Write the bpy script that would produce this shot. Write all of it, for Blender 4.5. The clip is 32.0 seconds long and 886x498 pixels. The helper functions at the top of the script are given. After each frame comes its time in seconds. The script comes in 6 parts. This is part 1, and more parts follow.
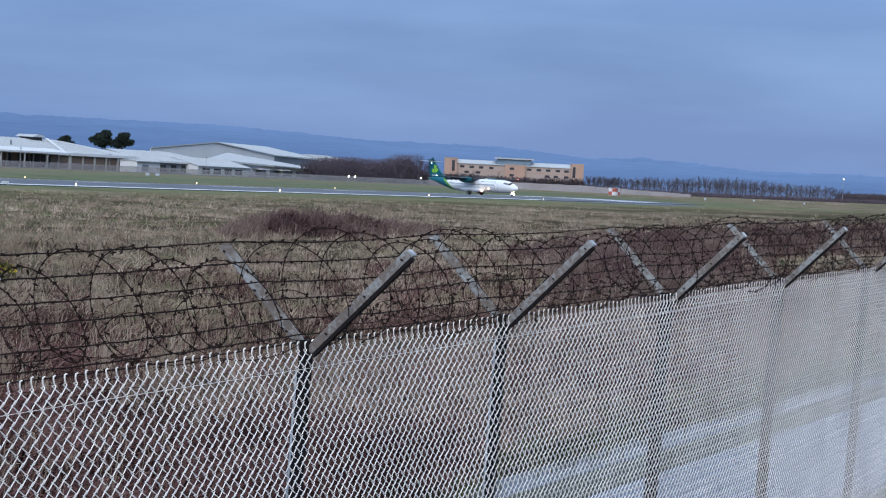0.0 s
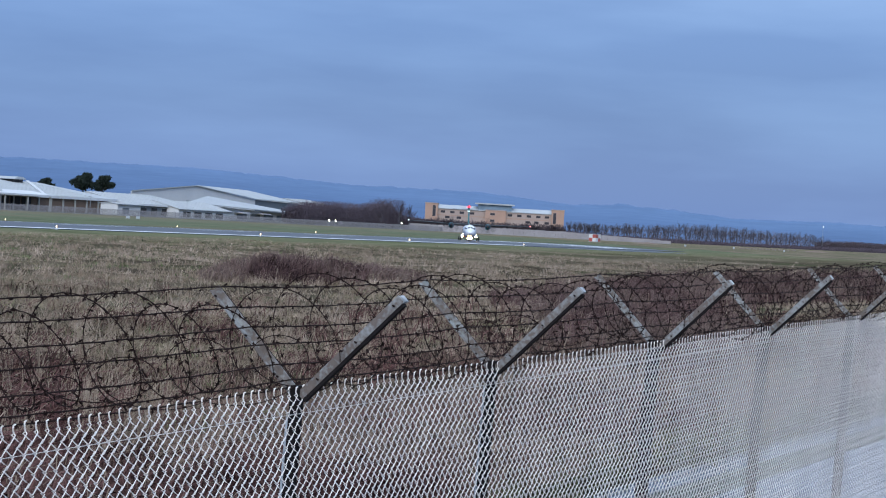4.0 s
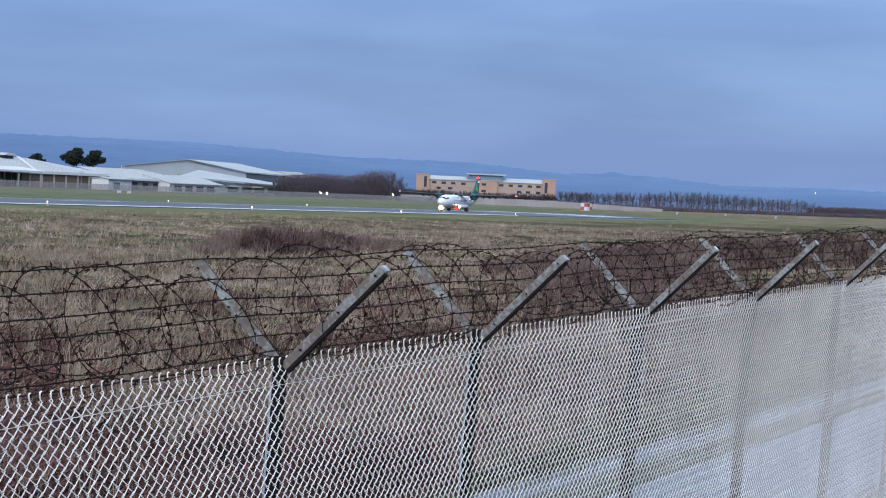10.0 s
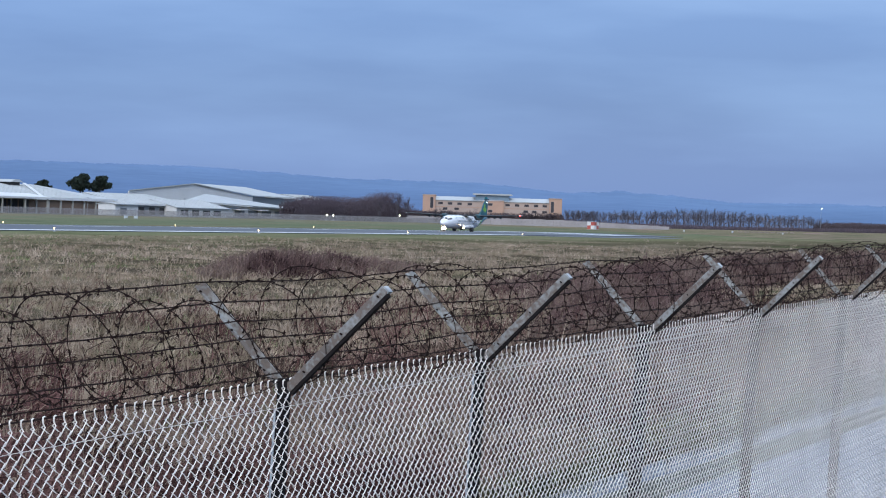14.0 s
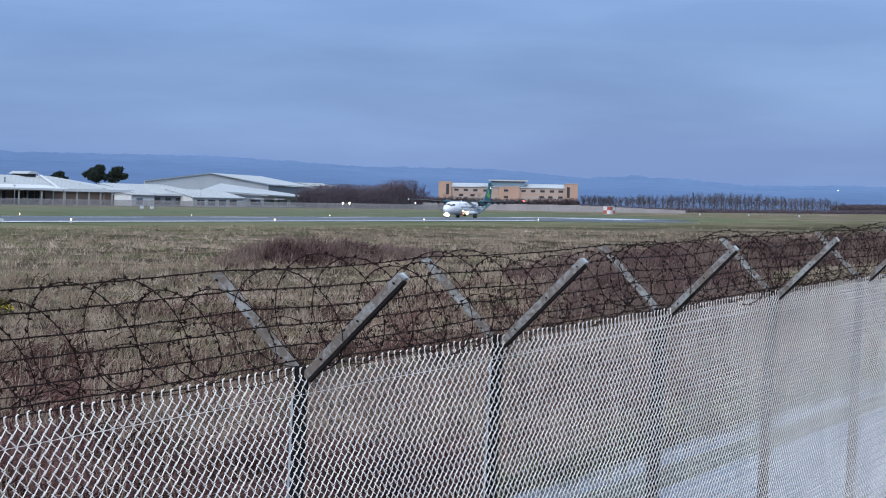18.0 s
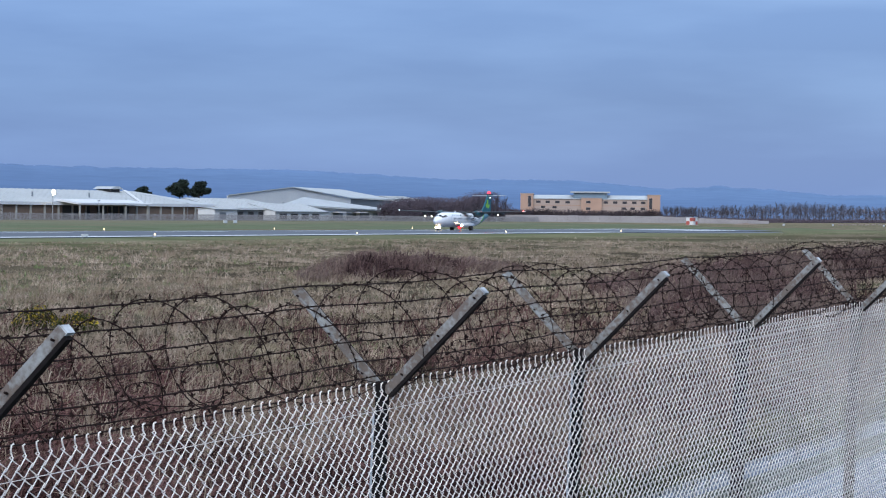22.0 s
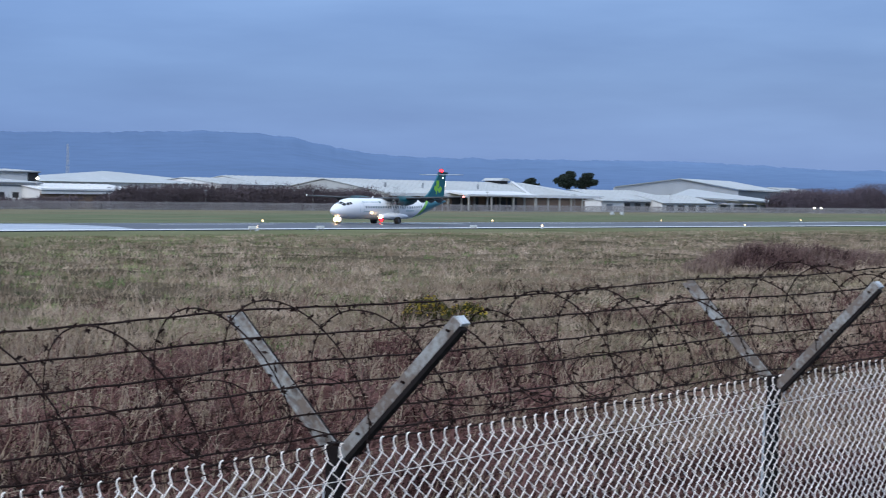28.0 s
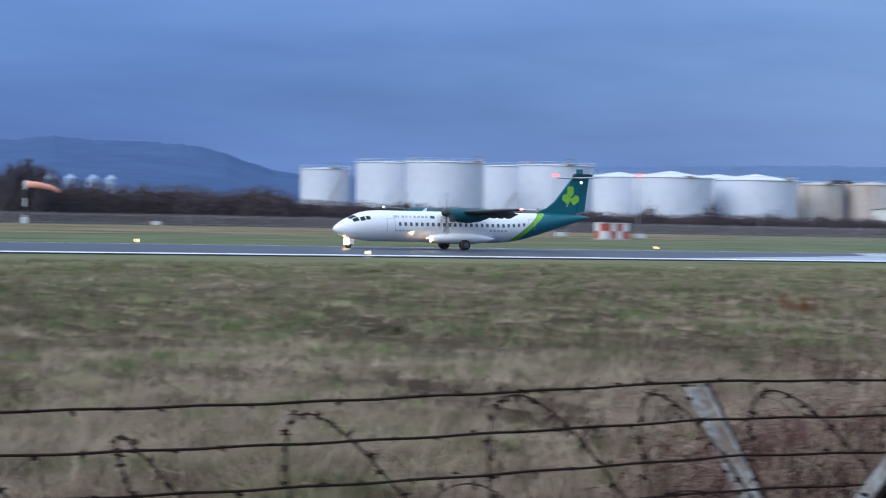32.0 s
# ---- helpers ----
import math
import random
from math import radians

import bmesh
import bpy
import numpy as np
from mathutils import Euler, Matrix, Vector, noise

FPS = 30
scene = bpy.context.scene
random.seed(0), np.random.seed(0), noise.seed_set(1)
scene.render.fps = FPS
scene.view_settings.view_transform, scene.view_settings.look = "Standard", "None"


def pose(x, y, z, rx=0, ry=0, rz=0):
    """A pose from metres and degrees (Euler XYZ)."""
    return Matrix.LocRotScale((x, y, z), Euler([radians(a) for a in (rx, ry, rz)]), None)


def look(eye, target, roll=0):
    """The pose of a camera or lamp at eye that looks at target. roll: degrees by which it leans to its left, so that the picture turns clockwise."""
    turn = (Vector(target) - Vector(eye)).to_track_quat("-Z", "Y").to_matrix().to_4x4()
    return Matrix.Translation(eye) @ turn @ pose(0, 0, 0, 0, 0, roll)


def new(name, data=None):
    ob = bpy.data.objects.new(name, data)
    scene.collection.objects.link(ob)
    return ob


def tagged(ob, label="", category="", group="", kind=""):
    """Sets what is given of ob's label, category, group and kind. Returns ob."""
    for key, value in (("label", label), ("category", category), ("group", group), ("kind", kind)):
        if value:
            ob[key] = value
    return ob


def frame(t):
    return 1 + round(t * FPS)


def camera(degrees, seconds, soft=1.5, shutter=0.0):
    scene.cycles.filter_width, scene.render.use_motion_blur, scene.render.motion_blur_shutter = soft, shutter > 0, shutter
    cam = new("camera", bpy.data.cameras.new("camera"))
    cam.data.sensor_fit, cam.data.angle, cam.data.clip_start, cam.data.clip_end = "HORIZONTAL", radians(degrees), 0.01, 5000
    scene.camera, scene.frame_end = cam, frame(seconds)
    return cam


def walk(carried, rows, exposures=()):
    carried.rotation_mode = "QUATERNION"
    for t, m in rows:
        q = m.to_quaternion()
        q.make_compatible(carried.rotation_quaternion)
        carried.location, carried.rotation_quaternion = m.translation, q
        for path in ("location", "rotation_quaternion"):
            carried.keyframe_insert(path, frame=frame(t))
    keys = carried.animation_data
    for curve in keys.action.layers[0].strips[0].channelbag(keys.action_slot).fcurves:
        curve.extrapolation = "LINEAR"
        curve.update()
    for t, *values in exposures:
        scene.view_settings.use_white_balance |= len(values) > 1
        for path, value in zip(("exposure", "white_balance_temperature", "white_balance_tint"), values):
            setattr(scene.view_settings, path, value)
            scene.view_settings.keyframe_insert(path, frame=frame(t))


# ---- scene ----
# ---- camera ----
cam = camera(22.129, 32.0, soft=1.08, shutter=0.45)
walk(cam, [
    (0, look((0.027, 0.004, 3.556), (184.26, 77.60, -2.65), 2.81)),
    (0.5, look((0.030, 0.010, 3.557), (184.72, 76.56, -1.82), 2.95)),
    (1, look((0.031, 0.019, 3.556), (184.94, 76.09, -1.17), 3.08)),
    (1.5, look((0.026, 0.029, 3.562), (184.63, 76.86, -0.83), 3.02)),
    (2, look((0.024, 0.030, 3.561), (184.76, 76.55, -0.35), 2.98)),
    (2.5, look((0.015, 0.032, 3.561), (184.97, 76.04, 0.02), 2.92)),
    (3, look((0.008, 0.034, 3.562), (185.27, 75.32, 0.47), 3.14)),
    (3.5, look((0.002, 0.045, 3.557), (185.13, 75.67, 0.91), 3.20)),
    (5.5, look((-0.012, 0.020, 3.568), (184.11, 78.11, 2.82), 2.90)),
    (6, look((-0.008, 0.008, 3.564), (183.87, 78.67, 2.95), 2.69)),
    (6.5, look((-0.005, -0.001, 3.559), (183.52, 79.46, 1.25), 2.44)),
    (7, look((-0.003, -0.003, 3.556), (183.76, 78.88, 0.25), 2.27)),
    (7.5, look((-0.003, -0.003, 3.560), (184.03, 78.18, -0.68), 2.14)),
    (8, look((-0.010, -0.004, 3.558), (184.42, 77.20, -1.36), 2.12)),
    (8.5, look((-0.007, -0.003, 3.558), (184.67, 76.61, -1.51), 2.19)),
    (9, look((-0.010, -0.005, 3.557), (184.85, 76.15, -1.70), 2.34)),
    (9.5, look((-0.007, -0.005, 3.556), (184.91, 76.01, -1.74), 2.39)),
    (10, look((-0.008, -0.007, 3.555), (185.16, 75.42, -1.13), 2.49)),
    (10.5, look((-0.013, -0.013, 3.556), (185.12, 75.53, -0.53), 2.35)),
    (11, look((-0.006, -0.019, 3.555), (185.14, 75.54, 0.16), 2.33)),
    (11.5, look((-0.008, -0.019, 3.556), (185.06, 75.74, 0.65), 2.21)),
    (12, look((-0.012, -0.018, 3.554), (184.99, 75.92, 0.99), 2.23)),
    (12.5, look((-0.014, -0.014, 3.550), (185.00, 75.90, 0.96), 2.20)),
    (13, look((-0.012, -0.013, 3.550), (184.97, 75.97, 0.91), 2.09)),
    (13.5, look((-0.012, -0.021, 3.550), (184.94, 76.04, 0.92), 1.92)),
    (14, look((-0.003, -0.028, 3.553), (184.94, 76.06, 0.67), 1.71)),
    (14.5, look((0.006, -0.029, 3.550), (184.95, 76.04, 0.29), 1.70)),
    (16.5, look((0.008, -0.032, 3.548), (184.81, 76.32, -0.69), 1.56)),
    (17, look((0.005, -0.031, 3.549), (184.66, 76.67, -0.81), 1.38)),
    (17.5, look((0.002, -0.032, 3.548), (184.50, 77.05, -0.66), 1.21)),
    (18, look((-0.000, -0.031, 3.550), (184.37, 77.36, -0.54), 1.01)),
    (18.5, look((0.002, -0.028, 3.553), (184.24, 77.67, -0.85), 0.65)),
    (19, look((0.009, -0.033, 3.557), (184.04, 78.15, -1.00), 0.37)),
    (19.5, look((0.013, -0.032, 3.556), (183.70, 78.96, -1.06), 0.23)),
    (20, look((0.013, -0.028, 3.554), (183.29, 79.91, -0.94), 0.33)),
    (20.5, look((0.014, -0.027, 3.555), (182.89, 80.85, -0.53), 0.38)),
    (21, look((0.010, -0.028, 3.555), (182.54, 81.64, 0.02), 0.52)),
    (21.5, look((0.008, -0.031, 3.557), (182.08, 82.68, 0.36), 0.56)),
    (22, look((0.015, -0.034, 3.559), (181.47, 84.03, 0.46), 0.59)),
    (22.5, look((0.021, -0.036, 3.570), (180.54, 86.04, 1.11), 0.65)),
    (23, look((0.025, -0.039, 3.574), (179.79, 87.60, 1.79), 0.78)),
    (23.5, look((0.023, -0.034, 3.574), (179.02, 89.18, 2.57), 0.89)),
    (24, look((0.003, -0.037, 3.570), (178.39, 90.38, 2.09), 0.99)),
    (24.5, look((-0.005, -0.036, 3.573), (177.70, 91.71, 1.79), 0.99)),
    (26.5, look((0.003, -0.045, 3.570), (171.77, 102.38, 1.16), 0.84)),
    (27, look((0.005, -0.039, 3.563), (169.73, 105.71, 0.40), 0.56)),
    (27.5, look((0.003, -0.026, 3.563), (167.23, 109.62, -0.33), 0.54)),
    (28, look((0.003, -0.020, 3.562), (164.58, 113.55, -0.65), 0.66)),
    (28.5, look((-0.002, -0.015, 3.563), (161.53, 117.85, -0.54), 0.73)),
    (29, look((-0.004, -0.005, 3.561), (157.91, 122.66, -0.56), 0.90)),
    (29.5, look((-0.001, 0.015, 3.561), (152.80, 129.00, -0.59), 1.10)),
    (30, look((-0.005, 0.049, 3.562), (145.20, 137.52, -0.55), 1.26)),
    (30.5, look((-0.024, 0.083, 3.564), (135.70, 146.93, -0.25), 1.42)),
    (31, look((-0.005, 0.068, 3.563), (123.77, 157.13, 0.09), 1.43)),
    (31.5, look((-0.024, 0.098, 3.563), (110.04, 167.06, 0.48), 1.44)),
    (32, look((-0.054, 0.119, 3.565), (94.28, 176.45, 0.55), 1.21)),
], exposures=[(0.0, -0.14, 6280, 10), (3.0, -0.15, 6200, 10), (6.0, -0.20, 6100, 10), (8.0, -0.12, 6280, 10), (10.0, -0.04, 6380, 10), (22.0, -0.04, 6380, 10), (27.0, -0.07, 6380, 10), (30.0, -0.05, 6350, 10), (32.0, -0.02, 6300, 10)])

# ---- light: an overcast blue dusk ----
SUN_EL, SUN_AZ = radians(33), radians(253)   # height and compass turn of the hidden sun
world = bpy.data.worlds.new("world")
scene.world = world
world.use_nodes = True
wn, wl = world.node_tree.nodes, world.node_tree.links
wn.clear()
w_out = wn.new("ShaderNodeOutputWorld")
w_bg = wn.new("ShaderNodeBackground")
w_sky = wn.new("ShaderNodeTexSky")
w_sky.sky_type = "NISHITA"
w_sky.sun_disc = False
w_sky.sun_elevation = SUN_EL
w_sky.sun_rotation = SUN_AZ
w_sky.air_density, w_sky.dust_density, w_sky.ozone_density = 1.2, 0.6, 2.0
w_co = wn.new("ShaderNodeTexCoord")
w_map = wn.new("ShaderNodeMapping")
w_map.inputs["Scale"].default_value = (5.0, 5.0, 30.0)
w_noise = wn.new("ShaderNodeTexNoise")
w_noise.inputs["Scale"].default_value = 1.0
w_noise.inputs["Detail"].default_value = 5.0
w_noise.inputs["Roughness"].default_value = 0.5
w_ramp = wn.new("ShaderNodeValToRGB")
w_ramp.color_ramp.elements[0].position, w_ramp.color_ramp.elements[0].color = 0.34, (0.78, 0.81, 0.87, 1)
w_ramp.color_ramp.elements[1].position, w_ramp.color_ramp.elements[1].color = 0.66, (1.17, 1.13, 1.08, 1)
w_sep = wn.new("ShaderNodeSeparateXYZ")
w_lvl = wn.new("ShaderNodeValToRGB")       # cloud deck from the horizon to the zenith
stops = [(0.0, (0.138, 0.252, 0.555)), (0.012, (0.148, 0.266, 0.572)), (0.05, (0.144, 0.256, 0.535)), (0.085, (0.190, 0.318, 0.622)), (0.16, (0.27, 0.40, 0.69)), (0.5, (0.90, 1.02, 1.19)), (1.0, (1.42, 1.50, 1.56))]
ramp = w_lvl.color_ramp
while len(ramp.elements) < len(stops):
    ramp.elements.new(0.5)
for e, (p, c) in zip(ramp.elements, stops):
    e.position, e.color = p, (*c, 1)
w_mul = wn.new("ShaderNodeMix")
w_mul.data_type, w_mul.blend_type = "RGBA", "MULTIPLY"
w_mul.inputs["Factor"].default_value = 1.0
w_add = wn.new("ShaderNodeMix")
w_add.data_type, w_add.blend_type = "RGBA", "ADD"
w_add.inputs["Factor"].default_value = 0.012
wl.new(w_co.outputs["Generated"], w_map.inputs["Vector"])
wl.new(w_map.outputs["Vector"], w_noise.inputs["Vector"])
wl.new(w_noise.outputs["Fac"], w_ramp.inputs["Fac"])
wl.new(w_co.outputs["Generated"], w_sep.inputs["Vector"])
wl.new(w_sep.outputs["Z"], w_lvl.inputs["Fac"])
wl.new(w_lvl.outputs["Color"], w_mul.inputs[6])
wl.new(w_ramp.outputs["Color"], w_mul.inputs[7])
wl.new(w_mul.outputs[2], w_add.inputs[6])
wl.new(w_sky.outputs["Color"], w_add.inputs[7])
w_side = wn.new("ShaderNodeValToRGB")      # the deck is brighter down the runway, heavier and bluer across it
w_side.color_ramp.elements[0].position, w_side.color_ramp.elements[0].color = 0.35, (0.58, 0.70, 0.87, 1)
w_side.color_ramp.elements[1].position, w_side.color_ramp.elements[1].color = 0.93, (1.10, 1.12, 1.11, 1)
wl.new(w_sep.outputs["X"], w_side.inputs["Fac"])
w_all = wn.new("ShaderNodeMix")
w_all.data_type, w_all.blend_type = "RGBA", "MULTIPLY"
w_all.inputs["Factor"].default_value = 1.0
wl.new(w_add.outputs[2], w_all.inputs[6])
wl.new(w_side.outputs["Color"], w_all.inputs[7])
wl.new(w_all.outputs[2], w_bg.inputs["Color"])
w_bg.inputs["Strength"].default_value = 1.0
wl.new(w_bg.outputs["Background"], w_out.inputs["Surface"])
sun = new("sun", bpy.data.lights.new("sun", "SUN"))
sun.data.energy, sun.data.angle, sun.data.color = 2.25, radians(45), (0.98, 0.97, 0.96)
sun.matrix_world = look((0, 0, 50), (72, 23, 0))

# ---- materials ----


def mat(name, colour, rough=0.8, metal=0.0, vary=0.15, scale=1.0, fine=12.0, bump=0.0, bump_scale=20.0, second=None, amount=0.5, rand=0.0, island=0.0, emit=None, power=0.0, spec=0.5):
    """Principled material: colour varied at two scales, optional second colour in patches, relief, change from piece to piece."""
    m = bpy.data.materials.new(name)
    m.use_nodes = True
    nt = m.node_tree
    n, l = nt.nodes, nt.links
    b = n["Principled BSDF"]
    b.inputs["Roughness"].default_value, b.inputs["Metallic"].default_value = rough, metal
    b.inputs["Specular IOR Level"].default_value = spec
    co = n.new("ShaderNodeTexCoord")

    def tex(s, detail):
        t = n.new("ShaderNodeTexNoise")
        t.inputs["Scale"].default_value, t.inputs["Detail"].default_value = s, detail
        l.new(co.outputs["Object"], t.inputs["Vector"])
        return t
    big, small = tex(scale, 4), tex(fine, 3)
    add = n.new("ShaderNodeMath")
    l.new(big.outputs["Fac"], add.inputs[0])
    l.new(small.outputs["Fac"], add.inputs[1])
    last = add.outputs[0]
    for node, out, w in (("ShaderNodeObjectInfo", "Random", rand), ("ShaderNodeNewGeometry", "Random Per Island", island)):
        if w:
            o = n.new(node)
            ma = n.new("ShaderNodeMath")
            ma.operation = "MULTIPLY_ADD"
            ma.inputs[1].default_value = w * 2
            l.new(o.outputs[out], ma.inputs[0])
            l.new(last, ma.inputs[2])
            sb = n.new("ShaderNodeMath")
            sb.operation = "SUBTRACT"
            sb.inputs[1].default_value = w
            l.new(ma.outputs[0], sb.inputs[0])
            last = sb.outputs[0]
    r = n.new("ShaderNodeMapRange")
    r.inputs["From Min"].default_value, r.inputs["From Max"].default_value = 0.55, 1.45
    r.inputs["To Min"].default_value, r.inputs["To Max"].default_value = 1 - vary, 1 + vary
    l.new(last, r.inputs["Value"])
    base = None
    if second:
        pr = n.new("ShaderNodeMapRange")
        pr.inputs["From Min"].default_value, pr.inputs["From Max"].default_value = 1 - 0.5 * amount - 0.12, 1 - 0.5 * amount + 0.32
        l.new(last, pr.inputs["Value"])
        mx = n.new("ShaderNodeMix")
        mx.data_type = "RGBA"
        l.new(pr.outputs["Result"], mx.inputs["Factor"])
        mx.inputs[6].default_value, mx.inputs[7].default_value = (*colour, 1), (*second, 1)
        base = mx.outputs[2]
    mul = n.new("ShaderNodeMix")
    mul.data_type, mul.blend_type = "RGBA", "MULTIPLY"
    mul.inputs["Factor"].default_value = 1.0
    if base:
        l.new(base, mul.inputs[6])
    else:
        mul.inputs[6].default_value = (*colour, 1)
    l.new(r.outputs["Result"], mul.inputs[7])
    l.new(mul.outputs[2], b.inputs["Base Color"])
    if bump:
        t = tex(bump_scale, 4)
        bp = n.new("ShaderNodeBump")
        bp.inputs["Strength"].default_value, bp.inputs["Distance"].default_value = bump, 0.02
        l.new(t.outputs["Fac"], bp.inputs["Height"])
        l.new(bp.outputs["Normal"], b.inputs["Normal"])
    if emit:
        b.inputs["Emission Color"].default_value = (*emit, 1)
        b.inputs["Emission Strength"].default_value = power
    return m


def zoned(name, axis, bands, rough, vary, scale, fine, wobble=0.0, wob_scale=0.05, bump=0.0, patches=()):
    """Material whose colour goes in bands along one object axis, with uneven borders: bands of (from, colour); patches of (colour, stretch, from, to, share) lie over them."""
    m = mat(name, (0.5, 0.5, 0.5), rough=rough, vary=vary, scale=scale, fine=fine, bump=bump, bump_scale=3.0, spec=0.0)
    n, l = m.node_tree.nodes, m.node_tree.links
    co = [x for x in n if x.type == "TEX_COORD"][0]
    sep = n.new("ShaderNodeSeparateXYZ")
    l.new(co.outputs["Object"], sep.inputs["Vector"])
    t = n.new("ShaderNodeTexNoise")
    t.inputs["Scale"].default_value, t.inputs["Detail"].default_value = wob_scale, 5
    l.new(co.outputs["Object"], t.inputs["Vector"])
    ma = n.new("ShaderNodeMath")
    ma.operation = "MULTIPLY_ADD"
    ma.inputs[1].default_value = wobble * 2
    l.new(t.outputs["Fac"], ma.inputs[0])
    l.new(sep.outputs[axis], ma.inputs[2])
    lo, hi = bands[0][0], bands[-1][0]
    r = n.new("ShaderNodeMapRange")
    r.inputs["From Min"].default_value, r.inputs["From Max"].default_value = lo + wobble, hi + wobble
    l.new(ma.outputs[0], r.inputs["Value"])
    cr = n.new("ShaderNodeValToRGB")
    while len(cr.color_ramp.elements) < len(bands):
        cr.color_ramp.elements.new(0.5)
    for e, (p, c) in zip(cr.color_ramp.elements, bands):
        e.position, e.color = (p - lo) / (hi - lo), (*c, 1)
    l.new(r.outputs["Result"], cr.inputs["Fac"])
    mul = [x for x in n if x.type == "MIX" and x.blend_type == "MULTIPLY"][0]
    last = cr.outputs["Color"]
    for colour, stretch, lo_, hi_, share in patches:
        mp = n.new("ShaderNodeMapping")
        mp.inputs["Scale"].default_value = stretch
        l.new(co.outputs["Object"], mp.inputs["Vector"])
        t = n.new("ShaderNodeTexNoise")
        t.inputs["Scale"].default_value, t.inputs["Detail"].default_value = 1.0, 4
        l.new(mp.outputs["Vector"], t.inputs["Vector"])
        r = n.new("ShaderNodeMapRange")
        r.inputs["From Min"].default_value, r.inputs["From Max"].default_value, r.inputs["To Max"].default_value = lo_, hi_, share
        l.new(t.outputs["Fac"], r.inputs["Value"])
        mx = n.new("ShaderNodeMix")
        mx.data_type = "RGBA"
        mx.inputs[7].default_value = (*colour, 1)
        l.new(r.outputs["Result"], mx.inputs["Factor"])
        l.new(last, mx.inputs[6])
        last = mx.outputs[2]
    l.new(last, mul.inputs[6])
    return m


MOWN = (0.172, 0.170, 0.096)
# near bands: dark soil, deepened further for the shade between stems
M_GROUND = zoned("ground_vegetation", "Y", [(0, (0.040, 0.040, 0.024)), (12, (0.026, 0.017, 0.013)), (22, (0.042, 0.028, 0.021)), (45, (0.066, 0.050, 0.036)), (105, (0.092, 0.078, 0.050)), (126, (0.140, 0.125, 0.074)), (140, MOWN), (215, (0.142, 0.164, 0.100)), (300, (0.142, 0.162, 0.100)), (370, (0.172, 0.172, 0.116)), (440, (0.20, 0.175, 0.125)), (460, (0.12, 0.115, 0.075))], 0.95, 0.35, 0.08, 1.3, wobble=10.0, bump=0.6, patches=(((0.205, 0.165, 0.115), (0.016, 0.055, 0.0), 0.50, 0.66, 0.75), ((0.070, 0.082, 0.038), (0.03, 0.11, 0.0), 0.54, 0.68, 0.6)))
M_RUNWAY = mat("runway_asphalt", (0.048, 0.053, 0.066), spec=0.45, rough=0.5, vary=0.22, scale=0.05, fine=0.8, bump=0.1, bump_scale=8)
# pale base colour carries the wet runway's sky sheen; low roughness adds to it
M_WET = mat("pale_sky_sheen", (0.55, 0.56, 0.57), rough=0.22, vary=0.25, scale=0.15, fine=1.0, bump=0.05, bump_scale=2)
M_LINE = mat("runway_paint", (0.80, 0.81, 0.80), rough=0.5, vary=0.2, scale=0.2, fine=4)
M_PATH = mat("wet_track", (0.105, 0.110, 0.122), rough=0.26, vary=0.45, scale=0.5, fine=3, bump=0.08, bump_scale=4, second=(0.060, 0.052, 0.045), amount=0.45)
M_MOSS = mat("moss_and_mud", (0.036, 0.038, 0.022), rough=0.9, vary=0.4, scale=0.8, fine=6, bump=0.3, bump_scale=10)
# distance haze is put into both base colours; the ridge pales along X
M_HILL = mat("haze_blue_hillside", (0.076, 0.122, 0.232), rough=1.0, vary=0.16, scale=0.004, fine=0.02, spec=0.0)
M_RIDGE = zoned("haze_blue_ridge", "X", [(1500, (0.116, 0.178, 0.300)), (3300, (0.128, 0.192, 0.316)), (3900, (0.146, 0.218, 0.350)), (4500, (0.160, 0.240, 0.380))], 1.0, 0.12, 0.003, 0.02)
M_GALV = mat("galvanised_steel", (0.49, 0.51, 0.50), rough=0.65, metal=0.1, vary=0.35, scale=6, fine=45, second=(0.16, 0.13, 0.11), amount=0.42, bump=0.15, bump_scale=80)
M_POST = mat("weathered_post", (0.32, 0.345, 0.365), rough=0.6, vary=0.3, scale=4, fine=30, second=(0.50, 0.53, 0.55), amount=0.5)
# shade colour for strips on the fence steel; plain rust on the tank walkways
M_RUSTSHADE = mat("rust_and_shade_black", (0.018, 0.015, 0.015), rough=0.9, spec=0.1, vary=0.4, scale=6, fine=40)
M_MESH = mat("galvanised_wire", (0.97, 0.90, 0.84), rough=0.42, metal=0.0, vary=0.25, scale=3, fine=40)
M_BARB = mat("rusted_wire", (0.024, 0.014, 0.012), rough=0.9, spec=0.15, vary=0.4, scale=8, fine=60)
# near-black: the dark inside wheel bays, intakes and rim holes, as colour
M_DARK = mat("near_black", (0.02, 0.02, 0.022), rough=0.7, vary=0.2)
M_GLASS = mat("dark_glazing", (0.015, 0.018, 0.022), rough=0.08, vary=0.1)

# ---- small builders ----


def part(name, bm, material, parent=None, label=""):
    """One bmesh as one mesh object, under a thing or part."""
    me = bpy.data.meshes.new(name)
    bm.to_mesh(me)
    bm.free()
    me.materials.append(material)
    ob = new(name, me)
    ob.parent = parent
    return tagged(ob, label)


def raw(name, verts, faces, material, parent=None, label=""):
    me = bpy.data.meshes.new(name)
    me.from_pydata(verts, [], faces)
    me.materials.append(material)
    ob = new(name, me)
    ob.parent = parent
    return tagged(ob, label)


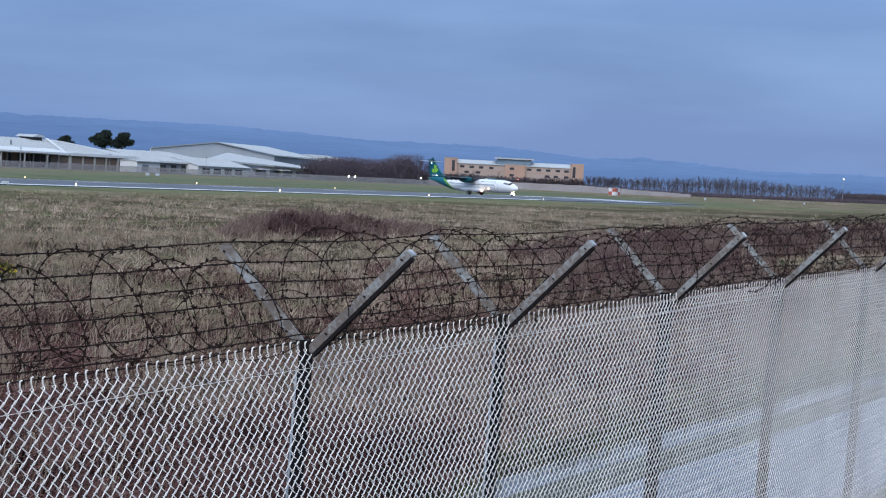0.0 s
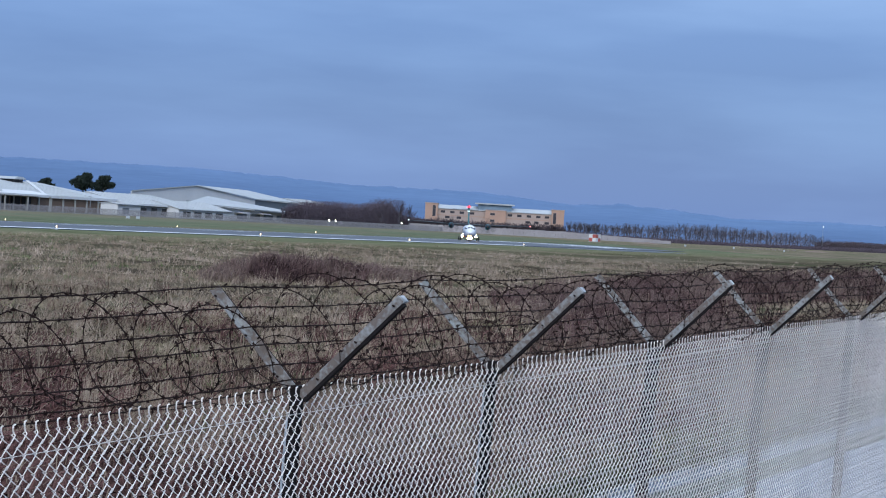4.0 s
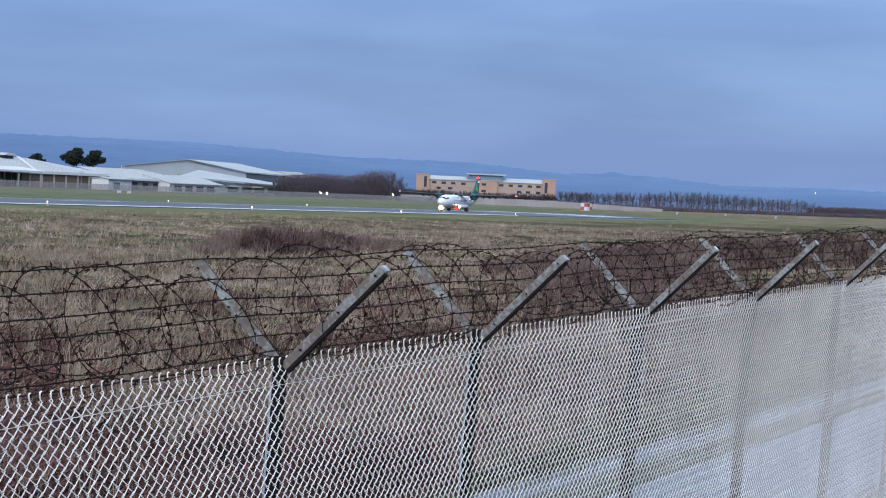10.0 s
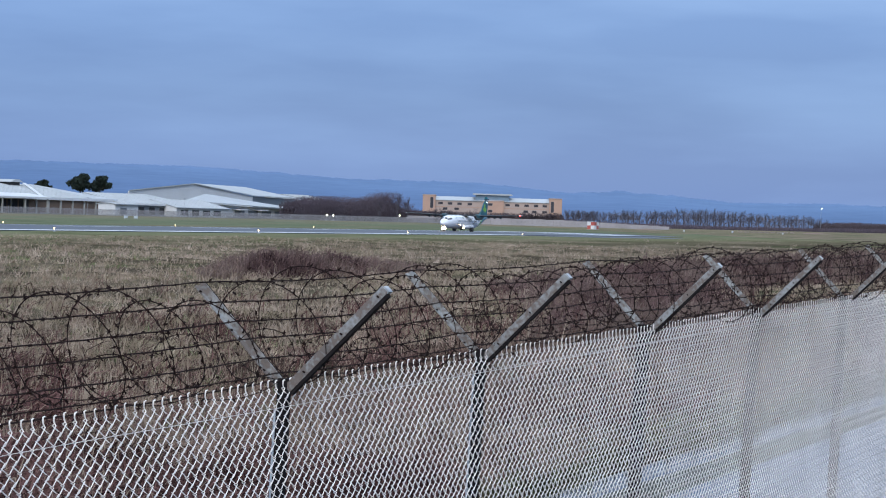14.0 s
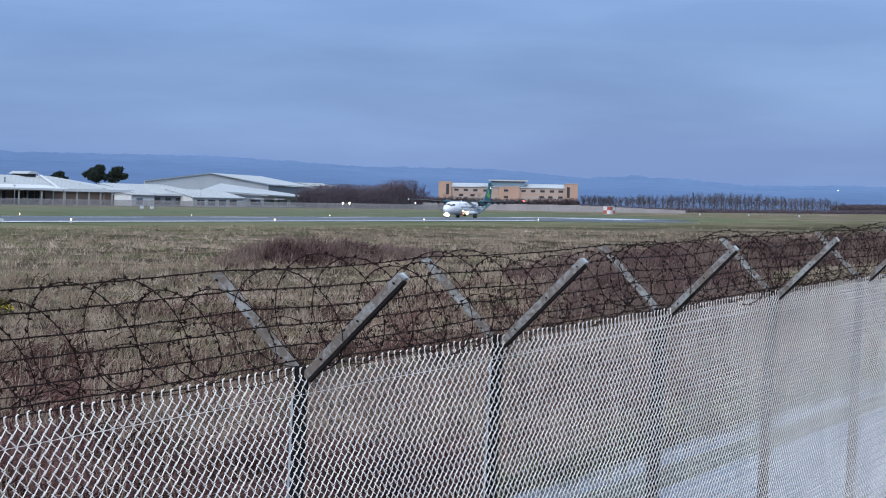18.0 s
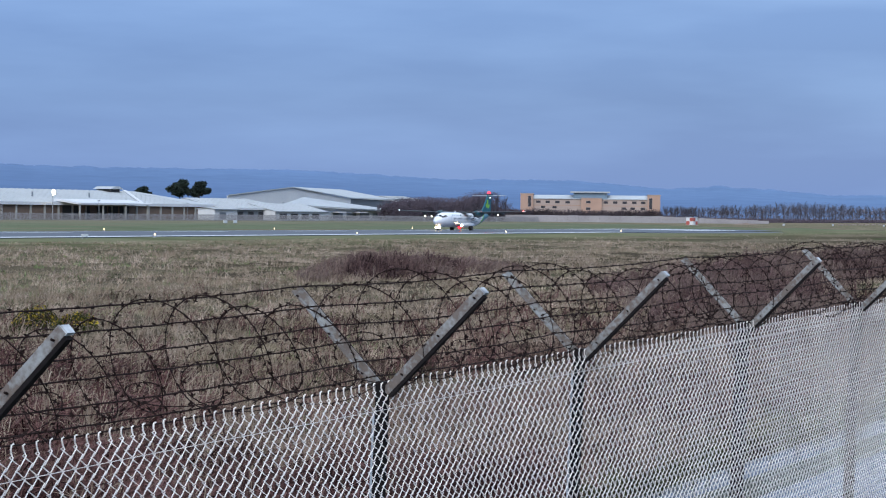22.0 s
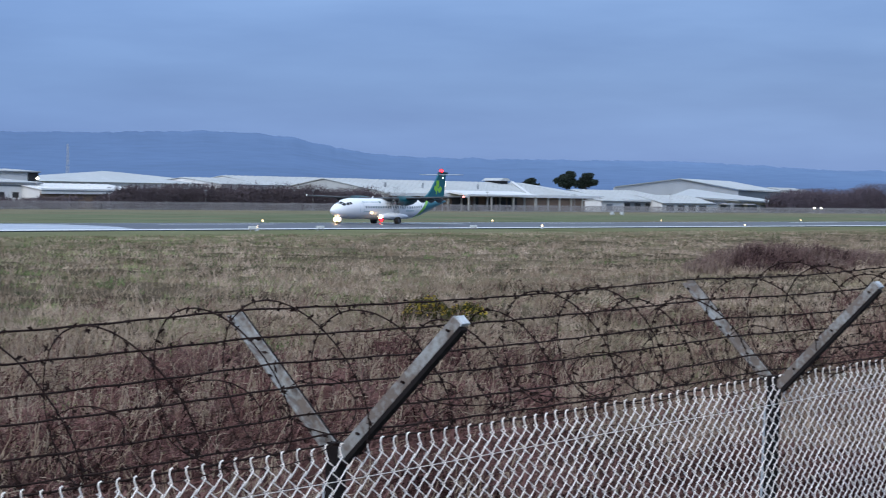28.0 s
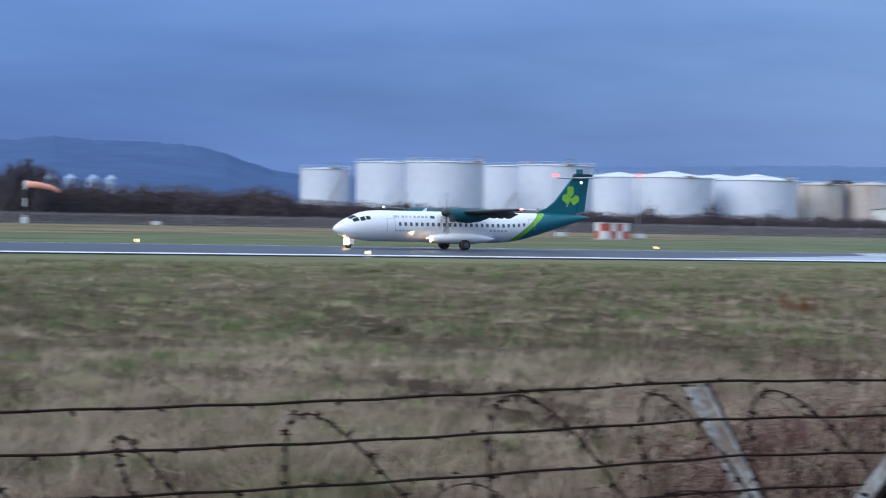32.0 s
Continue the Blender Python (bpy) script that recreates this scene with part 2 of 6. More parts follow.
def tris(name, tri, material, parent=None):
    """One mesh of loose triangles from an array (n, 3, 3)."""
    n = len(tri)
    me = bpy.data.meshes.new(name)
    me.vertices.add(3 * n)
    me.vertices.foreach_set("co", np.ascontiguousarray(tri, dtype=np.float32).ravel())
    me.loops.add(3 * n)
    me.loops.foreach_set("vertex_index", np.arange(3 * n, dtype=np.int32))
    me.polygons.add(n)
    me.polygons.foreach_set("loop_start", np.arange(0, 3 * n, 3, dtype=np.int32))
    me.update(calc_edges=True)
    me.materials.append(material)
    ob = new(name, me)
    ob.parent = parent
    return ob


def thing(name, label, category, group="", kind="", at=None):
    ob = new(name)
    ob.empty_display_size = 0.2
    if at:
        ob.location = at
    return tagged(ob, label, category, group, kind)


def box(bm, x0, x1, y0, y1, z0, z1, bevel=0.0):
    vs = [bm.verts.new((x, y, z)) for z in (z0, z1) for y in (y0, y1) for x in (x0, x1)]
    fs = [bm.faces.new([vs[i] for i in q]) for q in ((0, 2, 3, 1), (4, 5, 7, 6), (0, 1, 5, 4), (2, 6, 7, 3), (0, 4, 6, 2), (1, 3, 7, 5))]
    if bevel:
        bmesh.ops.bevel(bm, geom=list({e for f in fs for e in f.edges}), offset=bevel, segments=1, affect="EDGES")
    return bm


def boxed(*a, **k):
    return box(bmesh.new(), *a, **k)


def ring(bm, c, u, v, r, n):
    return [bm.verts.new(c + u * (r * math.cos(2 * math.pi * k / n)) + v * (r * math.sin(2 * math.pi * k / n))) for k in range(n)]


def tube(bm, pts, r, n=6, caps=True):
    """A tube along points; r is one radius or one for each point."""
    pts = [Vector(p) for p in pts]
    rs = r if isinstance(r, (list, tuple)) else [r] * len(pts)
    last = None
    d0 = (pts[1] - pts[0]).normalized()
    u = d0.orthogonal().normalized()
    for k, p in enumerate(pts):
        d = (pts[min(k + 1, len(pts) - 1)] - pts[max(k - 1, 0)]).normalized()
        u = (u - d * u.dot(d)).normalized()
        now = ring(bm, p, u, d.cross(u), rs[k], n)
        if last:
            for i in range(n):
                bm.faces.new((last[i], last[(i + 1) % n], now[(i + 1) % n], now[i]))
        elif caps:
            bm.faces.new(now[::-1])
        last = now
    if caps:
        bm.faces.new(last)
    return bm


def tubed(pts, r, n=6):
    return tube(bmesh.new(), pts, r, n)


def poly(bm, pts, up):
    """A prism from a flat outline, moved along the vector up."""
    a = [bm.verts.new(p) for p in pts]
    b = [bm.verts.new(Vector(p) + Vector(up)) for p in pts]
    bm.faces.new(a[::-1])
    bm.faces.new(b)
    for i in range(len(a)):
        j = (i + 1) % len(a)
        bm.faces.new((a[i], a[j], b[j], b[i]))
    return bm


def prism(pts, up):
    bm = poly(bmesh.new(), pts, up)
    bmesh.ops.recalc_face_normals(bm, faces=bm.faces[:])
    return bm


def smooth(ob):
    ob.data.polygons.foreach_set("use_smooth", [True] * len(ob.data.polygons))
    return ob


rng = np.random.default_rng(7)

# ---- ground, runway ----
gx = np.concatenate([np.linspace(-1200, -100, 8), np.linspace(-60, 0, 12), np.arange(0.8, 270, 0.8), np.linspace(276, 700, 50), np.linspace(760, 5200, 12)])
gy = np.concatenate([np.linspace(-700, -20, 6), np.linspace(0, 12, 6), np.arange(13, 147, 1.3), np.linspace(148, 212, 9), np.linspace(220, 5200, 14)])


def lattice(x, y, seed):
    """Smooth random field between 0 and 1, one unit from cell to cell."""
    x, y = np.asarray(x, float), np.asarray(y, float)
    i, j = np.floor(x), np.floor(y)
    u, v = x - i, y - j
    u, v = u * u * (3 - 2 * u), v * v * (3 - 2 * v)

    def at(a, b):
        q = np.sin(a * 127.1 + b * 311.7 + seed * 74.7) * 43758.5453
        return q - np.floor(q)
    return (at(i, j) * (1 - u) + at(i + 1, j) * u) * (1 - v) + (at(i, j + 1) * (1 - u) + at(i + 1, j + 1) * u) * v


def smoothstep(a, b, v):
    t = np.clip((v - a) / (b - a), 0, 1)
    return t * t * (3 - 2 * t)


def hummocks(x, y):
    """Tussocks of the rough field, 0 in the hollows and 1 on the crowns."""
    return 0.6 * lattice(x * 0.55, y * 0.24, 2.0) + 0.4 * lattice(x * 1.15 + 7, y * 0.5, 5.0)


def ground_z(x, y):
    """Uneven rough ground between the fence and the mown strip."""
    w = smoothstep(13, 30, y) * (1 - smoothstep(126, 145, y))
    return w * (0.20 * (lattice(x * 0.09, y * 0.12, 1.0) - 0.5) + 0.55 * (0.45 + 0.55 * smoothstep(40, 80, y)) * (hummocks(x, y) - 0.5))


gX, gY = np.meshgrid(gx, gy)
gv = np.stack([gX, gY, ground_z(gX, gY)], -1).reshape(-1, 3).tolist()
nx = len(gx)
gf = [(j * nx + i, j * nx + i + 1, (j + 1) * nx + i + 1, (j + 1) * nx + i) for j in range(len(gy) - 1) for i in range(nx - 1)]
ground = tagged(raw("ground", gv, gf, M_GROUND), "rough brown winter grassland turning to mown green airfield", "ground", kind="structure")
smooth(ground)
NEAR, FAR = 165.0, 209.5      # the runway's edges


def crown(y):
    """Height of the cambered runway."""
    return float(np.interp(y, (NEAR - 1, 176, 187.25, 198, FAR + 1), (0.12, 0.27, 0.33, 0.26, 0.10)))


def on_crown(name, x0, x1, ys, material, lift, parent=None, label=""):
    """A thin sheet that follows the camber; x0 and x1 are its ends at each y."""
    vs = [(x, y, crown(y) + h) for h in (lift, -0.1) for y, a, b in zip(ys, x0, x1) for x in (a, b)]
    n = len(ys)
    fs = [(2 * k, 2 * k + 1, 2 * k + 3, 2 * k + 2) for k in range(n - 1)] + [(0, 2 * n, 2 * n + 1, 1), (2 * n - 2, 2 * n - 1, 4 * n - 1, 4 * n - 2)]
    fs += [(2 * k, 2 * k + 2, 2 * n + 2 * k + 2, 2 * n + 2 * k) for k in range(n - 1)] + [(2 * k + 1, 2 * n + 2 * k + 1, 2 * n + 2 * k + 3, 2 * k + 3) for k in range(n - 1)]
    return raw(name, vs, fs, material, parent, label)


RY = [NEAR - 1, 170, 176, 181, 187.25, 192, 198, 204, FAR + 1]
runway = tagged(on_crown("runway", [-600] * 9, [560] * 9, RY, M_RUNWAY, 0.0), "damp dark grey asphalt runway with white edge lines", "runway", kind="structure")
part("turning_bay", prism([(440, NEAR - 1.0, 0.0), (462, 150, 0.0), (505, 147, 0.0), (530, NEAR - 1, 0.0)], (0, 0, 0.03)), M_RUNWAY, runway)
for y, w in ((NEAR - 0.8, 2.4), (FAR - 1.4, 1.4)):
    on_crown("edge_line", [-600] * 2, [445 if y < 180 else 556] * 2, [y, y + w], M_LINE, 0.008, runway)
for k in range(8):
    on_crown("centre_line", [210 + 44 * k] * 2, [232 + 44 * k] * 2, [186.8, 187.7], M_LINE, 0.008, runway)
for k in range(10):
    y = 168.5 + 3.6 * k + (3.5 if k > 4 else 0)
    on_crown("threshold_bar", [508] * 2, [538] * 2, [y, y + 1.8], M_LINE, 0.008, runway)
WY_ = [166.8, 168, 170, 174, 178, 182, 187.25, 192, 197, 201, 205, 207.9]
on_crown("wet_patch", list(np.interp(WY_, (166.8, 174, 182, 200, 207.9), (112, 130, 146, 158, 170))), list(np.interp(WY_, (166.8, 168, 176, 188, 201, 207.9), (170, 184, 190, 193, 187, 171))), WY_, M_WET, 0.006, runway, "wet stretch with the sky's sheen in its pale colour")
track = tagged(part("track", prism([(-40, 5.7, 0.0), (160, 5.7, 0.0), (160, 9.7, 0.0), (-40, 9.7, 0.0)], (0, 0, 0.02)), M_PATH), "wet grey perimeter track inside the fence", "track", kind="structure")
part("mossy_strip", prism([(-40, 8.35, 0.016), (160, 8.35, 0.016), (160, 9.05, 0.016), (-40, 9.05, 0.016)], (0, 0, 0.012)), M_MOSS, track, "dark mossy strip between the wheel ruts")

# ---- the fence ----
FY, LEAN = 4.10, 0.032          # the fence's line, and how far it leans in for each metre of height
POSTS = (-2.2, 0.45, 2.99, 5.46, 8.42, 10.65, 13.45, 16.18, 19.14, 21.9, 24.6, 27.3)


def top_z(x):
    return 2.80 + 0.0112 * (x - 5.45)


def fence_y(x, z):
    return FY + (top_z(x) - z) * LEAN


def strip_tubes(name, paths, r, sides, material, parent=None):
    """Many tubes of equal point count (n, k, 3) as one mesh."""
    p = np.asarray(paths, float)
    n, k, _ = p.shape
    t = np.gradient(p, axis=1)
    t /= np.linalg.norm(t, axis=2, keepdims=True) + 1e-9
    ref = np.array([0.13, 0.95, 0.27])
    u = np.cross(t, ref)
    u /= np.linalg.norm(u, axis=2, keepdims=True) + 1e-9
    v = np.cross(t, u)
    a = 2 * np.pi * np.arange(sides) / sides
    ringed = p[:, :, None] + r * (u[:, :, None] * np.cos(a)[None, None, :, None] + v[:, :, None] * np.sin(a)[None, None, :, None])
    i = np.arange(n * k * sides).reshape(n, k, sides)
    nxt = np.roll(i, -1, axis=2)
    q = np.stack([i[:, :-1], nxt[:, :-1], nxt[:, 1:], i[:, 1:]], -1).reshape(-1, 4)
    me = bpy.data.meshes.new(name)
    me.vertices.add(n * k * sides)
    me.vertices.foreach_set("co", ringed.astype(np.float32).ravel())
    me.loops.add(q.size)
    me.loops.foreach_set("vertex_index", q.astype(np.int32).ravel())
    me.polygons.add(len(q))
    me.polygons.foreach_set("loop_start", np.arange(0, q.size, 4, dtype=np.int32))
    me.polygons.foreach_set("use_smooth", np.ones(len(q), bool))
    me.update(calc_edges=True)
    me.materials.append(material)
    ob = new(name, me)
    ob.parent = parent
    return ob


fence = thing("security_fence", "grey chain-link security fence topped with rusty barbed wire", "fence")


def angle_bar(name, a, b, across, out, w, parent, label="", t=0.007, material=M_GALV, w2=None):
    """An L-section bar from a to b: one flange along across, one along out."""
    a, b, across, out = Vector(a), Vector(b), Vector(across).normalized(), Vector(out).normalized()
    bm = bmesh.new()
    w2 = w2 or w
    outline = [(0, 0), (w, 0), (w, t), (t, t), (t, w2), (0, w2)]
    poly(bm, [a + across * p + out * q for p, q in outline], b - a)
    bmesh.ops.recalc_face_normals(bm, faces=bm.faces[:])
    bmesh.ops.bevel(bm, geom=bm.edges[:], offset=0.0012, segments=1, affect="EDGES")
    return part(name, bm, material, parent, label)


for x in POSTS:
    z = top_z(x)
    deep = 0.048 if x < 12 else 0.078
    post = angle_bar("post", (x - 0.024, fence_y(x, 0) + 0.016, 0.0), (x - 0.024, FY + 0.016, z - 0.10), (1, 0, 0), (0, 1, 0), 0.048, fence, material=M_POST)
    # added strip: the post's shaded side as near-black colour
    part("front_flange", prism([(x - 0.026, fence_y(x, 0) + 0.005, 0), (x + 0.020, fence_y(x, 0) + 0.005, 0), (x + 0.020, fence_y(x, 0) + deep, 0), (x - 0.026, fence_y(x, 0) + deep, 0)], (0, FY - fence_y(x, 0), z + 0.03)), M_RUSTSHADE, post, "near-black strip for the post's shaded side")
    for side, reach in ((-1, 0.43), (1, 0.41)):
        d = Vector((0, side * reach, 0.43 if side < 0 else 0.418))
        n_up = Vector((0, -side * 0.7, 0.7))
        a = Vector((x, FY + 0.02 + side * 0.01, z - 0.01))
        if side < 0:
            arm = angle_bar("arm", a + Vector((-0.022, 0, 0)) - n_up * 0.022, a + d + Vector((-0.022, 0, 0)) - n_up * 0.022, (1, 0, 0), n_up, 0.027, post, w2=0.037)
            # added strip: the arm's shaded underside as near-black colour
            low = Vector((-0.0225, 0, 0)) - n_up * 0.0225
            part("lower_flange", prism([a + low, a + low + Vector((0.030, 0, 0)), a + low + Vector((0.030, 0, 0)) - n_up * 0.014, a + low - n_up * 0.014], d * 0.985), M_RUSTSHADE, arm, "near-black strip for the arm's shaded underside")
            part("end_cap", prism([a + d * 1.010 + Vector((-0.021, 0, 0)) + n_up * 0.008, a + d * 1.010 + Vector((0.018, 0, 0)) + n_up * 0.008, a + d * 1.010 + Vector((0.018, 0, 0)) - n_up * 0.024, a + d * 1.010 + Vector((-0.021, 0, 0)) - n_up * 0.024], -d.normalized() * 0.012), M_POST, arm)
        else:
            arm = angle_bar("arm", a + Vector((0.022, 0, 0)) - n_up * 0.02, a + d + Vector((0.022, 0, 0)) - n_up * 0.02, (-1, 0, 0), n_up, 0.040, post, w2=0.034)
            # added strip: shade along the far arm's edge, as colour
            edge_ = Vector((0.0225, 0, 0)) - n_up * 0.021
            part("lower_flange", prism([a + edge_, a + edge_ + Vector((0.010, 0, 0)), a + edge_ + Vector((0.010, 0, 0)) + n_up * 0.034, a + edge_ + n_up * 0.034], d * 0.985), M_RUSTSHADE, arm, "near-black strip for the arm's shaded edge")
        for fr in (0.18, 0.56, 0.93):
            c = a + d * fr + n_up * 0.002 + Vector((-0.024, 0, 0))
            part("wire_bolt", tubed([c - n_up * 0.01, c - n_up * 0.01 + Vector((-0.014, 0, 0.004))], 0.004, 6), M_BARB, post)

PITCH = 0.0343                 # from wire to wire; a diamond is two of these wide and high
WIRES = int(25.3 / PITCH)
half = PITCH / 2
levels = 80
paths = np.zeros((WIRES, 2 * levels + 5, 3))
for i in range(WIRES):
    x0 = -2.2 + i * PITCH
    sgn = 1 if i % 2 else -1
    zt = top_z(x0) - 0.005
    wob = 0.006 * noise.noise((x0 * 1.7, 0, 0))
    k = np.arange(2 * levels)
    # a flattened spiral: one diagonal lies in front, the other behind, joined by short turns
    zz = zt - (k // 4 + np.array((0.0, 0.56, 0.63, 0.93) if sgn > 0 else (0.0, 0.30, 0.37, 0.93))[k % 4]) * PITCH * 2.04
    lay = (k % 4) if sgn > 0 else (k + 2) % 4
    across = np.array((1.0, -1.0, -1.0, 1.0))[lay]
    depth = np.array((-1.0, -1.0, 1.0, 1.0))[lay] * 0.0065
    bx = x0 + across * half * 1.06
    by = FY + (zt - zz) * LEAN + depth - 0.016 + wob + 0.018 * np.sin(zz * 2.1 + x0 * 0.9)
    paths[i, 5:, 0], paths[i, 5:, 1], paths[i, 5:, 2] = bx, by, zz
    if sgn > 0 or i == 0:      # neighbouring wires are twisted together at the top
        tip = 0.034 + 0.010 * rng.random()
        lean = 0.012 * (rng.random() - 0.3)
    hx = bx[0]
    for j, (dx, dz) in enumerate(((lean + 0.006, tip), (lean * 0.8, tip * 0.9), (lean * 0.3 - 0.004, tip * 0.6), (0.003, tip * 0.35), (0.004, tip * 0.15))):
        paths[i, j] = (hx + dx, by[0] - depth[0] + 0.003 * (j % 2), zt + dz)
mesh_wire = strip_tubes("wire_mesh", paths, 0.0028, 3, M_MESH, fence)
tagged(mesh_wire, "pale galvanised diamond wire mesh", kind="stuff")
for drop in (0.085, 1.3, 2.55):
    px = np.linspace(-1, 26.5, 120)
    strip_tubes("line_wire", [[(x, fence_y(x, top_z(x) - drop) + 0.004, top_z(x) - drop + 0.006 * noise.noise((x * 0.8, drop, 0))) for x in px]], 0.0015, 5, M_MESH, fence)


def barbs(points, length, parent):
    """Small crossed barbs at points, one mesh."""
    p = np.asarray(points)
    out = []
    for _ in range(3):
        d = rng.normal(size=p.shape)
        d /= np.linalg.norm(d, axis=1, keepdims=True)
        s = np.cross(d, rng.normal(size=p.shape))
        s /= np.linalg.norm(s, axis=1, keepdims=True)
        out += [np.stack([p - d * length, p + s * 0.0045, p + d * length], 1), np.stack([p - d * length, p - s * 0.0045, p + d * length], 1)]
    return tagged(tris("barb", np.concatenate(out), M_BARB, parent), kind="stuff")


for side, reach in ((1, 0.41),):
    for w, fr in enumerate((0.05, 0.11, 0.25, 0.43, 0.59, 0.77, 0.96)):
        xs = np.arange(-2.2, 27.3, 0.05)
        sag = np.array([0.022 * math.sin(math.pi * ((x - max(p for p in POSTS if p <= x)) / (min(p for p in POSTS if p > x) - max(p for p in POSTS if p <= x)))) if x < 27.3 else 0 for x in xs])
        wy = FY + 0.02 + side * reach * fr + 0.002 * np.sin(xs * 9 + w)
        wz = np.array([top_z(x) for x in xs]) + 0.43 * fr + 0.002 - sag * (0.4 + 0.5 * rng.random()) + 0.0012 * np.sin(xs * 23 + w * 2)
        p = np.stack([xs, wy, wz], 1)
        wire = strip_tubes("barbed_wire", [p], 0.0033, 4, M_BARB, fence)
        barbs(p[1::2] + rng.normal(0, 0.004, (len(p[1::2]), 3)), 0.0125, wire)
turns = np.arange(0, 27.0 / 0.37 * 2 * np.pi, 0.22)
cx = -1.5 + turns / (2 * np.pi) * 0.37 + 0.05 * np.sin(turns * 0.31) + 0.06 * np.sin(turns * 0.117)
rad = 0.205 + 0.03 * np.sin(turns * 0.23) + 0.025 * np.sin(turns * 0.071 + 1)
coil_p = np.stack([cx + 0.12 * np.cos(turns * 1.0 + 1.0), FY + 0.03 + rad * np.cos(turns) * 0.98 + 0.03 * np.sin(turns * 0.13), np.array([top_z(x) for x in cx]) + 0.228 + rad * np.sin(turns) * 0.99 + 0.02 * np.sin(turns * 0.19)], 1)
coil = strip_tubes("wire_coil", [coil_p], 0.0024, 4, M_BARB, fence)
barbs(coil_p[::1] + rng.normal(0, 0.006, coil_p.shape), 0.0145, coil)
turns2 = np.arange(0, 27.0 / 0.55 * 2 * np.pi, 0.25)
cx2 = -1.6 + turns2 / (2 * np.pi) * 0.55 + 0.07 * np.sin(turns2 * 0.27 + 2)
rad2 = 0.09 + 0.05 * np.sin(turns2 * 0.19)
coil2_p = np.stack([cx2 - 0.16 * np.cos(turns2), FY + 0.02 + rad2 * np.cos(-turns2), np.array([top_z(x) for x in cx2]) + 0.12 + rad2 * np.sin(-turns2)], 1)
coil2 = strip_tubes("wire_coil", [coil2_p], 0.0020, 4, M_BARB, fence)
barbs(coil2_p[::2] + rng.normal(0, 0.006, coil2_p[::2].shape), 0.015, coil2)

# ---- the far side: hills, fence, works buildings, tanks ----
EYE_Z = 3.557


def at_x(az, y):
    return y / math.tan(radians(az))


def up_z(el, az, y):
    return EYE_Z + y / math.sin(radians(az)) * math.tan(radians(el))


RIDGE = ((80, 1.1), (74, 1.5), (71.7, 1.77), (70.6, 1.69), (69.5, 1.69), (68.4, 1.64), (67.4, 1.46), (66.9, 1.25), (66.2, 1.06), (65.6, 0.95), (64, 0.9))
RIDGE2 = ((68, 0.7), (63, 1.05), (57.7, 1.31), (53, 1.42), (50.4, 1.42), (47.3, 1.60), (43, 1.64), (40.8, 1.71), (39.4, 1.67), (38.4, 1.57), (37.3, 1.32), (36.1, 1.15), (34.4, 1.10), (31.5, 1.08), (28.8, 1.08), (27.9, 1.05), (25.9, 0.94), (24.7, 0.88), (22.7, 0.89), (21.4, 0.87), (19.2, 0.69), (17.9, 0.77), (16.5, 0.68), (15, 0.56), (12.9, 0.60), (11.3, 0.58), (8, 0.5))


def hill(points, r, seed, label, material):
    az = np.arange(points[-1][0], points[0][0], 0.05)
    el = np.interp(az, [p[0] for p in points[::-1]], [p[1] for p in points[::-1]])
    rows, cols = 9, len(az)
    vs = []
    for j in range(rows):
        f = j / (rows - 1)
        rr = r * (1 - 0.42 * (1 - f) ** 1.4)
        for a, e in zip(az, el):
            top = EYE_Z + r * math.tan(radians(e)) + f ** 7 * (3.0 * noise.noise((a * 2.2, seed, 0)) + 1.6 * noise.noise((a * 7, seed, 1)) + 1.0 * noise.noise((a * 17, seed, 2)))
            z = top * (f ** 1.15) * (1 + 0.03 * (1 - f) * noise.noise((a * 0.35, f * 2, seed)))
            vs.append((rr * math.cos(radians(a)), rr * math.sin(radians(a)), z - 0.5))
    fs = [(j * cols + i, j * cols + i + 1, (j + 1) * cols + i + 1, (j + 1) * cols + i) for j in range(rows - 1) for i in range(cols - 1)]
    return smooth(tagged(raw("hills", vs, fs, material), label, "hills", kind="structure"))


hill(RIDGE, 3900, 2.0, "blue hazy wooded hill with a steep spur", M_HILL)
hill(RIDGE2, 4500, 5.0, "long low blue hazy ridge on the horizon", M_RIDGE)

M_WHITE = mat("white_cladding", (0.68, 0.68, 0.675), rough=0.6, vary=0.10, scale=0.1, fine=1.2)
M_ROOF = mat("pale_sheet_roof", (0.45, 0.465, 0.465), rough=0.55, vary=0.12, scale=0.08, fine=0.7)
M_ROOF2 = mat("dull_sheet_roof", (0.46, 0.48, 0.49), rough=0.6, vary=0.14, scale=0.08, fine=0.7)
M_BRICK = mat("brown_brick", (0.165, 0.112, 0.082), rough=0.9, vary=0.2, scale=0.15, fine=2)
M_SAND = mat("sandstone_brick", (0.47, 0.305, 0.225), rough=0.9, vary=0.12, scale=0.15, fine=2)
M_SANDPALE = mat("pale_render", (0.44, 0.345, 0.295), rough=0.9, vary=0.1, scale=0.2, fine=2)
M_GREYCLAD = mat("grey_cladding", (0.16, 0.18, 0.20), rough=0.6, vary=0.15, scale=0.1, fine=1)
M_DULLGLASS = mat("dull_far_glazing", (0.055, 0.052, 0.058), rough=0.2, vary=0.15)
M_SCREEN = mat("blue_grey_screen", (0.17, 0.25, 0.32), rough=0.4, vary=0.15, scale=0.2, fine=1)
# near-black; unlit insides of bays and doors are put into this colour
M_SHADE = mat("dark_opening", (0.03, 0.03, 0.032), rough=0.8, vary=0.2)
M_COLUMN = mat("concrete_column", (0.42, 0.41, 0.38), rough=0.8, vary=0.15)
M_TANK = mat("white_tank_paint", (0.66, 0.71, 0.80), rough=0.45, vary=0.05, scale=0.06, fine=0.5, second=(0.58, 0.61, 0.67), amount=0.15)
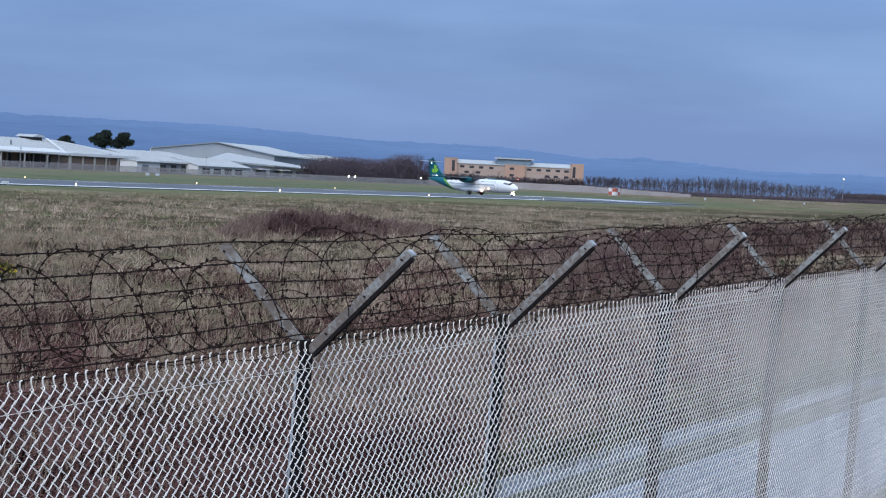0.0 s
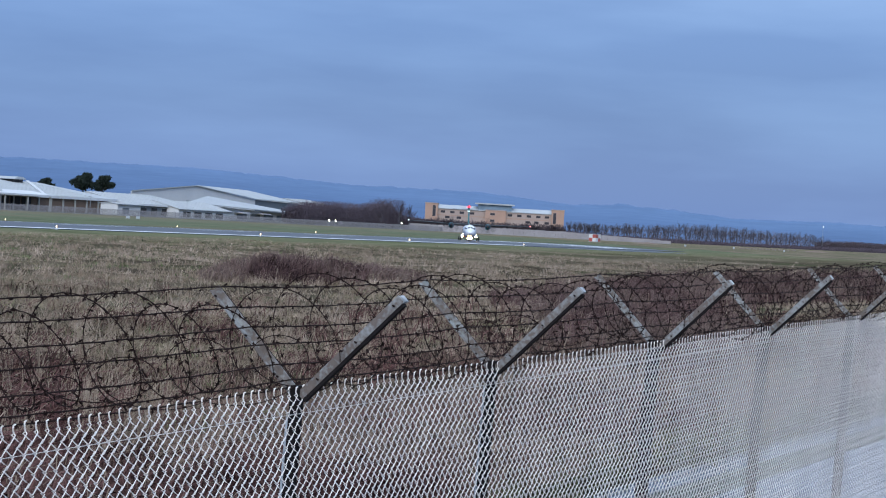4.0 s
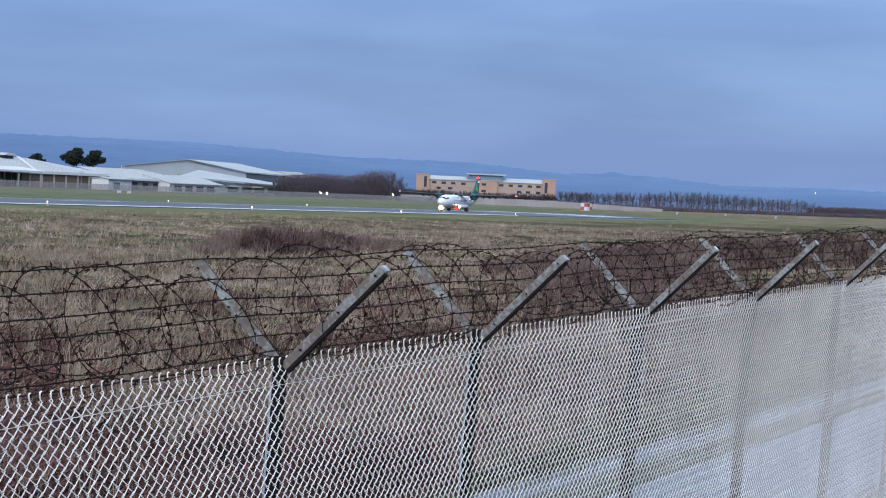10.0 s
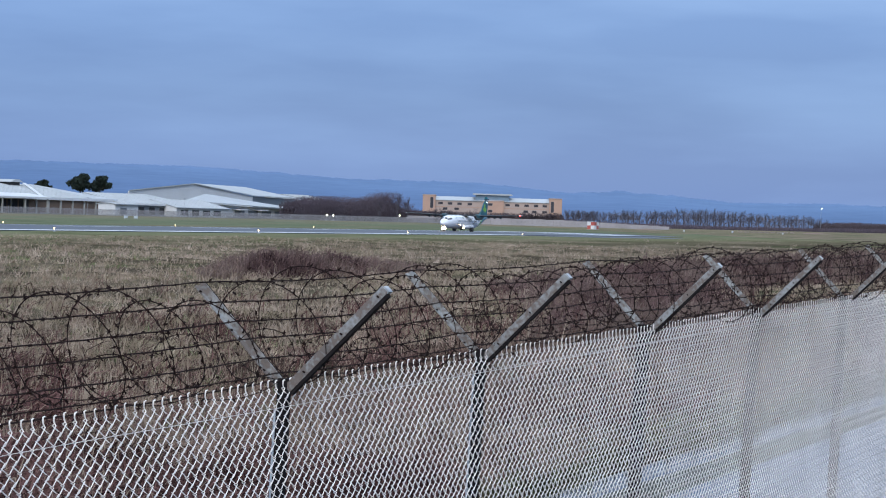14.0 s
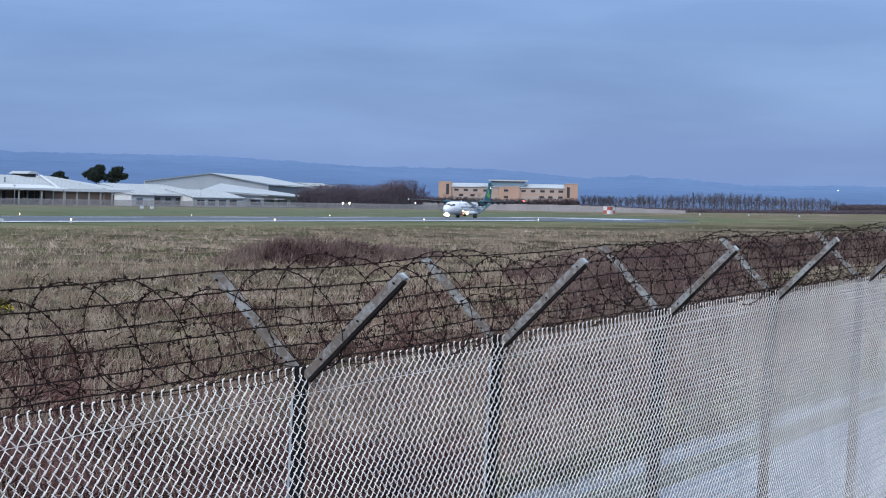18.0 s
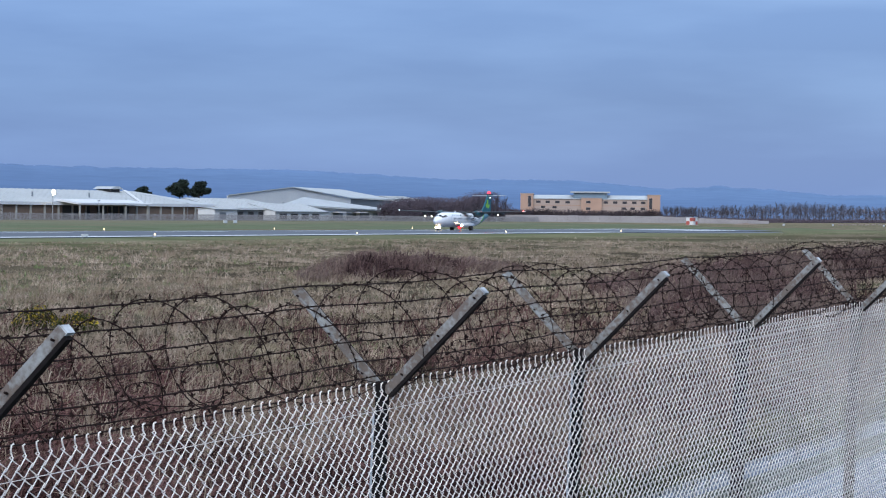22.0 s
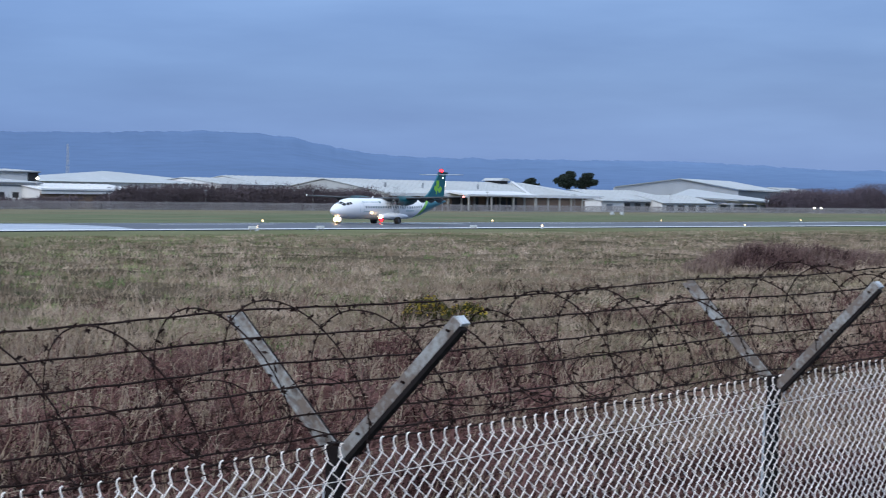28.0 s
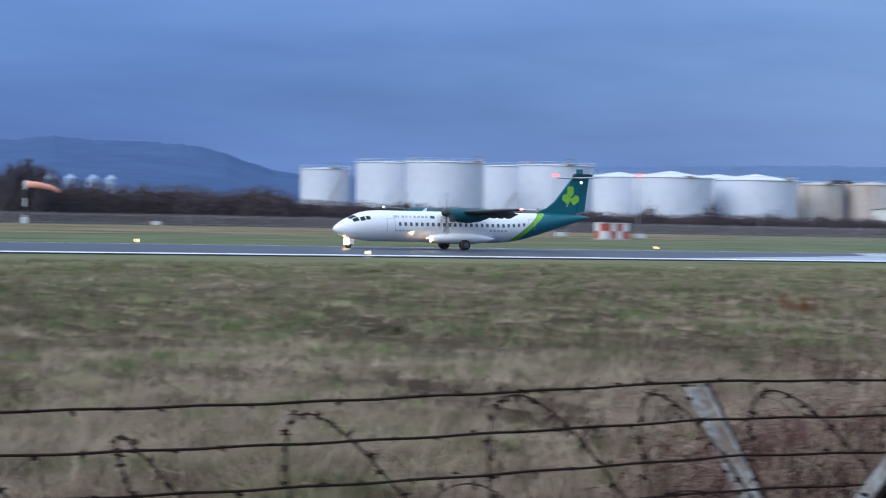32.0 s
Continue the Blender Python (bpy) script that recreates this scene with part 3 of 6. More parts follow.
M_TANKOLD = mat("weathered_tank_paint", (0.55, 0.52, 0.50), rough=0.6, vary=0.08, scale=0.2, fine=1.2, second=(0.47, 0.40, 0.35), amount=0.3)
M_STREAK = mat("rust_streaked_paint", (0.40, 0.315, 0.26), rough=0.7, vary=0.25, scale=0.5, fine=3)
M_STREAKPALE = mat("chalky_streaked_paint", (0.56, 0.55, 0.54), rough=0.7, vary=0.15, scale=0.5, fine=3)
M_RUSTSTAIR = mat("brown_steel_stair", (0.36, 0.27, 0.21), rough=0.8, vary=0.2)
# distance haze over the white silos is put into this blue
M_SILO = mat("hazy_silo_blue", (0.30, 0.38, 0.50), rough=0.8, vary=0.1)
M_TANKRIM = mat("tank_rim", (0.70, 0.72, 0.74), rough=0.5, vary=0.1)
M_RED = mat("red_paint", (0.46, 0.10, 0.075), rough=0.6, vary=0.12, scale=0.8, fine=4)
M_SIGNWHITE = mat("white_panel", (0.70, 0.70, 0.69), rough=0.6, vary=0.1, scale=0.8, fine=4)
M_FENCEFAR = mat("far_fence_grey", (0.33, 0.315, 0.32), rough=0.8, vary=0.25, scale=0.3, fine=3)
# bark grey includes distance haze, put into the base colour
M_BARKGREY = mat("haze_grey_bark", (0.085, 0.078, 0.088), rough=0.95, vary=0.3)
M_TRUNKFAR = mat("bark", (0.06, 0.048, 0.042), rough=0.95, vary=0.3)
M_WOOD = mat("bare_wood_crowns", (0.128, 0.104, 0.122), rough=1.0, spec=0.0, vary=0.3, scale=0.05, fine=0.6, island=0.25)
M_TWIG = mat("bare_twigs", (0.112, 0.090, 0.098), rough=1.0, spec=0.0, vary=0.3, scale=0.05, fine=0.4, island=0.15)
M_CONIFER = mat("conifer_foliage", (0.012, 0.022, 0.014), rough=0.9, vary=0.5, scale=0.2, fine=2, island=0.5)
M_LAMP = mat("lamp_glow", (1, 0.95, 0.85), emit=(1.0, 0.66, 0.30), power=4.0)
M_FLOOD = mat("flood_glow", (1, 0.95, 0.85), emit=(1.0, 0.86, 0.55), power=16.0)

# perimeter fence beyond the runway: rails, posts and close upright pales
far_fence = thing("perimeter_fence", "grey steel palisade fence along the airfield edge", "fence")
FFY = 452.0
pales = []
for x in np.arange(60, 1500, 0.42):
    hgt = 2.45 + 0.05 * math.sin(x * 3.1)
    pales.append([(x, FFY, 0.0), (x, FFY, hgt)])
strip_tubes("pale", np.array([[(a[0], a[1], a[2]), (b[0], b[1], b[2])] for a, b in pales]), 0.085, 3, M_FENCEFAR, far_fence)["kind"] = "stuff"
for x in np.arange(60, 1500, 30.0):
    part("post", boxed(x - 0.08, x + 0.08, FFY + 0.2, FFY + 0.36, 0, 2.7), M_FENCEFAR, far_fence)
for z in (0.4, 2.0):
    part("rail", boxed(60, 1500, FFY + 0.14, FFY + 0.2, z, z + 0.08), M_FENCEFAR, far_fence)


def tank(az0, az1, el, y, apex=None, material=None, label="", old=False, stair_m=None):
    """A storage tank: shell, roof, rim, stair; size and height from its bearings and distance."""
    az = 0.5 * (az0 + az1)
    r = y / math.sin(radians(az))
    rad = r * math.tan(radians(abs(az0 - az1)) / 2)
    hgt = up_z(el, az, y)
    t = thing("storage_tank", label, "tank", "fuel tanks", at=(at_x(az, y), y, 0))
    n = 40
    ringp = lambda rr, z: [(rr * math.cos(2 * math.pi * k / n), rr * math.sin(2 * math.pi * k / n), z) for k in range(n)]
    courses = 5
    vs, fs = [], []
    for j in range(courses + 1):
        vs += ringp(rad, hgt * j / courses)
    for j in range(courses):
        for k in range(n):
            fs.append((j * n + k, j * n + (k + 1) % n, (j + 1) * n + (k + 1) % n, (j + 1) * n + k))
    smooth(raw("shell", vs, fs, material, t))
    for j in range(1, courses):
        z = hgt * j / courses
        bm = bmesh.new()
        tube(bm, ringp(rad - 0.01, z) + ringp(rad - 0.01, z)[:1], 0.03, 4, caps=False)
        part("course_band", bm, material, t)
    ap = up_z(apex, az, y) if apex else hgt + 0.4
    vs = ringp(rad * 1.005, hgt) + [(0, 0, ap)]
    raw("roof", vs, [(k, (k + 1) % n, n) for k in range(n)], M_TANKRIM if material is M_TANK else material, t)
    bm = bmesh.new()
    tube(bm, ringp(rad + 0.08, hgt - 0.12) + ringp(rad + 0.08, hgt - 0.12)[:1], 0.2, 5, caps=False)
    part("rim", bm, M_TANKRIM if material is M_TANK else material, t)
    a0 = radians(200 + 40 * rng.random())
    flight = [((rad + 0.35) * math.cos(a0 + radians(75) * k / 26), (rad + 0.35) * math.sin(a0 + radians(75) * k / 26), hgt * k / 26) for k in range(27)]
    bm = tubed(flight, 0.15 if stair_m else 0.08, 4)
    part("spiral_stair", bm, stair_m or material, t)
    bm = bmesh.new()
    for k in range(0, n, 2):
        tube(bm, [(rad * math.cos(2 * math.pi * k / n), rad * math.sin(2 * math.pi * k / n), hgt), (rad * math.cos(2 * math.pi * k / n), rad * math.sin(2 * math.pi * k / n), hgt + 0.9)], 0.03, 3)
    tube(bm, ringp(rad, hgt + 0.9) + ringp(rad, hgt + 0.9)[:1], 0.03, 3, caps=False)
    part("roof_railing", bm, M_TANKRIM, t)
    a1 = radians(250 + 50 * rng.random())
    px_, py_ = (rad - 0.4) * math.cos(a1), (rad - 0.4) * math.sin(a1)
    deck = part("roof_platform", boxed(px_ - 1.2, px_ + 1.2, py_ - 1.0, py_ + 1.0, hgt + 0.05, hgt + 0.30), M_RUSTSTAIR, t, "small brown roof platform")
    for q_ in (-1.1, 1.1):
        part("platform_post", tubed([(px_ + q_, py_ - 0.9, hgt + 0.3), (px_ + q_, py_ - 0.9, hgt + 1.7)], 0.09, 5), M_RUSTSTAIR, deck)
    part("platform_rail", tubed([(px_ - 1.1, py_ - 0.9, hgt + 1.6), (px_ + 1.1, py_ - 0.9, hgt + 1.6)], 0.08, 5), M_RUSTSTAIR, deck)
    if old:
        for k in range(22):
            a2, w2, d2 = radians(190 + 160 * rng.random()), 0.02 + 0.05 * rng.random(), hgt * (0.25 + 0.7 * rng.random())
            bm = bmesh.new()
            vs_ = [bm.verts.new(((rad + 0.03) * math.cos(a2 + u_ * w2), (rad + 0.03) * math.sin(a2 + u_ * w2), z_)) for u_, z_ in ((0, hgt - 0.25), (1, hgt - 0.25), (0.8, hgt - d2), (0.3, hgt - d2))]
            bm.faces.new(vs_)
            part("rust_streak", bm, M_STREAK if k % 3 else M_STREAKPALE, t)
    return t


WT, OT = "white cylindrical fuel storage tank with a flat rimmed top", "weathered rust-streaked cream fuel storage tank"
CT = "white fuel storage tank with a low cone roof"
tank(65.5, 64.24, 1.10, 600, None, M_TANK, "smaller pale fuel storage tank with a brown stair streak", stair_m=M_RUSTSTAIR)
tank(64.1, 62.3, 1.29, 585, None, M_TANK, WT)
tank(62.84, 60.86, 1.33, 540, None, M_TANK, WT)
tank(61.2, 59.4, 1.26, 600, None, M_TANK, "pale grey fuel storage tank with a brown stair", stair_m=M_RUSTSTAIR)
tank(60.03, 58.11, 1.30, 545, None, M_TANK, WT)
tank(58.3, 56.6, 1.05, 585, 1.18, M_TANK, CT)
tank(57.21, 55.11, 1.06, 545, 1.23, M_TANK, CT)
tank(55.9, 54.1, 1.05, 600, 1.17, M_TANK, CT)
tank(55.08, 53.01, 1.03, 545, 1.19, M_TANK, CT)
tank(53.1, 51.85, 0.95, 550, 1.02, M_TANKOLD, OT, True)
tank(51.84, 50.55, 0.97, 545, 1.04, M_TANKOLD, OT, True)
tank(50.51, 49.04, 0.92, 540, 1.0, M_TANKOLD, "grey-cream fuel storage tank with a rusty top edge", True)
for az0_, az1_ in ((52.15, 51.65), (50.75, 50.35)):
    xa_, xb_ = at_x(az0_, 552), at_x(az1_, 552)
    hw = up_z(0.96, 51.5, 552)
    wk = thing("walkway", "dark rusty steel walkway joining two tank tops", "walkway", "tank walkways", at=(xa_, 552, 0))
    part("deck", boxed(0, xb_ - xa_, 0, 1.6, hw, hw + 0.3), M_RUSTSHADE, wk)
    for q_ in (0.2, xb_ - xa_ - 0.3):
        part("leg", boxed(q_, q_ + 0.25, 0.5, 0.8, 0, hw), M_RUSTSTAIR, wk)
    part("railing", boxed(0, xb_ - xa_, 0, 0.08, hw + 0.3, hw + 1.2), M_RUSTSHADE, wk)
for az in (71.71, 71.22, 70.66, 70.22):
    y = 2600.0
    tank(az + 0.16, az - 0.16, 0.72, y, 0.84, M_SILO, "far white slender storage silo")


def hall(az0, az1, y, depth, eave, ridge, wall_m, roof_m, label, gable_m=None, name="works_building", hip=0.0):
    """A long shed along the runway: walls and a two-slope roof; heights from bearings."""
    x0, x1 = at_x(az0, y), at_x(az1, y)
    mid = 0.5 * (az0 + az1)
    ze, zr = up_z(eave, mid, y), up_z(ridge, mid, y + depth / 2)
    t = thing(name, label, "building", at=(x0, y, 0))
    L = x1 - x0
    part("wall", boxed(0, L, 0, 0.3, 0, ze), wall_m, t)
    part("wall", boxed(0, L, depth - 0.3, depth, 0, ze), wall_m, t)
    for x in (0.0,) if hip else (0.0, L - 0.3):
        part("gable_wall", prism([(x, 0.3, 0), (x, depth - 0.3, 0), (x, depth - 0.3, ze), (x, depth / 2, zr - 0.2), (x, 0.3, ze)], (0.3, 0, 0)), gable_m or wall_m, t)
    for a, b in ((-0.6, depth / 2), (depth / 2, depth + 0.6)):
        za, zb = (ze - 0.1, zr) if a < 0 else (zr, ze - 0.1)
        rise = hip + 0.5
        ends = (rise if a > 0 else 0.0, rise if a < 0 else 0.0)      # a hipped end shortens the ridge
        bm = bmesh.new()
        lo_, hi_ = ([bm.verts.new(p) for p in ((-0.5, a, za + h_), (L + 0.5 - (ends[0] if hip else 0), a, za + h_), (L + 0.5 - (ends[1] if hip else 0), b, zb + h_), (-0.5, b, zb + h_))] for h_ in (0.0, 0.25))
        bm.faces.new(lo_[::-1])
        bm.faces.new(hi_)
        for i in range(4):
            bm.faces.new((lo_[i], lo_[(i + 1) % 4], hi_[(i + 1) % 4], hi_[i]))
        roof = part("roof", bm, roof_m, t)
        bm = bmesh.new()
        for k in range(int((L - hip) / 4)):
            xx = 2 + 4 * k
            poly(bm, [(xx, a, za + 0.25), (xx, b, zb + 0.25), (xx, b, zb + 0.40), (xx, a, za + 0.40)], (0.16, 0, 0))
        tagged(part("roof_seam", bm, roof_m, roof), kind="stuff")
    if hip:
        part("wall", boxed(L - 0.3, L, 0.3, depth - 0.3, 0, ze), wall_m, t)
        raw("hip_roof", [(L + 0.5, -0.6, ze + 0.15), (L + 0.5, depth + 0.6, ze + 0.15), (L - hip, depth / 2, zr + 0.25), (L + 0.5, depth + 0.6, ze - 0.1), (L + 0.5, -0.6, ze - 0.1)], [(0, 1, 2), (0, 4, 3, 1)], roof_m, t)
    part("gutter", boxed(-0.4, L + 0.4, -0.85, -0.6, ze - 0.35, ze - 0.05), M_GREYCLAD, t)
    return t, L, ze, zr


def openings(t, xs, w, z0, z1, material=None, name="window", proud=-0.06):
    """Framed openings on the front wall, each with a dark pane."""
    for x in xs:
        f = part(name, boxed(x - 0.12, x + w + 0.12, proud, 0.05, z0 - 0.12, z1 + 0.12), M_COLUMN, t)
        part("pane", boxed(x, x + w, proud - 0.03, proud + 0.02, z0, z1), material or M_GLASS, f)


# white works with a strip of loading doors
t, L, ze, zr = hall(49.07, 44.7, 500, 40, 0.36, 0.44, M_WHITE, M_ROOF2, "long white clad works building with a row of dark loading doors")
openings(t, [4 + 6.2 * k for k in range(int(L / 6.2))], 2.6, 3.2, 4.8, M_SHADE, "loading_door")
part("grey_band", boxed(0, L, -0.05, 0.02, ze - 1.3, ze - 0.8), M_GREYCLAD, t)
t, L, ze, zr = hall(46.58, 44.75, 545, 24, 0.63, 0.66, M_WHITE, M_ROOF2, "tall white clad plant block with a dark end bay")
part("dark_bay", boxed(L - 5, L, -0.08, 0.02, ze - 4.2, ze), M_SHADE, t)
# low white and brick shed
t, L, ze, zr = hall(44.69, 42.3, 492, 26, 0.17, 0.31, M_BRICK, M_WHITE, "low brick shed with a deep white fascia", M_WHITE)
part("fascia", boxed(-0.5, L + 0.5, -0.7, -0.55, ze - 1.2, ze + 0.4), M_WHITE, t)
# broad hipped roof behind
BX0, BX1, BXA, BY = at_x(44.6, 570), at_x(39.9, 570), at_x(43.05, 590), 570
t = thing("works_building", "broad factory hall with a pale hipped roof", "building", at=(BX0, BY, 0))
W = BX1 - BX0
ze, za, zb = up_z(0.38, 43, BY), up_z(0.66, 43, BY + 20), up_z(0.47, 40.2, BY + 20)
part("wall", boxed(0, W, 0, 44, 0, ze), M_WHITE, t)
xa = BXA - BX0
raw("roof", [(-1, -1, ze), (W + 1, -1, ze), (W + 1, 45, ze), (-1, 45, ze), (xa, 22, za), (xa + 8, 22, za - 0.3), (W - 1, 22, zb)], [(0, 1, 6, 5), (0, 5, 4), (0, 4, 3), (3, 4, 5), (3, 5, 6, 2), (1, 2, 6)], M_ROOF, t)
for az0, az1, el in ((40.2, 38.6, 0.50), (39.2, 36.9, 0.55), (37.4, 35.6, 0.53)):
    t, L, ze, zr = hall(az0, az1, 560 + 6 * az1 % 7, 40, 0.36, el, M_WHITE, M_ROOF, "factory bay with a pale low-pitched sheet roof")
    openings(t, [3 + 7 * k for k in range(int(L / 7))], 3.0, ze - 3.0, ze - 1.6)
# brick hall with light columns
t, L, ze, zr = hall(36.0, 30.62, 490, 60, 0.17, 0.48, M_BRICK, M_ROOF, "long brown brick factory hall with pale columns and a sheet roof", M_ROOF, hip=16.0)
for k in range(int(L / 9)):
    part("column", boxed(2 + 9 * k, 2.7 + 9 * k, -0.5, 0.0, 0, ze), M_COLUMN, t)
po0, po1 = at_x(34.1, 484) - at_x(36.0, 490), at_x(32.42, 484) - at_x(36.0, 490)
# flat near-black panels carry the dark inside the open bays
for k in range(6):
    w_ = (po1 - po0) / 6
    part("open_bay", boxed(po0 + w_ * k + 0.6, po0 + w_ * (k + 1) - (4.5 if k in (1, 2) else 0.6), -0.12, 0.02, 0, ze - 0.3), M_SHADE, t)
canopy = part("entrance_canopy", prism([(po0 - 2, -9, ze - 0.5), (po1 + 2, -9, ze - 0.5), (po1 + 2, 2, ze + 0.9), (po0 - 2, 2, ze + 0.9)], (0, 0, 0.7)), M_WHITE, t, "white flat entrance canopy")
for k in range(4):
    part("canopy_post", boxed(po0 + k * (po1 - po0) / 3 - 0.25, po0 + k * (po1 - po0) / 3 + 0.25, -8.6, -8.1, 0, ze - 0.45), M_COLUMN, canopy)
vx0, vx1 = at_x(32.92, 520) - at_x(36.0, 490), at_x(32.41, 488) - at_x(36.0, 490)
part("roof_verge", prism([(vx0, 30, zr + 0.3), (vx0 + 2.4, 30, zr + 0.3), (vx1 + 2.4, -0.8, ze + 0.2), (vx1, -0.8, ze + 0.2)], (0, 0, 0.5)), M_WHITE, t, "white sloping verge where two roofs meet")
for k, az_ in enumerate((36.25, 35.3, 33.9)):
    vx = at_x(az_, 505) - at_x(36.0, 490)
    part("roof_vent", tubed([(vx, 12, ze + 1.5), (vx, 12, ze + 4.2), (vx, 12, ze + 4.25)], [0.35, 0.35, 0.6], 8), M_GREYCLAD, t)
part("white_fascia", boxed(-0.5, L + 0.5, -1.1, -0.85, ze - 0.8, ze + 0.3), M_WHITE, t)
cupx = at_x(33.3, 520) - at_x(36.0, 490)
cup = part("roof_cupola", prism([(cupx - 3.4, 26, zr - 1.2), (cupx + 3.4, 26, zr - 1.2), (cupx + 3.4, 33, zr - 1.2), (cupx - 3.4, 33, zr - 1.2)], (0, 0, 2.2)), M_SHADE, t)
part("cupola_roof", prism([(cupx - 4.6, 25, zr + 0.9), (cupx + 4.6, 25, zr + 0.9), (cupx + 1.6, 25, zr + 2.0), (cupx - 1.6, 25, zr + 2.0)], (0, 9, 0)), M_ROOF, cup)
# white lean-to ranges
t, L, ze, zr = hall(30.62, 30.05, 474, 8, 0.06, 0.09, M_WHITE, M_ROOF, "small white flat-roofed plant room by the hall")
openings(t, [4.0], 5.0, 0.6, 3.2, M_GREYCLAD, "loading_door")
t, L, ze, zr = hall(30.5, 28.6, 486, 34, 0.085, 0.31, M_GREYCLAD, M_ROOF, "low lean-to range with a long sloping pale roof", M_WHITE, hip=14.0)
openings(t, [6 + 9 * k for k in range(int(L / 9))], 5.0, 0.6, ze - 1.3, M_SHADE, "loading_door")
part("fascia", boxed(-0.4, L + 0.4, -1.05, -0.85, ze - 0.6, ze + 0.2), M_WHITE, t)
t, L, ze, zr = hall(29.1, 27.8, 480, 26, 0.02, 0.20, M_WHITE, M_ROOF, "low white lean-to with dark loading doors")
openings(t, [4 + 10 * k for k in range(int(L / 10))], 6.5, 0.6, ze - 1.0, M_SHADE, "loading_door")
# hangar, gable to the airfield
HY = 560
hx0, hxa, hx1, hx2 = at_x(30.3, HY), at_x(28.7, HY), at_x(27.2, HY), at_x(26.12, HY + 30)
t = thing("hangar", "wide pale hangar with a shallow gable and grey side wall", "building", at=(hx0, HY, 0))
zl, zp, zq = up_z(0.40, 30.3, HY), up_z(0.62, 28.7, HY), up_z(0.36, 27.2, HY)
part("gable_wall", prism([(0, 0, 0), (hx1 - hx0, 0, 0), (hx1 - hx0, 0, zq), (hxa - hx0, 0, zp), (0, 0, zl)], (0, 0.4, 0)), M_WHITE, t)
part("side_wall", prism([(hx1 - hx0, 0.4, 0), (hx2 - hx0, 30, 0), (hx2 - hx0, 30, zq - 0.2), (hx1 - hx0, 0.4, zq)], (-0.3, 0.3, 0)), M_GREYCLAD, t)
sx, sy = hx2 - hx1, 30
part("roof", prism([(-1, -0.8, zl), (hxa - hx0, -0.8, zp), (hxa - hx0, -0.8, zp + 0.5), (-1, -0.8, zl + 0.5)], (sx, sy, 0)), M_ROOF, t)
part("roof", prism([(hxa - hx0, -0.8, zp), (hx1 - hx0 + 1, -0.8, zq), (hx1 - hx0 + 1, -0.8, zq + 0.5), (hxa - hx0, -0.8, zp + 0.5)], (sx, sy, 0)), M_ROOF, t)
part("hangar_door", boxed(18, hx1 - hx0 - 30, -0.15, 0.0, 0, zq - 5.5), M_SHADE, t)
# low store with a falling roof line
x0, x1 = at_x(28.40, 500), at_x(25.97, 500)
t = thing("store_shed", "low white store with a single falling roof", "building", at=(x0, 500, 0))
ea, eb = up_z(0.19, 28.9, 497), up_z(0.045, 26.0, 497)
xe, xr0, xr1 = at_x(28.9, 497) - x0, at_x(28.4, 528) - x0, at_x(26.05, 508) - x0
part("wall", prism([(xe + 1, 0, 0), (x1 - x0 - 1, 0, 0), (x1 - x0 - 1, 0, eb - 0.3), (xe + 1, 0, ea - 0.3)], (0, 0.4, 0)), M_WHITE, t)
part("wall", prism([(xe + 1, 0.4, 0), (xr0, 27, 0), (xr0, 27, up_z(0.33, 28.4, 528)), (xe + 1, 0.4, ea - 0.3)], (0.4, 0, 0)), M_WHITE, t)
part("roof", prism([(xe, -3, ea), (x1 - x0, -3, eb), (xr1, 8, up_z(0.068, 26.05, 508)), (xr0, 28, up_z(0.37, 28.4, 528))], (0, 0, 0.35)), M_ROOF, t)
openings(t, [30 + 14 * k for k in range(4)], 10.0, 1.0, 3.4, M_GREYCLAD, "loading_door")
for k in range(3):
    part("loading_hood", boxed(6 + 22 * k, 14 + 22 * k, -4, 0, 3.6, 4.1), M_WHITE, t)

t, L, ze, zr = hall(26.05, 25.45, 640, 24, 0.36, 0.42, M_WHITE, M_ROOF, "far white shed showing past the hangar")
# sandstone office block, turned square to the field
OR, OAZ = 1230.0, 21.12
ox = lambda az: OR * math.tan(radians(OAZ - az))
oz = lambda el: EYE_Z + OR * math.tan(radians(el))
t = thing("office_building", "sand-coloured brick office block with pale bands and flat roofs", "building", at=(OR * math.cos(radians(OAZ)), OR * math.sin(radians(OAZ)), 0))
t.rotation_euler = (0, 0, radians(OAZ - 90))
# blocks: bearings, wall top, set-back, windows as (bearing, height)
blocks = ((22.91, 22.59, 0.532, 0.0, M_SAND, "end_tower", ((22.68, 0.345),)),
          (22.59, 21.38, 0.408, 2.5, M_SANDPALE, "wing", ((22.46, 0.335), (22.22, 0.333), (21.98, 0.330), (21.72, 0.327), (22.34, 0.20), (22.05, 0.20))),
          (21.38, 20.86, 0.43, 0.0, M_SAND, "centre_block", ((21.2, 0.335), (21.2, 0.17))),
          (20.86, 19.71, 0.406, 2.5, M_SANDPALE, "wing", ((20.76, 0.33), (20.52, 0.33), (20.28, 0.33), (20.04, 0.33), (19.82, 0.33), (20.30, 0.18), (20.08, 0.18), (19.82, 0.18))),
          (19.71, 19.39, 0.522, 0.0, M_SAND, "end_tower", ((19.63, 0.31),)))
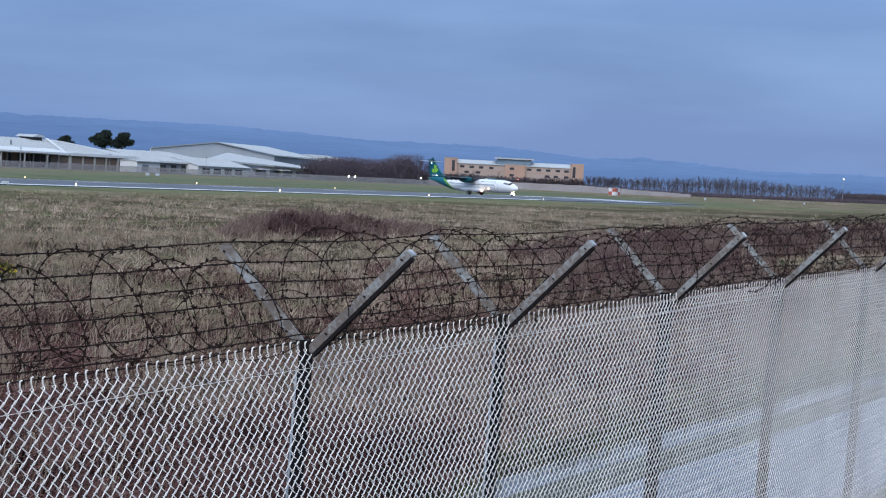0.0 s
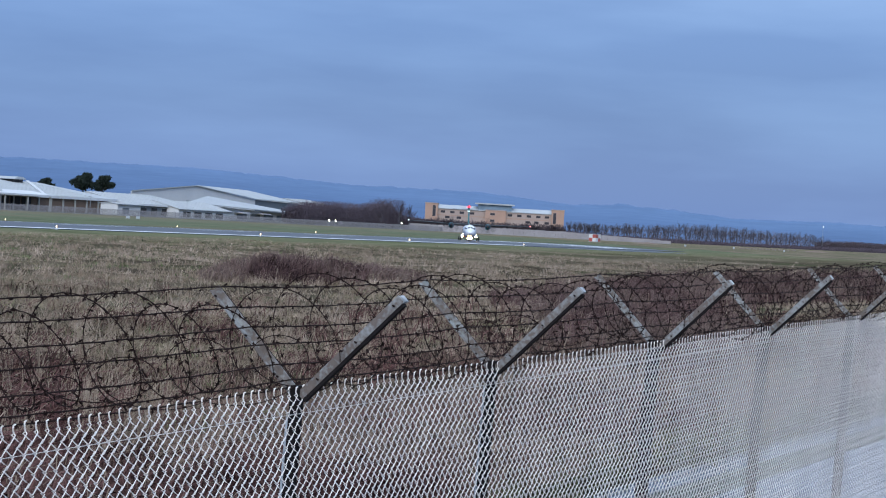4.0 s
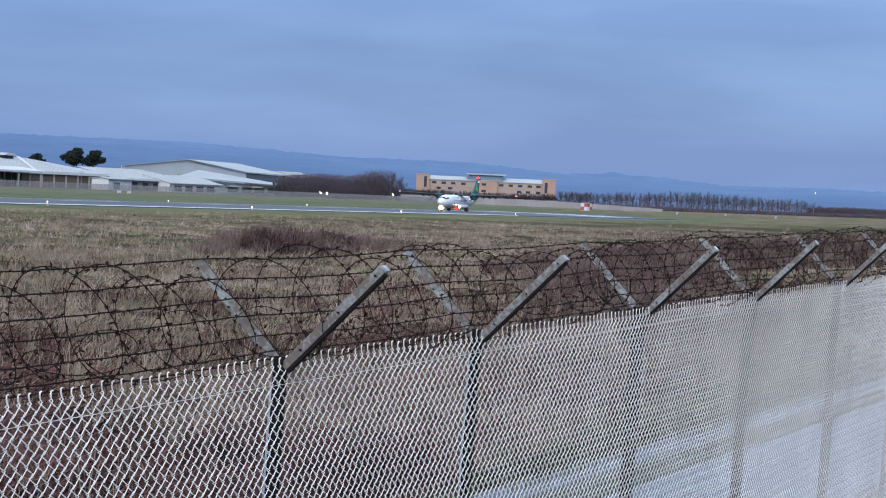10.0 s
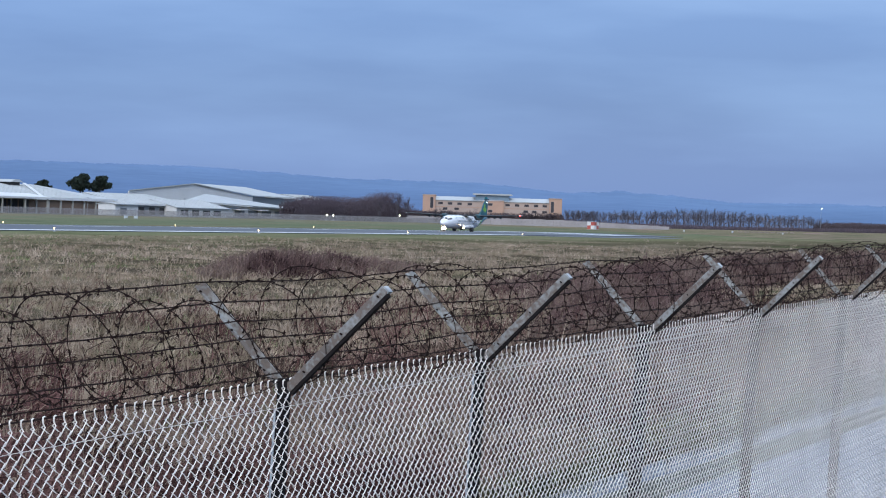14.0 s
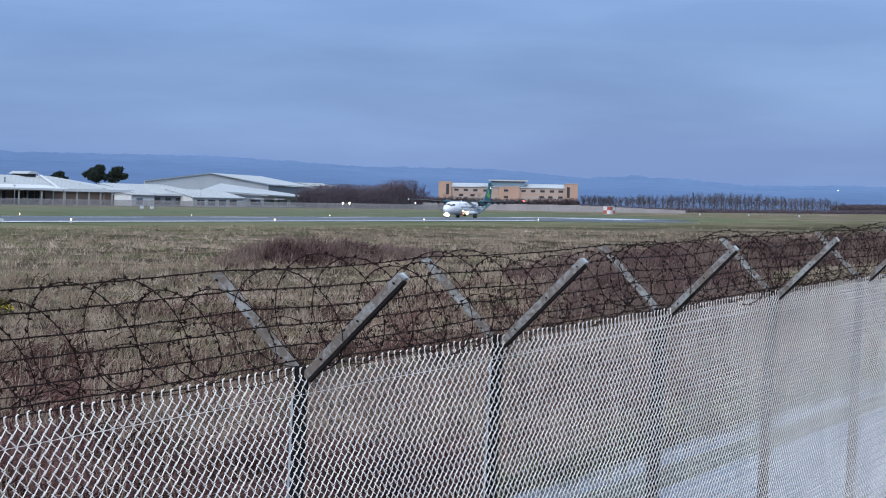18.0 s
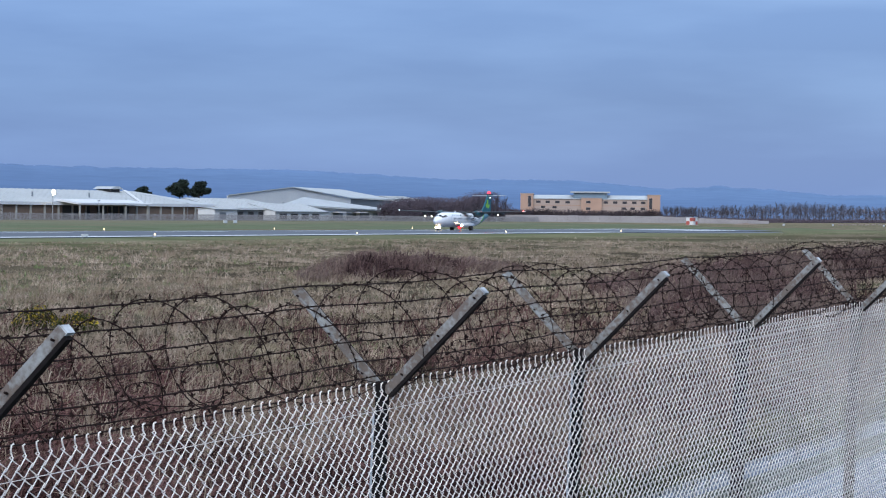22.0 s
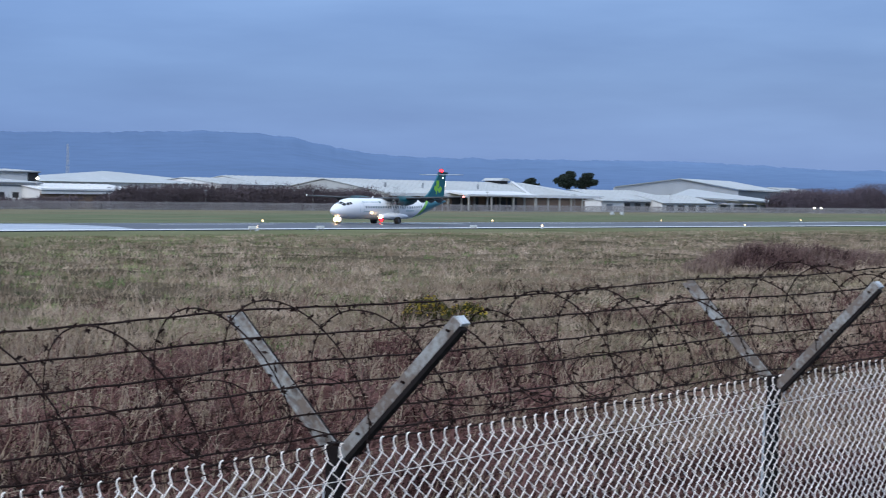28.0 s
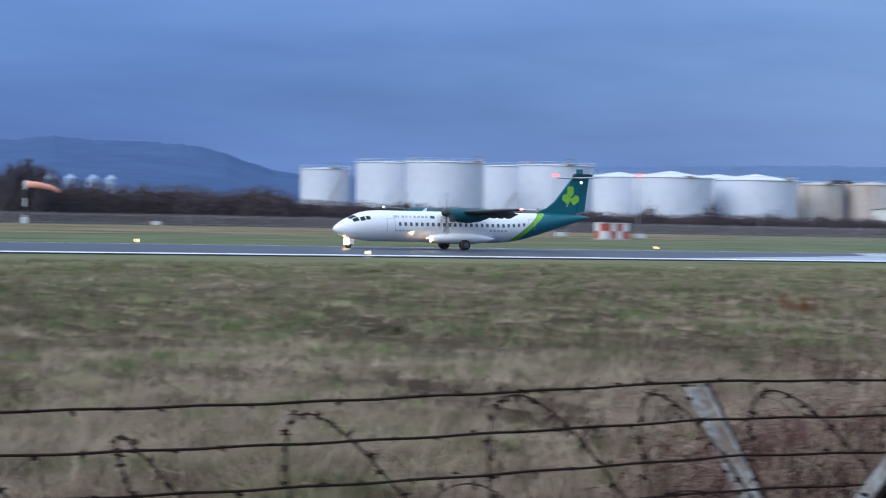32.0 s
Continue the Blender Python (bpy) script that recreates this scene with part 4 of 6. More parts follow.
for a0, a1, el, yy, m_, nm, wins in blocks:
    zt = oz(el)
    b = part(nm, boxed(ox(a0), ox(a1), yy, 16, 0, zt), m_, t)
    if nm == "wing":
        part("sloped_roof", prism([(ox(a0), yy - 0.6, zt - 0.05), (ox(a0), yy - 0.6, zt + 0.25), (ox(a0), 9.0, oz(0.513)), (ox(a0), 15.8, oz(0.513)), (ox(a0), 15.8, zt - 0.05)], (ox(a1) - ox(a0), 0, 0)), M_ROOF2, b, "blue-grey metal roof")
        part("sill_band", boxed(ox(a0), ox(a1), yy - 0.15, yy + 0.05, zt - 3.6, zt - 3.3), M_SAND, b)
    else:
        part("parapet", boxed(ox(a0) - 0.2, ox(a1) + 0.2, yy - 0.2, 16.2, zt - 0.1, zt + 0.3), M_SANDPALE, b)
    for waz, wel in wins:
        tall = 2.9 if nm == "end_tower" else 0.62
        half_w = 0.8 if nm == "end_tower" else 1.2
        xx, zc = ox(waz), oz(wel)
        win = part("window", boxed(xx - half_w - 0.15, xx + half_w + 0.15, yy - 0.06, yy + 0.04, zc - tall - 0.15, zc + tall + 0.15), M_SANDPALE, b)
        part("pane", boxed(xx - half_w, xx + half_w, yy - 0.10, yy - 0.02, zc - tall, zc + tall), M_DULLGLASS, win)
part("plant_screen", boxed(ox(21.58), ox(20.72), 2.5, 14, oz(0.40), oz(0.57)), M_SCREEN, t, "blue-grey glazed plant screen")
part("roof_canopy", boxed(ox(21.65), ox(20.65), 1, 15, oz(0.57), oz(0.603)), M_ROOF, t, "pale flat roof canopy")

# checkered equipment cabins


def checker_cabin(x, y, w, hgt, d, cols):
    t = thing("equipment_cabin", "red and white checkered airfield equipment cabin", "cabin", "checkered cabins", at=(x, y, 0))
    part("body", boxed(0.02, w - 0.02, 0.02, d, 0.2, hgt - 0.02), M_SIGNWHITE, t)
    part("plinth", boxed(-0.1, w + 0.1, -0.1, d + 0.1, 0, 0.2), M_COLUMN, t)
    part("roof", boxed(-0.12, w + 0.12, -0.12, d + 0.12, hgt - 0.02, hgt + 0.1), M_SIGNWHITE, t)
    for r in range(2):
        for c in range(cols):
            m_ = M_RED if (r + c) % 2 else M_SIGNWHITE
            part("panel", boxed(c * w / cols + 0.02, (c + 1) * w / cols - 0.02, -0.02, 0.02, 0.2 + r * (hgt - 0.22) / 2, 0.18 + (r + 1) * (hgt - 0.22) / 2), m_, t)
    for r in range(2):
        for c in range(2):
            part("side_panel", boxed(-0.02, 0.02, 0.02 + c * d / 2, (c + 1) * d / 2 - 0.02, 0.2 + r * (hgt - 0.22) / 2, 0.18 + (r + 1) * (hgt - 0.22) / 2), M_RED if (r + c) % 2 else M_SIGNWHITE, t)


checker_cabin(199.6, 317, 4.7, 2.75, 3.0, 4)
checker_cabin(at_x(18.56, 292), 292, 5.5, 3.1, 3.0, 2)

# ---- the airliner: nose towards +x, origin on the ground between the main wheels ----
M_SKIN = mat("white_aircraft_paint", (0.86, 0.87, 0.88), rough=0.28, vary=0.05, scale=0.4, fine=5)
M_TEAL = mat("teal_aircraft_paint", (0.003, 0.115, 0.150), rough=0.3, vary=0.12, scale=0.4, fine=4)
M_DEEP = mat("dark_teal_paint", (0.004, 0.034, 0.048), rough=0.5, vary=0.15, scale=0.4, fine=4)
M_NACELLE = mat("nacelle_paint", (0.004, 0.085, 0.108), rough=0.4, vary=0.2, scale=0.6, fine=4)
M_TAILGREY = mat("tailplane_paint", (0.42, 0.44, 0.46), rough=0.4, vary=0.08)
M_LIME = mat("lime_paint", (0.26, 0.56, 0.05), rough=0.4, vary=0.06)
M_WING = mat("grey_wing_skin", (0.050, 0.055, 0.060), rough=0.6, vary=0.12, scale=0.5, fine=5)
M_CABIN = mat("cabin_glazing", (0.12, 0.155, 0.185), rough=0.15, vary=0.15)
M_BLADE = mat("propeller_black", (0.025, 0.025, 0.028), rough=0.5, vary=0.2)
M_TYRE = mat("tyre", (0.022, 0.022, 0.022), rough=0.85, vary=0.2)
M_STEEL = mat("landing_gear_steel", (0.42, 0.43, 0.44), rough=0.4, metal=0.6, vary=0.15)
M_RIM = mat("dark_wheel_rim", (0.13, 0.13, 0.14), rough=0.5, metal=0.3, vary=0.2)
M_GREYTEXT = mat("teal_grey_marking", (0.40, 0.50, 0.54), rough=0.5, vary=0.05)
M_LANDING = mat("landing_light", (1, 0.9, 0.7), emit=(1.0, 0.62, 0.27), power=26.0)
M_TAXI = mat("taxi_light", (1, 0.9, 0.7), emit=(1.0, 0.60, 0.25), power=34.0)
M_NAVRED = mat("red_light", (0.8, 0.1, 0.08), emit=(1.0, 0.09, 0.08), power=12.0)
M_NAVGREEN = mat("white_light", (0.9, 0.95, 0.9), emit=(0.9, 1.0, 0.95), power=4.0)
M_BEACON = mat("beacon_glow", (0.9, 0.1, 0.1), emit=(1.0, 0.0010, 0.0022), power=70.0)

plane = thing("airliner", "white twin-propeller airliner with a teal tail and lime leaf mark", "aircraft")
SECT = ((12.62, 2.00, 0.03, 0.03), (12.50, 2.00, 0.22, 0.22), (12.22, 2.02, 0.46, 0.45), (11.72, 2.06, 0.74, 0.73), (11.1, 2.13, 0.97, 0.97), (10.5, 2.21, 1.13, 1.15), (9.9, 2.28, 1.26, 1.29), (9.2, 2.32, 1.36, 1.39), (8.4, 2.345, 1.41, 1.43), (7.2, 2.35, 1.435, 1.435), (0.0, 2.35, 1.435, 1.435), (-4.6, 2.35, 1.435, 1.435), (-6.0, 2.42, 1.40, 1.38), (-7.5, 2.57, 1.28, 1.24), (-9.0, 2.78, 1.08, 1.05), (-10.5, 3.01, 0.84, 0.83), (-12.0, 3.22, 0.58, 0.60), (-13.4, 3.38, 0.34, 0.36), (-14.4, 3.46, 0.17, 0.18), (-14.8, 3.48, 0.05, 0.06))
SX = np.array([s[0] for s in SECT])[::-1]


def hull(x, th, off=0.0):
    """A point of the fuselage skin: th in degrees from straight up, towards the left wing."""
    zc, ry, rz = (float(np.interp(x, SX, np.array([s[k] for s in SECT])[::-1])) for k in (1, 2, 3))
    s, c = math.sin(radians(th)), math.cos(radians(th))
    return Vector((x, (ry + off) * s, zc + (rz + off) * c))


def loft(xs, off=0.0, n=36):
    bm = bmesh.new()
    last = None
    for x in xs:
        now = [bm.verts.new(hull(x, 360 * k / n, off)) for k in range(n)]
        if last:
            for i in range(n):
                bm.faces.new((last[i], last[(i + 1) % n], now[(i + 1) % n], now[i]))
        else:
            bm.faces.new(now)
        last = now
    bm.faces.new(last[::-1])
    bmesh.ops.recalc_face_normals(bm, faces=bm.faces[:])
    return bm


def patch(xa, xb, ta, tb, off=0.012, nx_=3, nt_=4, skew=0.0):
    """A shallow plate that follows the skin between two stations and two angles."""
    bm = bmesh.new()
    top, low = ([[bm.verts.new(hull(xa + (xb - xa) * i / nx_ + skew * (j / nt_), ta + (tb - ta) * j / nt_, o)) for j in range(nt_ + 1)] for i in range(nx_ + 1)] for o in (off, off - 0.012))
    for i in range(nx_):
        for j in range(nt_):
            bm.faces.new((top[i][j], top[i + 1][j], top[i + 1][j + 1], top[i][j + 1]))
    edge_ = [(i, 0) for i in range(nx_)] + [(nx_, j) for j in range(nt_)] + [(i, nt_) for i in range(nx_, 0, -1)] + [(0, j) for j in range(nt_, 0, -1)]
    for (a, b), (c, d) in zip(edge_, edge_[1:] + edge_[:1]):
        bm.faces.new((top[a][b], top[c][d], low[c][d], low[a][b]))
    bmesh.ops.recalc_face_normals(bm, faces=bm.faces[:])
    return bm


def livery():
    """White hull; behind a slanted lime band the tail turns teal."""
    m = mat("hull_livery", (0.86, 0.87, 0.88), rough=0.28, vary=0.05, scale=0.4, fine=5)
    n, l = m.node_tree.nodes, m.node_tree.links
    co = [k for k in n if k.type == "TEX_COORD"][0]
    sep = n.new("ShaderNodeSeparateXYZ")
    l.new(co.outputs["Object"], sep.inputs["Vector"])
    ma = n.new("ShaderNodeMath")
    ma.operation = "MULTIPLY_ADD"
    ma.inputs[1].default_value = 1.25
    l.new(sep.outputs["Z"], ma.inputs[0])
    l.new(sep.outputs["X"], ma.inputs[2])
    r = n.new("ShaderNodeMapRange")
    r.inputs["From Min"].default_value, r.inputs["From Max"].default_value = -12, 0
    l.new(ma.outputs[0], r.inputs["Value"])
    cr = n.new("ShaderNodeValToRGB")
    cr.color_ramp.interpolation = "CONSTANT"
    for _ in range(2):
        cr.color_ramp.elements.new(0.5)
    for e, (p, c) in zip(cr.color_ramp.elements, ((0.0, (0.003, 0.135, 0.180)), (0.60, (0.20, 0.50, 0.035)), (0.655, (0.05, 0.30, 0.10)), (0.664, (0.86, 0.87, 0.88)))):
        e.position, e.color = p, (*c, 1)
    l.new(r.outputs["Result"], cr.inputs["Fac"])
    mul = [k for k in n if k.type == "MIX" and k.blend_type == "MULTIPLY"][0]
    l.new(cr.outputs["Color"], mul.inputs[6])
    return m


xs = list(np.concatenate([[s[0] for s in SECT[:10]], np.linspace(6.5, -4.0, 8), [s[0] for s in SECT[11:]]]))
fuse = smooth(part("fuselage", loft(xs), livery(), plane))
# cockpit glazing, six panes
for side in (-1, 1):
    for xa, xb, ta, tb, sk in ((11.25, 10.65, 4, 34, -0.1), (11.05, 10.5, 38, 60, -0.15), (10.35, 9.9, 44, 64, -0.1), (9.8, 9.4, 46, 63, -0.08)):
        part("cockpit_pane", patch(xa, xb, side * ta, side * tb, 0.012, 3, 4, sk), M_GLASS, fuse)
    for k in range(24):
        x = 6.45 - 0.575 * k
        part("cabin_window", patch(x + 0.13, x - 0.13, side * 75, side * 88, 0.010, 1, 3), M_CABIN, fuse)
    for xa, xb in ((-7.35, -8.05), (7.75, 6.95)):
        for x in (xa, xb):
            part("door_seam", patch(x + 0.02, x - 0.02, side * 60, side * 112, 0.006, 1, 6), M_GREYTEXT, fuse)
        part("door_seam", patch(xa, xb, side * 59, side * 60.5, 0.006, 2, 1), M_GREYTEXT, fuse)
    # airline lettering and registration stand as plain bars
    for k, w in enumerate((0.34, 0.12, 0.24, 0.16, 0.12, 0.24, 0.26, 0.26, 0.24)):
        xx = 7.0 - 0.41 * k
        part("name_bar", patch(xx, xx - w, side * 47, side * 56, 0.022, 1, 3), M_GREYTEXT, fuse)
    part("leaf_mark", patch(3.2, 2.75, side * 46, side * 58, 0.022, 1, 3), M_TEAL, fuse)
    for k in range(5):
        part("small_text_bar", patch(6.9 - 0.36 * k, 6.62 - 0.36 * k, side * 103, side * 109, 0.010, 1, 2), M_GREYTEXT, fuse)
        part("registration_bar", patch(-3.0 - 0.40 * k, -3.28 - 0.40 * k, side * 97, side * 105, 0.010, 1, 2), M_GREYTEXT, fuse)


def aero(name, root, tip, material, parent, n=10, axis="y", label=""):
    """A lifting surface: root and tip as (leading x, trailing x, span, height, thickness)."""
    bm = bmesh.new()
    rings = []
    for lx, tx, s, h, th in (root, tip):
        pts = []
        for k in range(2 * n):
            a = 2 * math.pi * k / (2 * n)
            c = 0.5 * (1 + math.cos(a))                   # 1 at the trailing edge
            t = th * 0.5 * math.sin(a) * (1.15 - 0.85 * c)
            x = lx + (tx - lx) * c
            pts.append(bm.verts.new((x, s, h + t) if axis == "y" else (x, s + t, h)))
        rings.append(pts)
    for i in range(2 * n):
        bm.faces.new((rings[0][i], rings[0][(i + 1) % (2 * n)], rings[1][(i + 1) % (2 * n)], rings[1][i]))
    bm.faces.new(rings[0][::-1])
    bm.faces.new(rings[1])
    bmesh.ops.recalc_face_normals(bm, faces=bm.faces[:])
    return smooth(part(name, bm, material, parent, label))


for side in (-1, 1):
    wing = aero("inner_wing", (1.55, -1.05, 0.0, 3.80, 0.44), (1.55, -1.05, side * 4.6, 3.80, 0.42), M_WING, plane)
    outer = aero("outer_wing", (1.55, -1.05, side * 4.6, 3.80, 0.42), (0.75, -0.85, side * 13.5, 4.10, 0.22), M_WING, plane)
    part("wing_tip", tubed([(0.78, side * 13.5, 4.10), (-0.85, side * 13.55, 4.10)], 0.07, 6), M_SKIN, outer)
    part("nav_light", tubed([(0.74, side * 13.5, 4.12), (0.50, side * 13.64, 4.12)], [0.10, 0.09], 8), M_NAVRED if side > 0 else M_NAVGREEN, outer, "red tip light" if side > 0 else "white tip light")
    aero("flap", (-0.95, -1.5, side * 1.3, 3.80, 0.10), (-0.95, -1.45, side * 8.2, 3.88, 0.10), M_WING, wing)
    aero("aileron", (-0.85, -1.22, side * 8.6, 3.98, 0.08), (-0.72, -1.02, side * 13.2, 4.12, 0.06), M_WING, outer)
    for ys in (2.6, 5.6, 7.0, 8.4):
        part("flap_fairing", prism([(0.35, side * ys, 3.74), (-0.75, side * ys, 3.26), (-1.05, side * ys, 3.24), (-1.95, side * ys, 3.66), (-1.3, side * ys, 3.84)], (0, side * 0.2, 0)), M_WING, outer if ys > 4.6 else wing, "dark flap track fairing")
    # engine nacelle, lofted
    bm = bmesh.new()
    last = None
    for x, zc, rr, rz in ((2.85, 3.62, 0.34, 0.34), (2.5, 3.56, 0.50, 0.54), (1.9, 3.49, 0.58, 0.66), (0.8, 3.46, 0.60, 0.70), (-0.4, 3.50, 0.54, 0.60), (-1.3, 3.62, 0.40, 0.40), (-1.9, 3.76, 0.16, 0.14)):
        now = [bm.verts.new((x, side * 4.05 + rr * math.sin(2 * math.pi * k / 18), zc + rz * math.cos(2 * math.pi * k / 18))) for k in range(18)]
        if last:
            for i in range(18):
                bm.faces.new((last[i], last[(i + 1) % 18], now[(i + 1) % 18], now[i]))
        else:
            bm.faces.new(now)
        last = now
    bm.faces.new(last[::-1])
    bmesh.ops.recalc_face_normals(bm, faces=bm.faces[:])
    nac = smooth(part("nacelle", bm, M_NACELLE, plane, "dark teal engine nacelle"))
    part("air_intake", tubed([(2.62, side * 4.05, 3.10), (2.2, side * 4.05, 3.08)], [0.26, 0.24], 10), M_DARK, nac)
    part("exhaust", tubed([(-1.3, side * 4.6, 3.75), (-2.0, side * 4.66, 3.72)], [0.16, 0.17], 10), M_STEEL, nac)
props = []
for side in (-1, 1):
    hub = new("propeller")
    hub.parent = plane
    hub.location = (3.05, side * 4.05, 3.62)
    part("spinner", tubed([(-0.25, 0, 0), (0.0, 0, 0), (0.25, 0, 0), (0.45, 0, 0), (0.55, 0, 0)], [0.34, 0.33, 0.26, 0.14, 0.02], 14), M_BLADE, hub)
    for k in range(6):
        a = 2 * math.pi * k / 6
        rd, tn = Vector((0, math.sin(a), math.cos(a))), Vector((0, math.cos(a), -math.sin(a)))
        bm = bmesh.new()
        rings = []
        for r_, ch, tw in ((0.28, 0.14, 60), (0.7, 0.27, 48), (1.3, 0.31, 34), (1.75, 0.26, 26), (1.96, 0.15, 22)):
            d = Vector((1, 0, 0)) * math.sin(radians(tw)) + tn * math.cos(radians(tw))
            q = d.cross(rd)
            rings.append([bm.verts.new(rd * r_ + d * (ch * u) + q * (0.03 * v)) for u, v in ((-0.5, 0), (0, 1), (0.5, 0), (0, -1))])
        for p, q in zip(rings, rings[1:]):
            for i in range(4):
                bm.faces.new((p[i], p[(i + 1) % 4], q[(i + 1) % 4], q[i]))
        bm.faces.new(rings[-1])
        bmesh.ops.recalc_face_normals(bm, faces=bm.faces[:])
        part("blade", bm, M_BLADE, hub)
    props.append(hub)
# fin, rudder, tailplane
fin = part("tail_fin", prism([(-8.1, -0.13, 3.62), (-10.0, -0.13, 4.35), (-10.9, -0.13, 5.0), (-13.05, -0.13, 7.55), (-13.85, -0.13, 7.58), (-13.15, -0.13, 3.55), (-11.5, -0.13, 3.3)], (0, 0.26, 0)), M_TEAL, plane, "teal tail fin")
part("rudder", prism([(-13.85, -0.10, 7.56), (-14.65, -0.10, 7.56), (-14.2, -0.10, 4.1), (-13.3, -0.10, 3.85)], (0, 0.2, 0)), M_TEAL, fin)
part("fin_cap", prism([(-12.85, -0.20, 7.42), (-14.95, -0.20, 7.46), (-14.95, -0.20, 7.68), (-13.1, -0.20, 7.72)], (0, 0.44, 0)), M_DEEP, fin)
for side in (-1, 1):
    aero("tailplane", (-12.75, -14.25, side * 0.1, 7.30, 0.22), (-13.25, -14.15, side * 3.66, 7.32, 0.12), M_TAILGREY, plane)
    # three-leaf mark on each face of the fin
    for cx_, cz_, rot in ((-12.15, 5.25, 215), (-12.55, 6.05, 90), (-13.05, 5.15, 325)):
        pts = []
        for k in range(24):
            a = 2 * math.pi * k / 24
            rr = 0.56 * (0.62 + 0.38 * abs(math.cos(a))) * (1 - 0.25 * math.cos(a) ** 8 * (1 if math.cos(a) > 0 else 0))
            u, v = rr * math.cos(a), rr * 0.95 * math.sin(a)
            c, s = math.cos(radians(rot)), math.sin(radians(rot))
            pts.append((cx_ + u * c - v * s, side * 0.131, cz_ + u * s + v * c))
        part("leaf_mark", prism(pts, (0, side * 0.008, 0)), M_LIME, fin, "lime leaf emblem")
    part("leaf_stem", prism([(-12.5, side * 0.131, 5.35), (-12.62, side * 0.131, 5.35), (-12.25, side * 0.131, 4.5), (-12.1, side * 0.131, 4.52)], (0, side * 0.008, 0)), M_LIME, fin)
# gear fairings, wheels, struts
for side in (-1, 1):
    bm = bmesh.new()
    last = None
    for x, ry, rz in ((3.7, 0.06, 0.06), (3.2, 0.36, 0.26), (2.2, 0.58, 0.42), (0.8, 0.66, 0.50), (-1.2, 0.62, 0.48), (-2.6, 0.40, 0.30), (-3.6, 0.06, 0.06)):
        now = [bm.verts.new((x, side * 1.32 + ry * math.sin(2 * math.pi * k / 16), 1.28 + rz * math.cos(2 * math.pi * k / 16))) for k in range(16)]
        if last:
            for i in range(16):
                bm.faces.new((last[i], last[(i + 1) % 16], now[(i + 1) % 16], now[i]))
        last = now
    bmesh.ops.recalc_face_normals(bm, faces=bm.faces[:])
    fair = smooth(part("gear_fairing", bm, M_SKIN, plane))
    # lens larger than life: its area stands in for the glow
    part("landing_light", tubed([(3.30, side * 1.5, 1.22), (3.36, side * 1.5, 1.22), (3.40, side * 1.5, 1.22)], [0.29, 0.22, 0.05], 10), M_LANDING, fair, "bright warm landing light")
    # flat black plate: shade round the main gear put in as colour
    part("wheel_bay", patch(1.3, -1.5, side * 128, side * 158, 0.012, 3, 4), M_DARK, plane, "black plate for the shaded wheel bay")
    part("main_strut", tubed([(0.25, side * 1.65, 1.25), (0.05, side * 2.0, 0.69)], 0.09, 8), M_STEEL, plane)


GEAR = 0.25      # the wheels stand this far above the model's zero


def wheel(x, y, r, w):
    hub = new("wheel")
    hub.parent = plane
    hub.location = (x, y, r + GEAR)
    prof = ((-0.5, 0.72), (-0.48, 0.90), (-0.3, 1.0), (0.3, 1.0), (0.48, 0.90), (0.5, 0.72))
    bm = bmesh.new()
    n = 22
    rings = [[bm.verts.new((r * q * math.cos(2 * math.pi * k / n), w * p, r * q * math.sin(2 * math.pi * k / n))) for k in range(n)] for p, q in prof]
    for a, b in zip(rings, rings[1:]):
        for i in range(n):
            bm.faces.new((a[i], a[(i + 1) % n], b[(i + 1) % n], b[i]))
    bmesh.ops.recalc_face_normals(bm, faces=bm.faces[:])
    smooth(part("tyre", bm, M_TYRE, hub))
    part("rim", tubed([(0, -0.42 * w, 0), (0, 0.42 * w, 0)], 0.62 * r, 14), M_RIM, hub)
    for k in range(5):
        a = 2 * math.pi * k / 5
        for s in (-1, 1):
            part("rim_hole", tubed([(0.4 * r * math.cos(a), s * 0.40 * w, 0.4 * r * math.sin(a)), (0.4 * r * math.cos(a), s * 0.44 * w, 0.4 * r * math.sin(a))], 0.1 * r, 6), M_DARK, hub)
    return hub


wheels = [(wheel(0.0, s * 2.05 + o, 0.47, 0.27), 0.47) for s in (-1, 1) for o in (-0.2, 0.2)] + [(wheel(11.02, o, 0.23, 0.17), 0.23) for o in (-0.16, 0.16)]
strut = part("nose_strut", tubed([(11.02, 0, 0.49), (10.9, 0, 1.25)], 0.07, 8), M_STEEL, plane)
part("gear_door", boxed(10.6, 11.35, 0.30, 0.34, 0.62, 1.1), M_SKIN, strut)
part("gear_door", boxed(10.6, 11.35, -0.34, -0.30, 0.62, 1.1), M_SKIN, strut)
# paired lenses oversized so their shape imitates the lamps' bloom
for s_ in (-0.31, 0.31):
    lampcase = part("lamp_case", tubed([(11.06, s_, 0.86), (11.22, s_, 0.86)], [0.12, 0.32], 12), M_STEEL, strut)
    part("taxi_light", tubed([(11.20, s_, 0.86), (11.25, s_, 0.86), (11.28, s_, 0.86)], [0.31, 0.22, 0.04], 12), M_TAXI, lampcase, "bright warm taxi light")
for side in (-1, 1):
    part("wing_inspection_light", tubed([(5.2, side * 1.43, 1.75), (5.2, side * 1.47, 1.75)], 0.10, 10), M_LANDING, fuse)
part("antenna", prism([(3.5, -0.02, 3.76), (3.0, -0.02, 3.76), (2.95, -0.02, 4.1), (3.1, -0.02, 4.1)], (0, 0.04, 0)), M_SKIN, fuse)
for side in (-1, 1):
    part("tail_light", tubed([(-13.7, side * 0.14, 6.88), (-13.72, side * 0.22, 6.88)], 0.11, 8), M_NAVGREEN, fuse)
# beacons: an oversized red lamp; its turning mount and half-shield are added for the flash
beacons = []
